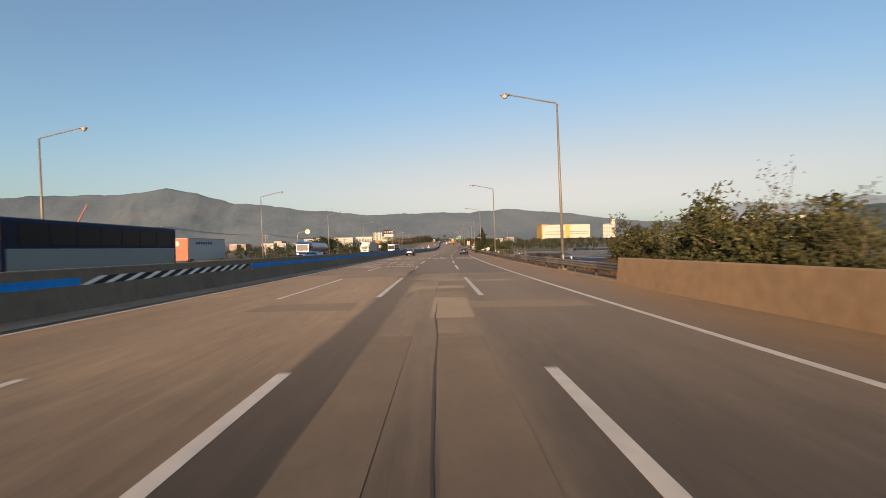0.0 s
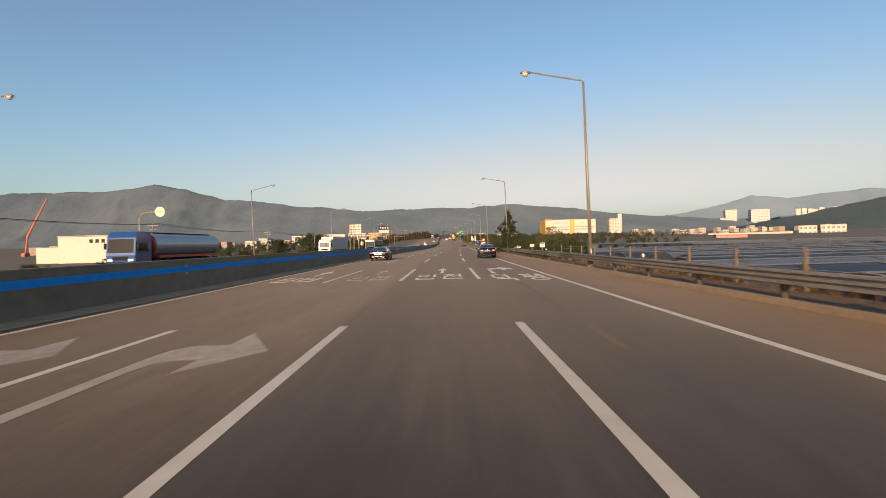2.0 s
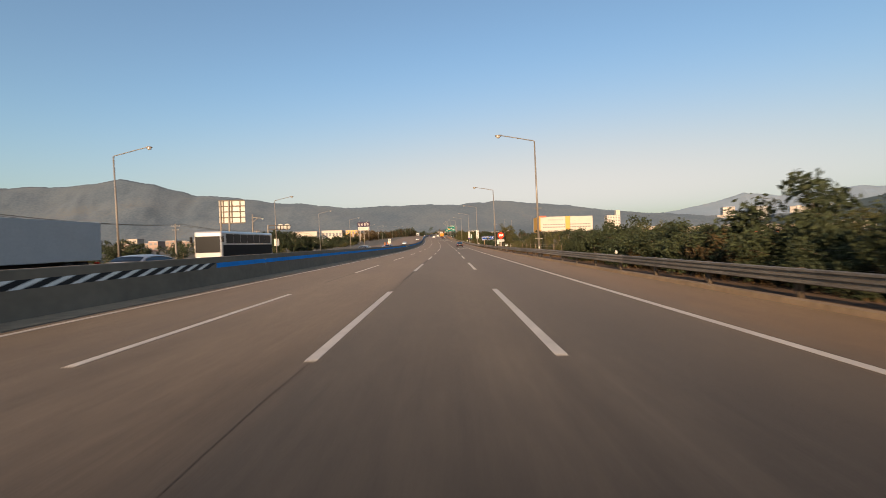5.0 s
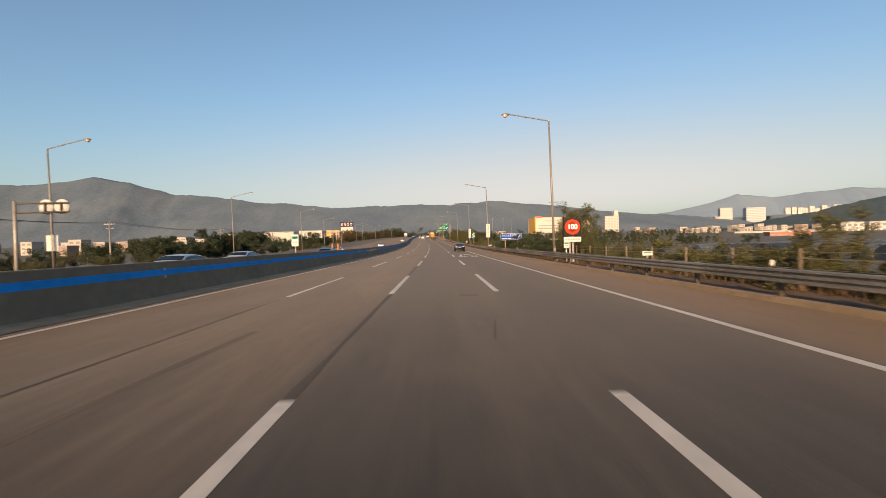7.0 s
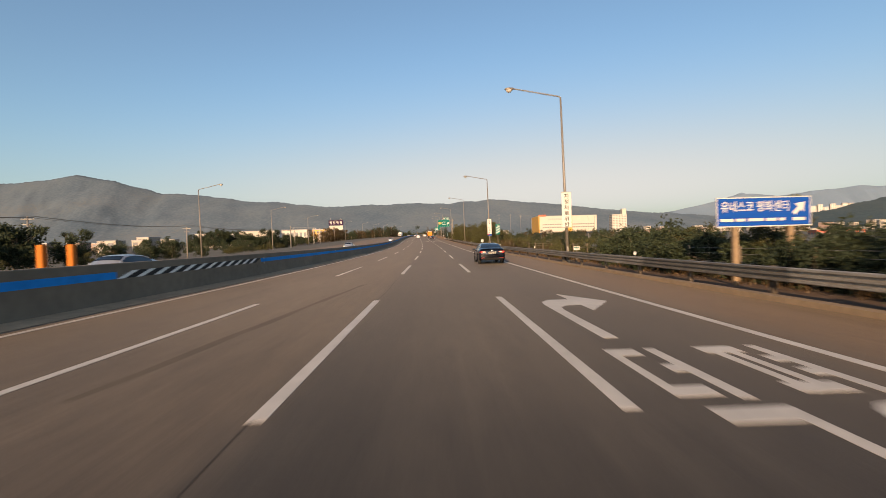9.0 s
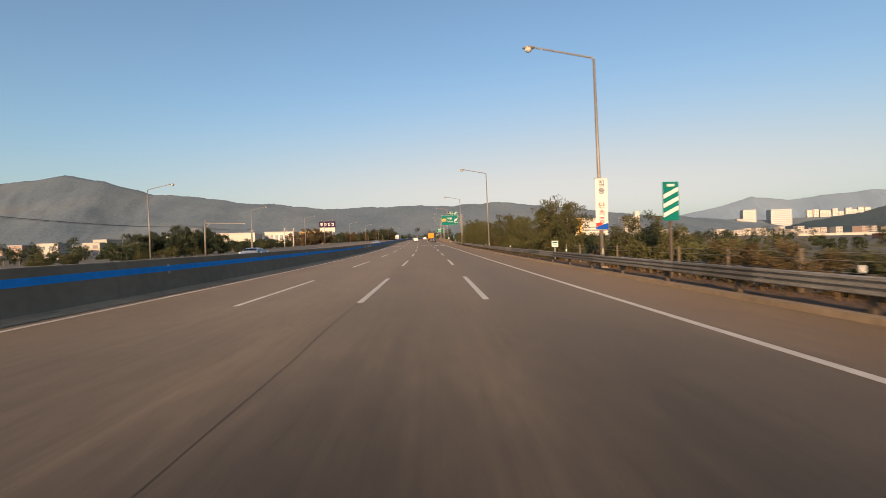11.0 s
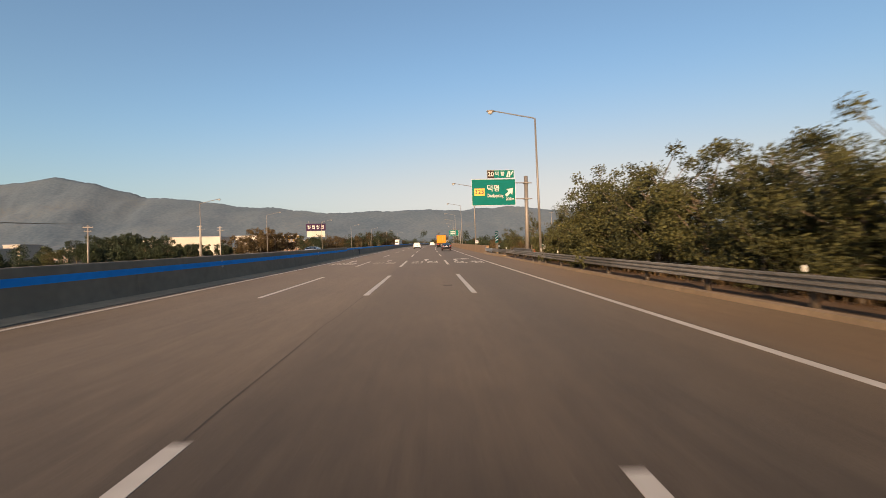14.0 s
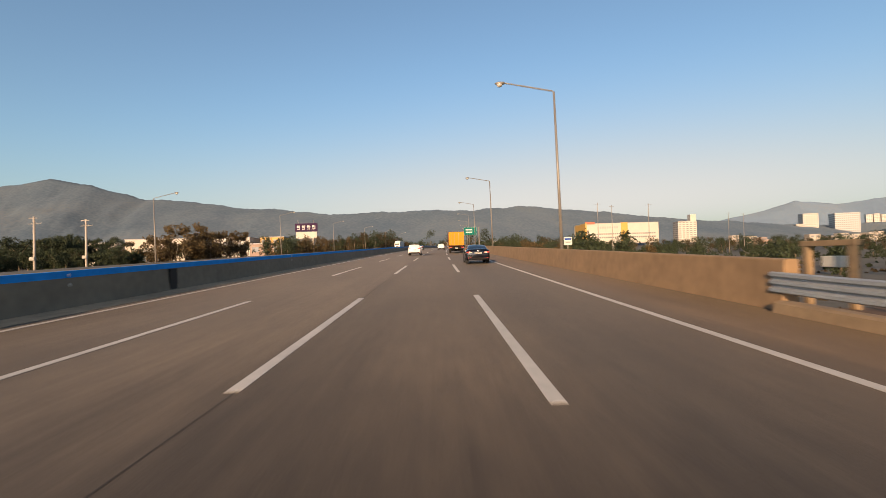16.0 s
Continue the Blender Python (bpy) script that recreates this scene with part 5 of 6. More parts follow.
def wheel_parts(ob, x, y, r, wide, group_parts):
    side = 1 if x > 0 else -1
    bm = bmesh.new()
    rows = []
    n = 28
    prof = [(-wide / 2, r * 0.66), (-wide / 2, r * 0.93), (-wide / 2 + 0.03, r), (wide / 2 - 0.03, r), (wide / 2, r * 0.93), (wide / 2, r * 0.66)]
    for i in range(n):
        a = 2 * math.pi * i / n
        rows.append([bm.verts.new((x + px, y + pr * math.cos(a), r + pr * math.sin(a))) for px, pr in prof])
    for i in range(n):
        a, b = rows[i], rows[(i + 1) % n]
        for k in range(len(prof) - 1):
            bm.faces.new((a[k], a[k + 1], b[k + 1], b[k]))
    tyre = part("wheel", bm, RUBBER, ob, "black tyre", smooth=True)
    bm = bmesh.new()
    xo = x + side * (wide / 2 - 0.02)
    tube(bm, (xo - side * 0.08, y, r), (xo - side * 0.05, y, r), r * 0.67, n=24)
    for k in range(5):
        a = 2 * math.pi * k / 5 + 0.3
        box(bm, (0, 0, r * 0.34), (0.03, r * 0.17, r * 0.62), T(xo - side * 0.03, y, r) @ Matrix.Rotation(a, 4, "X"))
    tube(bm, (xo - side * 0.05, y, r), (xo - side * 0.01, y, r), r * 0.16, n=12)
    part("rim", bm, RIM, tyre, "five-spoke alloy rim")


def saloon(label, paint, tail_style, group="", stretch=1.0, high=1.0, hatch=False):
    """A car: body lofted through its cross sections, glass let in, lamps, plate, bumper, wheels."""
    ob = thing("car", label, "car", group=group)
    st = [(y * stretch, w, low, belt * high, top * high, roof) for y, w, low, belt, top, roof in SEDAN]
    if hatch:
        st = [(y, w, low, belt, (max(top, (1.3 if y < -2.2 else 1.46) * high) if y < -1.05 and y > -2.38 else top), (max(.6, roof - .08) if y < -1 else roof)) for y, w, low, belt, top, roof in st]
    bm = bmesh.new()
    rows = loft(st, car_ring, bm)
    part("body", bm, paint, ob, smooth=False).data.shade_smooth()
    rear, front = st[0][0], st[-1][0]

    def pane(name, i0, i1, k0, k1, lift, inset=0.06):
        """Glass that lies lift outside the lofted skin, between stations i0..i1 and ring points k0..k1."""
        b = bmesh.new()
        grid = []
        for i in range(i0, i1 + 1):
            ring = car_ring(st[i])
            line_ = []
            for k in range(k0, k1 + 1):
                p = ring[k].copy()
                c = Vector((0, 0, p.z * 0.0 + 0.9))
                d = (p - Vector((0, p.y, 0.7)))
                d.y = 0
                p += d.normalized() * lift
                line_.append(b.verts.new(p))
            grid.append(line_)
        for a, c in zip(grid, grid[1:]):
            for k in range(len(a) - 1):
                b.faces.new((a[k], a[k + 1], c[k + 1], c[k]))
        return part(name, b, DARK_GLASS, ob, "dark tinted glass", smooth=True)

    m = len(car_ring(st[0]))
    pane("rear_window", 4 if not hatch else 2, 10, 6, m - 7, 0.006)
    pane("windscreen", 14, 17, 6, m - 7, 0.006)
    for k in (4, m - 6):
        w = pane("side_window", 7 if not hatch else 4, 17, k, k + 1, 0.006)
    for sgn in (1, -1):
        b = bmesh.new()
        path = [Vector((sgn * (s_[1] * 0.955 + 0.012), s_[0], s_[3] + 0.012)) for s_ in st[7:18]]
        for a, c in zip(path, path[1:]):
            tube(b, a, c, 0.02, n=6)
        top = [Vector((sgn * (s_[5] + 0.062), s_[0], s_[4] - 0.072)) for s_ in st[7:18]]
        for a, c in zip(top, top[1:]):
            tube(b, a, c, 0.018, n=6)
        part("window_trim", b, CHROME, ob, "bright chrome window trim")
        b = box(bmesh.new(), (sgn * 1.0, 0.86, 1.0), (0.2, 0.1, 0.13), bevel=0.03)
        part("mirror", b, paint, ob)
        for y in (-0.45, 0.45):
            part("door_handle", box(bmesh.new(), (sgn * 0.935, y, 0.82), (0.03, 0.2, 0.03), bevel=0.008), CHROME, ob)
        b = box(bmesh.new(), (sgn * 0.9, 0.0, 0.24), (0.05, 1.8, 0.03))
        part("sill_trim", b, CHROME if tail_style == 2 else UNDER, ob)
        z = 0.84 if not hatch else 0.95
        b = bmesh.new()
        o = [(0.42, z - 0.015), (0.76, z - 0.075), (0.82, z + 0.02), (0.79, z + 0.07), (0.5, z + 0.045)] if tail_style == 1 else [(0.42, z - 0.02), (0.78, z - 0.065), (0.83, z + 0.05), (0.46, z + 0.045)]
        o = [(sgn * x, q) for x, q in o]
        slab(b, o if sgn > 0 else o[::-1], 0.16, T(0, rear - 0.015, 0))
        lampo = part("tail_light", b, TAIL, ob, "red tail light")
        if tail_style == 1 and not hatch:
            c_ = [(sgn * x, q) for x, q in ((0.44, z - 0.012), (0.66, z - 0.052), (0.7, z + 0.04), (0.52, z + 0.045))]
            part("reversing_light", slab(bmesh.new(), c_ if sgn > 0 else c_[::-1], 0.05, T(0, rear - 0.022, 0)), CLEAR_LAMP, lampo, "clear inner lamp")
        box_ = box(bmesh.new(), (sgn * 0.845, rear + 0.14, z + 0.0), (0.06, 0.26, 0.09), bevel=0.025)
        part("lamp_wing", box_, TAIL, lampo)
        part("reflector", box(bmesh.new(), (sgn * 0.62, rear + 0.005, 0.42), (0.28, 0.03, 0.05)), TAIL, ob)
        part("headlight", box(bmesh.new(), (sgn * 0.66, front - 0.14, 0.68), (0.36, 0.26, 0.13), bevel=0.04), HEADLAMP, ob, "clear headlight")
    part("number_plate", box(bmesh.new(), (0, rear - 0.008, 0.79 if tail_style == 1 else 0.76), (0.52, 0.02, 0.12)), PLATE, ob, "pale number plate")
    plate = ob.children[-1]
    for k in range(6):
        part("plate_bar", box(bmesh.new(), (-0.2 + 0.08 * k, rear - 0.02, 0.79 if tail_style == 1 else 0.76), (0.05, 0.006, 0.07)), SIGN_BROWN, plate)
    b = box(bmesh.new(), (0, rear + 0.1, 0.36), (1.5, 0.24, 0.2), bevel=0.05)
    part("rear_bumper", b, UNDER if tail_style == 1 else paint, ob)
    if tail_style == 2:
        part("plate_frame", box(bmesh.new(), (0, rear + 0.0, 0.755), (0.74, 0.02, 0.2), bevel=0.006), CHROME, ob, "chrome plate surround")
        part("bumper_line", box(bmesh.new(), (0, rear - 0.022, 0.43), (1.3, 0.02, 0.02)), CHROME, ob)
        part("chrome_strip", box(bmesh.new(), (0, rear - 0.012, 0.9), (1.05, 0.04, 0.05)), CHROME, ob)
        for x in (-0.55, 0.55):
            part("exhaust_trim", box(bmesh.new(), (x, rear - 0.016, 0.35), (0.22, 0.03, 0.035), bevel=0.01), CHROME, ob)
    part("badge", ball(bmesh.new(), (0, rear - 0.0, 0.95 if not hatch else 1.05), 0.07, (1.1, 0.2, 0.6), 10), CHROME, ob)
    part("boot_lip", box(bmesh.new(), (0, rear + 0.1, 1.05 * high if not hatch else 1.42), (1.3, 0.12, 0.03), bevel=0.01), paint, ob)
    part("antenna_fin", slab(bmesh.new(), [(-0.1, 0), (0.1, 0), (-0.06, 0.07)], 0.03, T(0.015, -0.75, 1.43 * high) @ Matrix.Rotation(radians(90), 4, "Z")), UNDER, ob)
    for x in (-0.805, 0.805):
        for y in (-1.4 * stretch, 1.43 * stretch):
            wheel_parts(ob, x, y, 0.335, 0.22, None)
    return ob


def park(ob, s, u, turn=0.0, z=0.0):
    ob.matrix_world = at(s, u, z, turn)
    return ob


SED1 = saloon("glossy black saloon car with red and clear tail lights", CAR_BLACK, 1)
park(SED1, 104.3, 4.42)
SED2 = saloon("glossy black saloon car with wide red tail lights and chrome", CAR_BLACK, 2, stretch=1.02)
park(SED2, 104.7, -7.2)
copy_thing(SED1, at(267.4, 4.0))
copy_thing(SED1, at(452.8, 3.7))
copy_thing(SED2, at(560.0, -6.6))
WHITE_CAR = saloon("small white hatchback with a dark rear window", CAR_WHITE, 1, stretch=0.9, high=1.05, hatch=True)
park(WHITE_CAR, 484.0, -2.9)
copy_thing(WHITE_CAR, at(546.0, 0.2))
BLUE_CAR = saloon("dark blue car on the far carriageway", CAR_BLUE, 1, stretch=0.95, hatch=True)
park(BLUE_CAR, 236.0, -13.4, 180)
SILVER = saloon("silver car on the far carriageway", CAR_SILVER, 1, stretch=0.97)
for s, u in ((205.0, -13.6), (217.5, -15.6), (258.0, -16.8), (8.0, -17.2), (150.0, -13.5), (330.0, -17.0), (640.0, -17)):
    copy_thing(SILVER, at(s, u, 0, 180))
park(SILVER, 420.0, -13.8, 180)
copy_thing(BLUE_CAR, at(66.0, -17.0, 0, 180))
copy_thing(BLUE_CAR, at(132.0, -13.4, 0, 180))


def lorry_wheels(ob, ys, r=0.48, x=1.0):
    for y in ys:
        for sx in (-x, x):
            wheel_parts(ob, sx, y, r, 0.3, None)


def cab(ob, y0, y1, paint, tall=2.9, wide=2.45):
    """A forward-control cab between y0 and y1 (front)."""
    bm = bmesh.new()
    o = [(y0, 0.75), (y1 - 0.05, 0.75), (y1, 1.35), (y1 - 0.18, tall - 0.5), (y1 - 0.55, tall), (y0, tall)]
    vs = [[bm.verts.new((x, y, z)) for y, z in o] for x in (-wide / 2, wide / 2)]
    bm.faces.new(vs[0])
    bm.faces.new(vs[1][::-1])
    for i in range(len(o)):
        j = (i + 1) % len(o)
        bm.faces.new((vs[0][i], vs[0][j], vs[1][j], vs[1][i]))
    bmesh.ops.bevel(bm, geom=list(bm.edges), offset=0.06, segments=2, affect="EDGES", profile=0.5)
    c = part("cab", bm, paint, ob)
    bm = bmesh.new()
    q = [(-wide / 2 + 0.15, 1.55), (wide / 2 - 0.15, 1.55), (wide / 2 - 0.18, tall - 0.62), (-wide / 2 + 0.18, tall - 0.62)]
    bm.faces.new([bm.verts.new((x, y1 + 0.03 - 0.18 * (z - 1.35) / (tall - 1.85), z)) for x, z in q])
    part("windscreen", bm, TRUCK_GLASS, c, "dark windscreen")
    for sx in (-1, 1):
        part("side_window", box(bmesh.new(), (sx * wide / 2, (y0 + y1) / 2 + 0.1, 2.0), (0.02, (y1 - y0) * 0.6, 0.7), bevel=0.005), DARK_GLASS, c)
        part("headlight", box(bmesh.new(), (sx * 0.85, y1 + 0.0, 0.95), (0.4, 0.08, 0.2), bevel=0.02), HEADLAMP, c)
        part("mirror", box(bmesh.new(), (sx * (wide / 2 + 0.15), y1 - 0.2, 2.1), (0.18, 0.12, 0.5), bevel=0.03), UNDER, c)
    part("bumper", box(bmesh.new(), (0, y1 - 0.05, 0.55), (wide, 0.3, 0.36), bevel=0.05), UNDER, c)
    part("grille", box(bmesh.new(), (0, y1 + 0.0, 1.1), (1.3, 0.05, 0.3)), UNDER, c)


def cargo_truck(label, box_paint, cab_paint, length, tall, group=""):
    ob = thing("cargo_truck", label, "truck", group=group)
    cab(ob, length / 2 - 2.0, length / 2, cab_paint, tall - 0.6)
    y0, y1 = -length / 2, length / 2 - 2.2
    bd = part("cargo_box", box(bmesh.new(), (0, (y0 + y1) / 2, (tall + 1.05) / 2), (2.48, y1 - y0, tall - 1.05), bevel=0.03), box_paint, ob)
    for x in (-0.62, 0.62):
        part("rear_door", box(bmesh.new(), (x, y0 - 0.012, (tall + 1.05) / 2), (1.16, 0.03, tall - 1.25), bevel=0.008), box_paint, bd)
        for dx in (-0.25, 0.3):
            part("lock_rod", tube(bmesh.new(), (x + dx, y0 - 0.04, 1.2), (x + dx, y0 - 0.04, tall - 0.2), 0.02, n=6), STEEL, bd)
    for x in (-1.2, 1.2):
        part("corner_post", box(bmesh.new(), (x, y0 - 0.01, (tall + 1.05) / 2), (0.09, 0.07, tall - 1.05), bevel=0.01), box_paint, bd)
    part("header_beam", box(bmesh.new(), (0, y0 - 0.02, tall - 0.09), (2.5, 0.1, 0.16), bevel=0.015), box_paint, bd)
    part("sill_beam", box(bmesh.new(), (0, y0 - 0.02, 1.12), (2.5, 0.1, 0.14), bevel=0.015), UNDER, bd)
    part("chassis", box(bmesh.new(), (0, -0.2, 0.85), (0.9, length - 0.8, 0.28)), UNDER, ob)
    bar = part("rear_bar", box(bmesh.new(), (0, y0 + 0.1, 0.6), (2.3, 0.12, 0.16), bevel=0.02), UNDER, ob)
    for x in (-0.95, 0.95):
        part("tail_light", box(bmesh.new(), (x, y0 + 0.03, 0.85), (0.4, 0.06, 0.14)), TAIL, bar)
    part("number_plate", box(bmesh.new(), (0, y0 + 0.03, 0.72), (0.45, 0.02, 0.16)), PLATE, bar)
    for x in (-0.8, 0.8):
        part("mud_flap", box(bmesh.new(), (x, y0 + 0.7, 0.55), (0.6, 0.02, 0.5)), UNDER, ob)
    lorry_wheels(ob, (y0 + 1.5, y0 + 2.7, length / 2 - 1.1))
    return ob


park(cargo_truck("orange cargo truck seen from behind", CARGO_ORANGE, CARGO_ORANGE, 8.5, 3.4), 496.0, 3.5)
far_white = cargo_truck("white cargo truck with a pale box on the far carriageway", CARGO_WHITE, CAR_WHITE, 15.0, 3.75, "white cargo trucks")
park(far_white, 155.0, -26.0, 180)
copy_thing(far_white, at(640.0, -24.0, 0, 180))
copy_thing(far_white, at(575.0, 3.4, 0, 0))


def tank_truck():
    ob = thing("tank_truck", "blue tractor with a red and grey tank trailer", "truck")
    cab(ob, 5.2, 7.3, CAR_BLUE, 3.3)
    bm = tube(bmesh.new(), (0, -6.6, 2.2), (0, 4.2, 2.2), 1.05, n=24)
    t = part("tank", bm, TANK, ob, "grey steel tank", smooth=False)
    part("tank_end", ball(bmesh.new(), (0, 4.2, 2.2), 1.05, (1, 0.25, 1), 24), CAR_RED, t, "red tank end", smooth=True)
    part("walkway", box(bmesh.new(), (0, -1.2, 3.27), (0.6, 9.6, 0.08)), UNDER, t)
    part("side_skirt", box(bmesh.new(), (0, -1.2, 1.15), (2.3, 10.4, 0.24)), CAR_RED, ob, "red frame below the tank")
    part("chassis", box(bmesh.new(), (0, 1.0, 0.9), (0.9, 12.0, 0.26)), UNDER, ob)
    lorry_wheels(ob, (-5.6, -4.4, -3.2, 2.8, 4.1, 6.2))
    return ob


park(tank_truck(), 97.5, -26.2, 180)


def coach(label, paint, lower, group=""):
    ob = thing("coach", label, "bus", group=group)
    L, W_, H_ = 11.8, 2.5, 3.3
    bm = box(bmesh.new(), (0, 0, 1.95), (W_, L, H_ - 0.75), bevel=0.16)
    body = part("body", bm, paint, ob)
    part("lower_panel", box(bmesh.new(), (0, 0, 1.2), (W_ + 0.03, L - 0.5, 1.6), bevel=0.05), lower, ob, "paler lower side panels")
    for sx in (-1, 1):
        for k in range(7):
            part("window", box(bmesh.new(), (sx * (W_ / 2 + 0.004), -4.5 + k * 1.48, 2.55), (0.02, 1.4, 0.85), bevel=0.006), TRUCK_GLASS, body)
        part("mirror", box(bmesh.new(), (sx * 1.4, L / 2 + 0.15, 2.5), (0.2, 0.14, 0.5), bevel=0.04), UNDER, body)
        part("headlight", box(bmesh.new(), (sx * 0.9, L / 2 + 0.0, 0.85), (0.4, 0.06, 0.22), bevel=0.02), HEADLAMP, body)
    part("windscreen", box(bmesh.new(), (0, L / 2 + 0.003, 2.05), (W_ - 0.3, 0.03, 1.45), bevel=0.01), TRUCK_GLASS, body)
    part("rear_window", box(bmesh.new(), (0, -L / 2 - 0.003, 2.4), (W_ - 0.5, 0.03, 0.8), bevel=0.01), DARK_GLASS, body)
    part("roof_unit", box(bmesh.new(), (0, -1.0, H_ - 0.32), (1.9, 4.2, 0.24), bevel=0.06), paint, body)
    lorry_wheels(ob, (-3.0, 4.0))
    return ob


DARKBUS = plain("dark navy coach paint", (0.008, 0.014, 0.04), 0.5, vary=0.05, spec=0.15, bump=0)
TEAL = plain("pale teal panels", (0.16, 0.22, 0.23), 0.45, vary=0.05)
park(coach("dark navy coach with pale lower panels on the far carriageway", DARKBUS, TEAL), 27.0, -17.4, 180)
park(coach("grey coach with a lit front on the far carriageway", CAR_SILVER, UNDER), 176.0, -21.0, 180)


# ---- plants ----
def leaf_cloud(rnd, clumps, per, size, squash=0.8):
    """Many small bent leaves about the clump centres (x, y, z, radius)."""
    verts, faces = [], []
    for cx, cy, cz, cr in clumps:
        for _ in range(per):
            while True:
                d = Vector((rnd.uniform(-1, 1), rnd.uniform(-1, 1), rnd.uniform(-1, 1)))
                if d.length <= 1:
                    break
            d *= 0.55 + 0.45 * rnd.random()
            p = Vector((cx + d.x * cr, cy + d.y * cr, cz + d.z * cr * squash))
            a = Vector((rnd.gauss(0, 1), rnd.gauss(0, 1), rnd.gauss(0, 0.7))).normalized()
            b = a.orthogonal().normalized()
            b.rotate(Matrix.Rotation(rnd.uniform(0, 6.28), 3, a))
            c = a.cross(b)
            L = size * rnd.uniform(0.6, 1.4)
            w = L * rnd.uniform(0.35, 0.55)
            i = len(verts)
            verts += [p - b * L * 0.5, p + c * w * 0.5 + a * L * 0.08, p + b * L * 0.5 - a * L * 0.1, p - c * w * 0.5 + a * L * 0.08]
            faces.append((i, i + 1, i + 2, i + 3))
    me = bpy.data.meshes.new("crown")
    me.from_pydata(verts, [], faces)
    return me


def limbs(rnd, tall, spread, n, r):
    bm = bmesh.new()
    top = Vector((rnd.uniform(-0.1, 0.1) * tall, rnd.uniform(-0.1, 0.1) * tall, tall * 0.8))
    mid = Vector((top.x * 0.3, top.y * 0.3, tall * 0.4))
    tube(bm, (0, 0, -0.9), mid, r, r * 0.7, 7)
    tube(bm, mid, top, r * 0.7, r * 0.25, 7)
    tips = [top]
    for k in range(n):
        a = 6.28 * k / n + rnd.uniform(-0.5, 0.5)
        h = tall * rnd.uniform(0.15, 0.6)
        start = Vector((0, 0, h)) if h < tall * 0.4 else mid.lerp(top, (h - tall * 0.4) / (tall * 0.4))
        end = start + Vector((math.cos(a) * spread * rnd.uniform(0.5, 0.95), math.sin(a) * spread * rnd.uniform(0.5, 0.95), tall * rnd.uniform(0.15, 0.42)))
        tube(bm, start, end, r * 0.4, r * 0.12, 5)
        tips.append(end)
    return bm, tips


def make_plant(name, label, category, seed, tall, spread, n, clump, per, leaf, material, group, r=0.07):
    rnd = random.Random(seed)
    ob = thing(name, label, category, group=group)
    bm, tips = limbs(rnd, tall, spread, n, r)
    part("trunk", bm, BARK, ob)
    cl = []
    for t in tips:
        for _ in range(3):
            k = clump * rnd.uniform(0.55, 1.1)
            cl.append((t.x * rnd.uniform(0.45, 1.08) + rnd.uniform(-.5, .5) * clump, t.y * rnd.uniform(0.5, 1.1) + rnd.uniform(-.5, .5) * clump, max(k * 0.6, t.z * rnd.uniform(0.45, 1.08)), k))
    cl += [(t.x, t.y, t.z, clump * 0.6) for t in tips]
    me = leaf_cloud(rnd, cl, per, leaf)
    me.materials.append(material)
    part("crown", me, material, ob)
    return ob


def conifer(label, seed, tall, wide):
    """A ragged upright tree with drooping tiers, tangled in creeper."""
    rnd = random.Random(seed)
    ob = thing("conifer", label, "tree")
    part("trunk", tube(bmesh.new(), (0, 0, -0.8), (0, 0, tall * 0.98), 0.16, 0.03, 9), BARK, ob)
    cl = []
    z = 0.6
    while z < tall:
        f = 1 - z / tall
        reach = wide * (0.1 + 0.9 * min(1.0, 1.7 * f)) * rnd.uniform(0.7, 1.1)
        for k in range(int(6 + 22 * reach / wide)):
            a = rnd.uniform(0, 6.28)
            d = reach * rnd.uniform(0.3, 1.0) * (0.9 + 0.9 * noise.noise((math.cos(a) * 1.3, math.sin(a) * 1.3, z * 0.55)))
            cl.append((math.cos(a) * d, math.sin(a) * d, z - d * 0.12 + rnd.uniform(-0.35, 0.25), rnd.uniform(0.22, 0.42) * (0.5 + 0.5 * min(1, f * 3))))
        z += 0.34
    me = leaf_cloud(rnd, cl, 60, 0.13, 0.9)
    me.materials.append(LEAF_DARK)
    part("crown", me, LEAF_DARK, ob)
    return ob


# hedge bushes built like the roadside bushes, with a darker leaf colour
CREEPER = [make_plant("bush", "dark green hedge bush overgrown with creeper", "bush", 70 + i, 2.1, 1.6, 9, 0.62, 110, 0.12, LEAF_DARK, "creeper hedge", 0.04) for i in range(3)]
BUSHES = [make_plant("bush", "dense green roadside bush with tangled stems", "bush", 10 + i, 2.1, 1.5, 8, 0.62, 95, 0.11, LEAF, "roadside bushes", 0.04) for i in range(3)]
RUSTY = [make_plant("bush", "rust-brown autumn roadside bush", "bush", 20 + i, 1.8, 1.4, 7, 0.55, 90, 0.1, LEAF_RUST, "rusty roadside bushes", 0.04) for i in range(2)]
TREES = [make_plant("tree", "young broad-leaved roadside tree with loose crown", "tree", 30 + i, 5.0, 1.9, 14, 0.8, 108, 0.13, LEAF, "roadside trees", 0.09) for i in range(4)]
DARKS = [make_plant("tree", "dark leafy tree beyond the far carriageway", "tree", 40 + i, 5.2, 2.4, 12, 1.15, 60, 0.3, LEAF_DARK, "trees beyond the far carriageway", 0.13) for i in range(3)]
AUTUMN = [make_plant("tree", "yellowing autumn tree with a broad crown", "tree", 50 + i, 6.5, 2.8, 12, 1.2, 60, 0.32, LEAF_RUST, "autumn trees", 0.14) for i in range(1)]

SAPLING = [make_plant("tree", "thin sapling with a few scattered leaves", "tree", 61, 5.0, 1.6, 9, 0.8, 9, 0.13, LEAF, "saplings", 0.04)]

_rnd = random.Random(4)


def ground_at(s, u):
    p = pt(s, u)
    if u > 40 or u < -90 or s > 700:
        return land_height(p.x, p.y)
    b = bank(u, s)
    near = rise(s) + b
    return near if b > -0.2 else max(near, land_height(p.x, p.y))


_used = set()


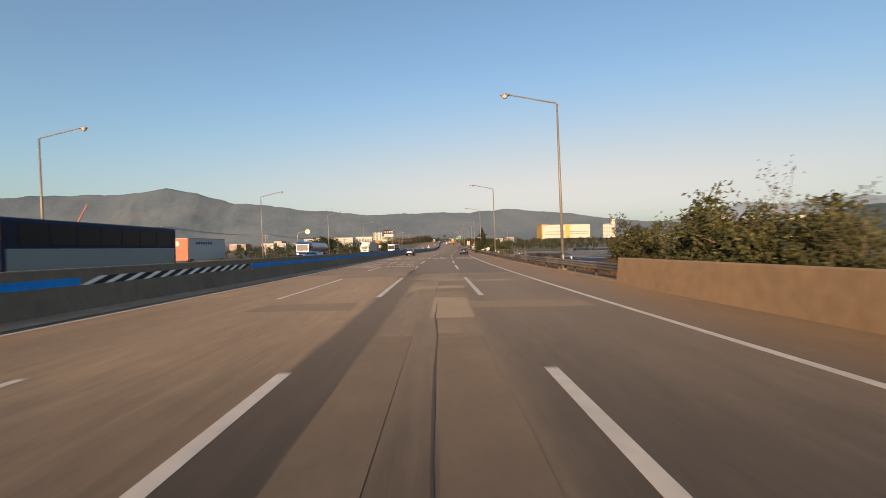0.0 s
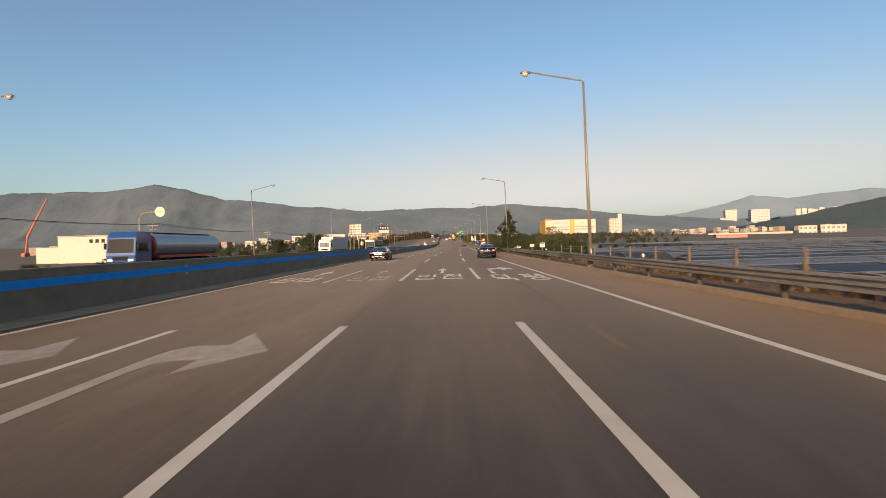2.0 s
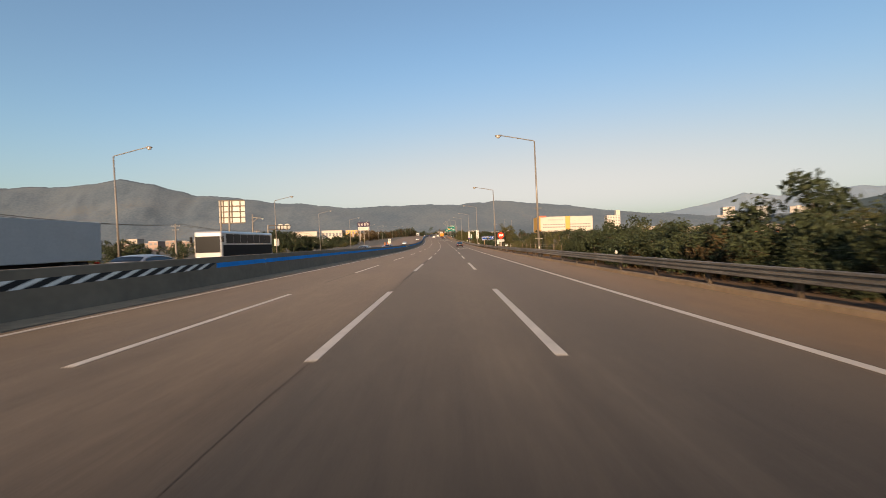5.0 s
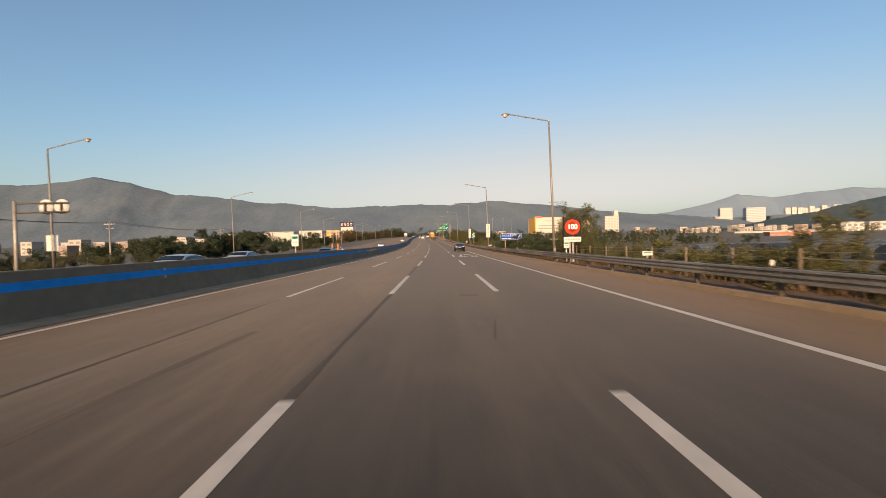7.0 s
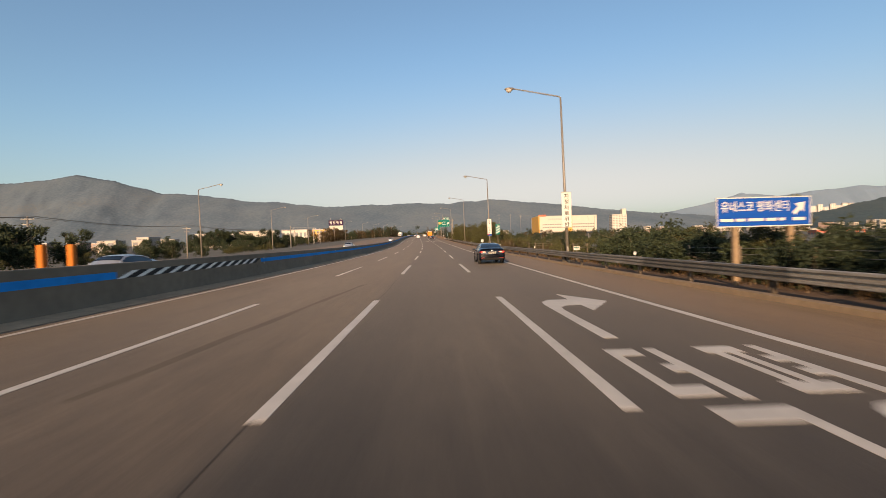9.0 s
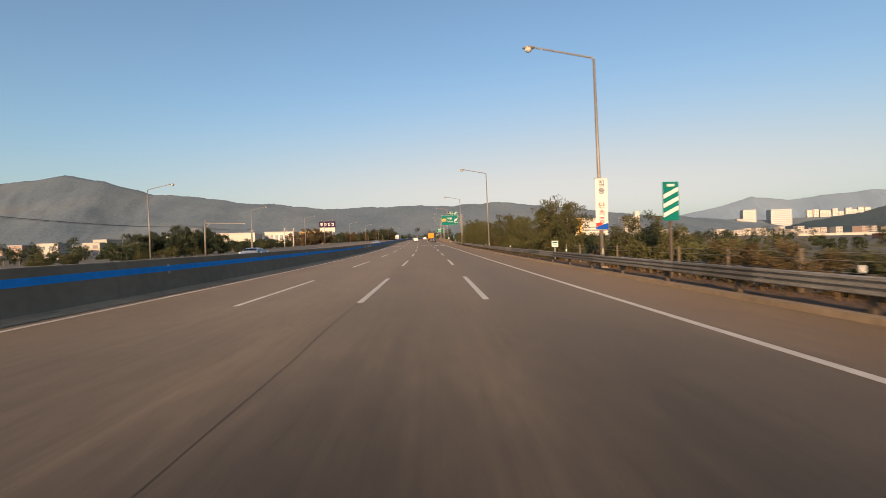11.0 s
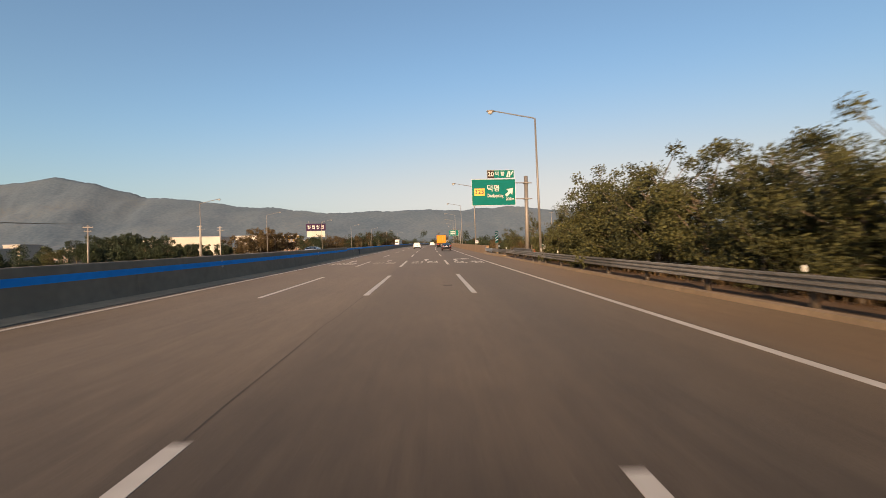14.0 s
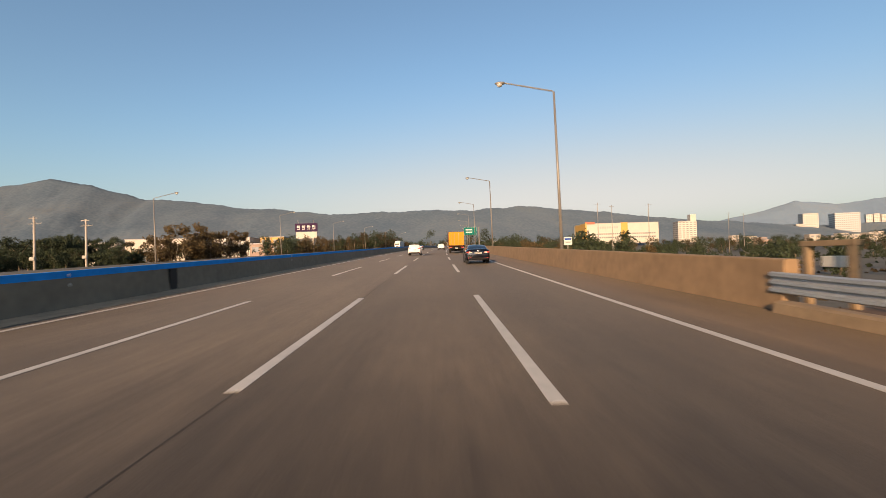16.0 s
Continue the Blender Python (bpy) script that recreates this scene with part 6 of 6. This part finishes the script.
def top(ob):
    return max(v.co.z for v in next(c for c in ob.children if c.name.startswith("crown")).data.vertices)


EVEN = {}
for kind in (CREEPER, TREES, DARKS):
    mean = sum(top(k) for k in kind) / len(kind)
    EVEN.update({k: mean / top(k) for k in kind})


def plant(kinds, s, u, size=1.0, stretch=None, loose=0.15):
    k = kinds[_rnd.randrange(len(kinds))]
    p = pt(s, u)
    m = Matrix.Translation((p.x, p.y, ground_at(s, u) - 0.05)) @ Matrix.Rotation(_rnd.uniform(0, 6.28), 4, "Z")
    f = size * _rnd.uniform(1 - loose, 1 + loose) * EVEN.get(k, 1.0)
    if k not in _used:
        _used.add(k)
        ob = k
        ob.matrix_world = m
    else:
        ob = copy_thing(k, m)
    ob.scale = (f, f, f * (stretch or _rnd.uniform(0.9, 1.15)))
    return ob


def hedge(kinds, tops, u0, u1, step):
    """A closed row of plants whose size follows tops: (s, size) along it."""
    s = tops[0][0]
    while s <= tops[-1][0]:
        size = float(np.interp(s, [a for a, _ in tops], [b for _, b in tops]))
        plant(kinds, s + _rnd.uniform(-0.3, 0.3) * step, _rnd.uniform(u0, u1), size, 1.0, 0.08)
        s += step


def row(kinds, s0, s1, u0, u1, step, size):
    s = s0
    while s < s1:
        plant(kinds, s + _rnd.uniform(-0.4, 0.4) * step, _rnd.uniform(u0, u1), size)
        s += step * _rnd.uniform(0.8, 1.2)


# right verge
_rnd.seed(5)
for s, u, z in ((15.0, 12.6, 1.1), (16.4, 11.6, 1.15), (18.0, 11.8, 1.4), (18.8, 13.4, 1.6), (19.6, 11.2, 1.65), (20.8, 12.4, 2.05), (22.4, 11.3, 1.8), (23.4, 12.2, 1.65)):
    plant(BUSHES, s, u, z)
for s, u, z in ((34.0, 13.5, 1.6), (35.8, 14.0, 1.7)):
    plant(BUSHES, s, u, z)
for s, u, z in ((33.9, 13.7, 1.0), (35.4, 13.9, 0.94)):
    plant(TREES, s, u, z, 0.95, 0.05)
for s, z in ((18.3, 0.92), (16.6, 0.8), (15.6, 0.72)):
    plant(SAPLING, s, 11.5, z)
row(RUSTY, 34, 60, 10.7, 12.4, 2.4, 0.62)
row(RUSTY, 60, 98, 11.0, 13.0, 3.6, 0.5)
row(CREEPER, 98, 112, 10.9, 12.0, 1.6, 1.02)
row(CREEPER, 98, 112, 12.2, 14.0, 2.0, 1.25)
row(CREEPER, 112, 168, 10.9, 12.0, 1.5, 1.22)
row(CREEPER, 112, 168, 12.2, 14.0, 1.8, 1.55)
row(RUSTY, 104, 160, 10.6, 11.4, 4.5, 0.9)
for s in (99, 101.5, 104, 122, 142, 156):
    plant(TREES, s, 12.2, 0.62)
plant(TREES, 104.4, 11.3, 0.7)
plant(TREES, 105.6, 11.7, 0.62)
row(RUSTY, 166, 200, 11.2, 13.5, 3.2, 0.75)
row(BUSHES, 170, 200, 11.8, 14.0, 5.0, 0.85)
for s, z in ((172, 0.6), (177, 0.6), (183.5, 0.58), (188, 0.72)):
    plant(TREES, s, 11.6, z)
row(BUSHES, 186, 214, 11.0, 13.5, 1.9, 0.72)
plant(TREES, 195, 11.8, 0.62)
row(BUSHES, 203, 236, 11.2, 13.0, 2.8, 0.95)
for s, u, z in ((219.8, 11.4, 0.88), (221.8, 12.2, 0.88), (223.6, 12.4, 0.7), (218.5, 11.6, 0.7)):
    plant(TREES, s, u, z)
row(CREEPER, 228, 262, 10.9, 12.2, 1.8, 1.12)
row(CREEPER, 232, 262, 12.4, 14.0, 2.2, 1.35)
row(TREES, 250, 262, 12.0, 13.5, 4.0, 0.6)
row(BUSHES, 266, 318, 11.0, 13.0, 2.4, 1.0)
row(RUSTY, 270, 318, 10.8, 12.0, 4.4, 0.9)
_rnd.seed(6)
hedge(TREES, [(306.5, 0.62), (309, 0.76), (312, 0.62)], 11.4, 12.2, 1.9)
hedge(TREES, [(321.5, 0.95), (325, 1.15), (328.0, 0.75)], 11.0, 11.8, 1.8)
hedge(TREES, [(331, 0.62), (337, 0.8), (341, 0.98), (346, 1.0), (349, 0.8)], 10.9, 11.9, 1.8)
hedge(TREES, [(358, 0.72), (361, 0.92), (369, 0.94), (373, 0.95), (378, 1.08), (386, 1.06), (391, 1.16), (394.5, 1.0), (399, 0.92), (403, 0.66)], 10.8, 11.9, 1.7)
row(BUSHES, 320, 350, 10.8, 11.8, 2.2, 1.0)
row(RUSTY, 349, 358, 10.8, 11.8, 1.6, 0.85)
row(BUSHES, 357, 400, 10.8, 11.8, 2.2, 1.0)
row(BUSHES, 357, 400, 12.4, 14.2, 2.0, 1.6)
row(RUSTY, 322, 398, 10.8, 11.5, 6.0, 0.9)
row(BUSHES, 388, 404, 10.7, 11.6, 1.6, 1.3)
row(BUSHES, 400, 420, 10.9, 13.0, 2.0, 0.95)
for s, z in ((405.5, 0.6), (407.5, 0.58)):
    plant(TREES, s, 11.3, z)
plant(TREES, 410.0, 10.9, 0.52, 1.7, 0.04)
plant(TREES, 417, 10.2, 0.62)
row(RUSTY, 412, 424, 9.6, 11.5, 2.5, 0.75)
vine = conifer("tall ragged tree overgrown with creeper at a lamp pole", 3, 7.0, 2.5)
_p = at(128.6, 9.75, -0.1)
vine.matrix_world = _p

# beyond the far carriageway
_rnd.seed(7)
s = 18.0
while s < 500:
    edge = -34.0 - 0.027 * min(s, 420.0)
    if not (60 < s < 78 or 176 < s < 190):
        plant(DARKS, s, edge - (_rnd.uniform(3.0, 8.0) if s < 425 else _rnd.uniform(18.0, 26.0)), _rnd.uniform(0.75, 1.05) * (0.32 if s < 150 else 0.5 if 200 < s < 252 or 318 < s < 360 else 0.3 if 396 < s < 425 else 0.45 if s > 425 else 0.85))
    if _rnd.random() < 0.55 and s < 425:
        plant(BUSHES, s + 2, edge - _rnd.uniform(1.0, 3.0), 0.6 if s < 130 else 1.0)
    s += _rnd.uniform(4.5, 8.5)
row(DARKS, 256, 300, -54, -46, 4.0, 1.05)
row(DARKS, 376, 398, -58, -50, 2.6, 1.05)
row(DARKS, 466, 512, -74, -62, 2.6, 0.75)
row(DARKS, 585, 632, -178, -155, 3.4, 2.5)
for s, u, z in ((519, -57, 1.0), (524, -54, 1.1), (529, -58, 1.0), (534, -53, 0.95), (514, -60, 0.8), (540, -55, 0.9)):
    plant(AUTUMN, s, u, z * 1.3)


# far groves: one joined mesh of trunks and leaf clumps
def grove(name, label, spots, material, seed, leaf=0.62):
    rnd = random.Random(seed)
    clumps, trunks = [], bmesh.new()
    for x, y, z, h in spots:
        box(trunks, (x, y, z + h * 0.2), (0.3, 0.3, h * 0.5))
        for _ in range(12):
            a, f = rnd.uniform(0, 6.28), rnd.uniform(0.15, 0.95)
            d = h * 0.36 * math.sin(math.pi * min(0.95, f * 0.85 + 0.1)) * rnd.uniform(0.2, 1.0)
            clumps.append((x + math.cos(a) * d, y + math.sin(a) * d, z + h * f, h * rnd.uniform(0.16, 0.28)))
    me = leaf_cloud(rnd, clumps, 30, leaf)
    me.materials.append(material)
    ob = tagged(new(name, me), label, "trees", kind="stuff")
    part("trunks", trunks, BARK, ob, kind="stuff")


def spots(n, s0, s1, u0, u1, lo, hi):
    r = []
    for _ in range(n):
        s, u = _rnd.uniform(s0, s1), _rnd.uniform(u0, u1)
        p = pt(s, u)
        r.append((p.x, p.y, ground_at(s, u) - 0.3, _rnd.uniform(lo, hi)))
    return r


grove("far_grove", "dark grove beyond the far carriageway", spots(60, 430, 545, -100, -64, 2.5, 4.5) + spots(90, 300, 640, -200, -105, 6, 9), LEAF_DARK, 61)
grove("far_grove", "yellowing trees along the far road", spots(14, 516, 545, -74, -56, 6, 8.5) + spots(40, 575, 820, -62, -48, 5, 8) + spots(30, 480, 800, 20, 36, 4, 6.5), LEAF_RUST, 62)
grove("far_grove", "green trees along the far road", spots(60, 560, 850, -75, -50, 5, 9) + spots(70, 470, 850, 17, 44, 4, 7) + spots(120, 430, 640, 50, 200, 3.5, 6.5), LEAF_DARK, 63)
grove("far_grove", "belt of trees below the hills", spots(330, 660, 900, -280, 330, 6, 11) + spots(130, 640, 880, -60, -32, 6, 11) + spots(130, 560, 880, 14, 60, 5, 9), LEAF_DARK, 64)
grove("far_grove", "autumn trees below the hills", spots(110, 640, 900, -220, 260, 6, 10) + spots(70, 640, 880, -70, -36, 6, 10) + spots(60, 600, 880, 16, 70, 5, 9), LEAF_RUST, 65)

grove("reeds", "brown reeds and low shrubs on the flat ground beyond the bridge", spots(620, 428, 660, 12, 80, 0.35, 0.9) + spots(260, 168, 300, 14, 34, 0.6, 1.5), LEAF_RUST, 66, 0.2)
grove("shrubs", "dark low shrubs on the flat ground beyond the bridge", spots(420, 432, 680, 14, 150, 0.5, 1.3) + spots(150, 168, 300, 13, 30, 0.6, 1.6) + spots(80, 490, 620, 26, 70, 2.6, 4.6), LEAF_DARK, 67, 0.26)

# dry grass along the verge
_g = random.Random(8)
verts, faces = [], []
for _ in range(16000):
    s = _g.uniform(24, 424)
    u = 9.9 + abs(_g.gauss(0, 0.9))
    p = pt(s, u)
    base_z = ground_at(s, u)
    a = _g.uniform(0, 6.28)
    h = _g.uniform(0.08, 0.42) * (1.5 if u > 10.2 else 0.7)
    w = _g.uniform(0.01, 0.035)
    i = len(verts)
    lean = Vector((_g.gauss(0, 0.3), _g.gauss(0, 0.3), 1)) * h
    q = Vector((p.x, p.y, base_z - 0.02))
    verts += [q + Vector((math.cos(a) * w, math.sin(a) * w, 0)), q - Vector((math.cos(a) * w, math.sin(a) * w, 0)), q + lean]
    faces.append((i, i + 1, i + 2))
me = bpy.data.meshes.new("verge_grass")
me.from_pydata(verts, [], faces)
me.materials.append(DRY)
tagged(new("verge_grass", me), "dry brown grass along the guard rail", "grass", kind="stuff")


# ---- buildings ----
def building(name, label, x, y, w, d, z0, h, material, floors, bays, turn=0.0, roof_edge=True, group="", sides=True):
    """A block with storeys of windows let into its front and sides. x, y: the middle of its front."""
    m = Matrix.Translation((x, y, z0)) @ Matrix.Rotation(radians(turn), 4, "Z")
    ob = thing(name, label, "building", m, group)
    part("wall", box(bmesh.new(), (0, d / 2, h / 2 - 2), (w, d, h + 4)), material, ob)
    if roof_edge:
        part("roof", box(bmesh.new(), (0, d / 2, h + 0.25), (w + 0.5, d + 0.5, 0.5)), ROOF, ob, "flat grey roof edge")
    if floors:
        fh, bw = h / floors, w / bays
        wm = done(box(bmesh.new(), (0, 0, 0), (bw * 0.6, 0.12, fh * 0.46)), "window", WINDOW)
        for i in range(floors):
            for k in range(bays):
                q = part("window", wm, WINDOW, ob)
                q.matrix_local = T(-w / 2 + bw * (k + 0.5), -0.02, fh * (i + 0.5))
        if sides:
            sm = done(box(bmesh.new(), (0, 0, 0), (0.12, bw * 0.6, fh * 0.46)), "window", WINDOW)
            n = max(1, int(d / bw))
            for i in range(floors):
                for k in range(n):
                    q = part("window", sm, WINDOW, ob)
                    q.matrix_local = T((-w / 2 - 0.02) if x > 0 else (w / 2 + 0.02), d / n * (k + 0.5), fh * (i + 0.5))
    return ob


def sheds():
    """White warehouse with a red bay on the low ground beyond the far carriageway."""
    z0 = land_height(-160, 280)
    ob = thing("warehouse", "long white warehouse with a red bay and lettering", "building", Matrix.Translation((-143, 276, z0)) @ Matrix.Rotation(radians(-4), 4, "Z"))
    part("wall", box(bmesh.new(), (-23.5, 20, 5.3), (25, 40, 14.6)), FACADE_WHITE, ob)
    red = part("red_bay", box(bmesh.new(), (-5.5, 19.6, 5.4), (11, 40.6, 14.8)), FACADE_RED, ob, "brick-red bay")
    part("side_wall", box(bmesh.new(), (0.06, 20, 5.4), (0.3, 40, 14.5)), CARGO_WHITE, ob)
    bm = bmesh.new()
    bmesh.ops.create_circle(bm, cap_ends=True, segments=24, radius=1.5, matrix=T(-6.5, -0.75, 9.8) @ Matrix.Rotation(radians(90), 4, "X"))
    part("emblem", bm, SIGN_WHITE, red, "round pale emblem")
    for k in range(3):
        part("letter", box(bmesh.new(), (-19.5 + 3.0 * k, -0.02, 10.4), (1.7, 0.1, 1.7)), SIGN_BROWN, ob)
    for k in range(7):
        part("letter", box(bmesh.new(), (0.24, 8 + 2.6 * k, 10.2), (0.08, 1.6, 1.5)), SIGN_BLUE, ob)
    part("roof", box(bmesh.new(), (-18, 20, 12.96), (36.4, 40.8, 0.36)), ROOF, ob)
    part("annex", box(bmesh.new(), (-44, 16, 3.0), (14, 24, 9.6)), FACADE_WHITE, ob, "lower white annex")


sheds()
building("factory", "long low pale factory hall", -131, 664, 30, 26, 9.2, 8.5, FACADE_WHITE, 0, 1, 6)
building("factory", "long low pale factory hall", -168, 662, 32, 30, 8.4, 8.0, FACADE_WHITE, 2, 10, 6, sides=False)
building("factory", "pale factory hall with a stepped roof", -104, 690, 24, 30, 10.0, 9.0, FACADE_WHITE, 1, 6, 3)
building("factory", "yellowish factory building beside the billboard", -82, 700, 14, 18, 9.6, 9.6, FACADE_YELLOW, 2, 4, 3)


def billboard():
    ob = thing("billboard", "dark purple billboard with white writing above a pale panel", "billboard", Matrix.Translation((-73, 742, 8.0)) @ Matrix.Rotation(radians(-3), 4, "Z"))
    p = board("panel", ob, -7.4, 8.4, 17.0, 22.6, SIGN_PURPLE, 0, 0.6, "dark purple panel")
    for k in range(4):
        x = -4.9 + 3.6 * k
        part("letter_block", box(bmesh.new(), (x - 0.5, -0.04, 20.4), (1.3, 0.1, 1.5)), SIGN_WHITE, p)
        part("letter_block", box(bmesh.new(), (x + 0.8, -0.04, 20.1), (0.45, 0.1, 2.2)), SIGN_WHITE, p)
        part("letter_block", box(bmesh.new(), (x - 0.1, -0.04, 18.6), (2.0, 0.1, 0.5)), SIGN_WHITE, p)
    board("lower_panel", ob, -6.8, 7.8, 12.0, 16.6, FACADE_WHITE, 0.2, 0.6, "pale lower panel")
    for x in (-4, 5):
        part("leg", box(bmesh.new(), (x, 1.0, 6.0), (1.0, 1.0, 22.0)), STEEL, ob)
    for x in (-5, 6):
        part("flood_lamp", tube(bmesh.new(), (x, 0.2, 23.0), (x, -1.0, 24.6), 0.25, n=8), STEEL, ob)


billboard()

_b = random.Random(21)
# logistics centre on the rise and the towers of the town
hub = building("logistics_centre", "large pale logistics centre with yellow bays", 339, 1195, 124, 70, 24, 30, FACADE_WHITE, 0, 1, -2, sides=False)
for k in range(30):
    part("window", box(bmesh.new(), (-52 + 3.7 * k, -0.05, 6.0), (2.6, 0.3, 2.6)), WINDOW, hub)
    part("window", box(bmesh.new(), (-52 + 3.7 * k, -0.05, 12.0), (2.6, 0.3, 2.2)), WINDOW, hub)
for k in range(9):
    part("letter", box(bmesh.new(), (-40 + 4.0 * k, -0.05, 23.0), (2.8, 0.3, 3.4)), ROOF, hub)
part("yellow_bay", box(bmesh.new(), (4, 30, 13), (11, 62, 36)), FACADE_YELLOW, hub, "yellow stair bay")
part("yellow_bay", box(bmesh.new(), (-61, 30, 13), (2.4, 62, 36)), FACADE_YELLOW, hub, "narrow yellow corner")
part("red_panel", box(bmesh.new(), (-54, -0.4, 31), (16, 0.8, 4)), FACADE_RED, hub, "red roof panel")
t1 = building("tower_block", "slim pale tower block", 452, 1195, 30, 24, 22, 32, FACADE_WHITE, 9, 5, -8)
part("stair_tower", box(bmesh.new(), (11, 10, 20), (9, 12, 48)), FACADE_WHITE, t1)
building("tower_block", "tall pale office tower", 1005, 1600, 34, 30, 20, 72, FACADE_WHITE, 14, 6, -20, group="office towers")
building("tower_block", "low pale annex of the office tower", 978, 1600, 20, 26, 20, 45, FACADE, 8, 4, -20)
building("glass_tower", "wide blue-grey glass office block", 1108, 1605, 54, 40, 26, 66, GLASS_TOWER, 12, 12, -22)
terrace = solid("apartment_terrace", box(bmesh.new(), (0, 60, -40), (330, 200, 120), bevel=10), WOODS_HAZED, "wooded terrace below the apartments", "hill", kind="structure", m=Matrix.Translation((1660, 1990, 66)) @ Matrix.Rotation(radians(-26), 4, "Z"))
for i in range(10):
    f = (i - 4.5) * 20 + _b.uniform(-2, 2)
    c_, s_ = math.cos(radians(-26)), math.sin(radians(-26))
    building("apartment_block", "pale apartment block on the hillside", 1660 + f * c_, 1990 + f * s_, 18.5 + _b.uniform(-1.5, 1), 14, 84, 22 + _b.uniform(0, 14), FACADE_WHITE, 6, 3, -26, group="apartment blocks on the hill", sides=False)
building("low_hall", "white low hall with wide windows", 540, 712, 21, 16, 1.2, 13.5, FACADE_WHITE, 2, 4, -38)
building("low_hall", "white low hall with wide windows", 562, 694, 27, 16, 1.2, 13.5, FACADE_WHITE, 2, 5, -38)
building("factory", "long low buff shed across the fields", 470, 735, 105, 24, 0.0, 7.0, FACADE, 0, 1, -30)
building("factory", "red-roofed low building in the fields", 330, 560, 30, 16, -2.5, 6.5, FACADE_RED, 1, 6, -22)


def town(n, x0, x1, y0, y1, lo, hi, mat_, label, group):
    for _ in range(n):
        x, y = _b.uniform(x0, x1), _b.uniform(y0, y1)
        w, d, h = _b.uniform(8, 15), _b.uniform(8, 13), _b.uniform(lo, hi)
        building("town_house", label, x, y, w, d, land_height(x, y), h, mat_, max(1, int(h / 3.4)), max(2, int(w / 4.5)), _b.uniform(-16, 16), group=group, sides=False)


town(18, -420, -215, 520, 780, 5, 10, FACADE_ROSE, "rose-brick town houses with rows of windows", "town houses")
town(12, -330, -120, 560, 800, 6, 12, FACADE, "pale town houses with rows of windows", "pale town houses")
town(12, 360, 720, 800, 1060, 5, 10, FACADE, "pale town houses at the foot of the hills", "houses across the fields")
town(6, 420, 820, 840, 1080, 5, 9, FACADE_ROSE, "rose-brick houses at the foot of the hills", "houses across the fields")
town(18, 430, 820, 900, 1130, 6, 12, FACADE, "pale town houses below the wooded hill", "pale houses below the hill")
town(14, -90, 230, 860, 1010, 6, 12, FACADE, "pale buildings where the road enters the hills", "far roadside buildings")
building("roadside_shop", "low brown shop beyond the far carriageway", -62, 640, 20, 10, 8.0, 5.0, FACADE_ROSE, 1, 4, 5)


def crane():
    ob = thing("crawler_crane", "far red crane with a leaning boom", "crane", Matrix.Translation((-393, 508, land_height(-393, 508))))
    part("cabin", box(bmesh.new(), (0, 0, 1.6), (3.2, 6.0, 3.2), bevel=0.2), HAZY_RED, ob)
    part("boom", tube(bmesh.new(), (0, 0, 2.5), (1.6, 1.0, 20.0), 0.8, 0.75, 6), HAZY_RED, ob, "red lower boom")
    part("jib", tube(bmesh.new(), (1.6, 1.0, 19.5), (15.5, 8.0, 56.0), 1.0, 0.6, 6), HAZY_RED, ob, "red leaning jib")
    part("stay", tube(bmesh.new(), (-3.0, 0, 14.0), (15.0, 8.0, 55.0), 0.12, n=4), WIRE, ob)


crane()


# ---- greenhouses ----
def greenhouse(length, material, label):
    ob = thing("greenhouse", label, "greenhouse", group="greenhouses in the fields")
    bm = bmesh.new()
    prof = [(3.1 * math.cos(a), max(0.0, 1.1 + 1.9 * math.sin(a))) for a in np.linspace(-0.45, math.pi + 0.45, 13)]
    rows = []
    for x in np.linspace(0, length, 9):
        rows.append([bm.verts.new((x, py, pz)) for py, pz in prof])
    for a, b in zip(rows, rows[1:]):
        for i in range(len(prof) - 1):
            bm.faces.new((a[i], a[i + 1], b[i + 1], b[i]))
    bm.faces.new(rows[0])
    bm.faces.new(rows[-1][::-1])
    part("cover", bm, material, ob)
    bm = bmesh.new()
    for x in np.linspace(0, length, 13):
        prev = None
        for py, pz in prof:
            p = Vector((x, py * 1.012, pz * 1.01 + 0.02))
            if prev:
                tube(bm, prev, p, 0.04, n=4)
            prev = p
    part("hoop_frame", bm, STEEL, ob, kind="stuff")
    part("ridge_vent", box(bmesh.new(), (length / 2, 0, 3.03), (length, 0.5, 0.08)), FILM, ob)
    part("door", box(bmesh.new(), (-0.05, 0, 1.0), (0.06, 1.4, 2.0)), UNDER, ob)
    return ob


G_LIGHT = greenhouse(72, FILM, "long pale film greenhouse")
G_DARK = greenhouse(72, FILM_DARK, "long greenhouse under a navy shade cover")
placed = set()
for i in range(34):
    s = 44 + i * 8.2
    k = G_DARK if (i % 3 != 0 or 14 < i < 26) else G_LIGHT
    u = 24 + 6 * math.sin(i * 0.9) + (58 if i > 15 else 0)
    p = pt(s, u)
    m = Matrix.Translation((p.x, p.y, land_height(p.x, p.y) - 0.1)) @ Matrix.Rotation(radians(3), 4, "Z")
    for extra in (0, 80):
        mm = m @ T(extra, 0, 0)
        if k not in placed:
            placed.add(k)
            k.matrix_world = mm
        else:
            copy_thing(k, mm)
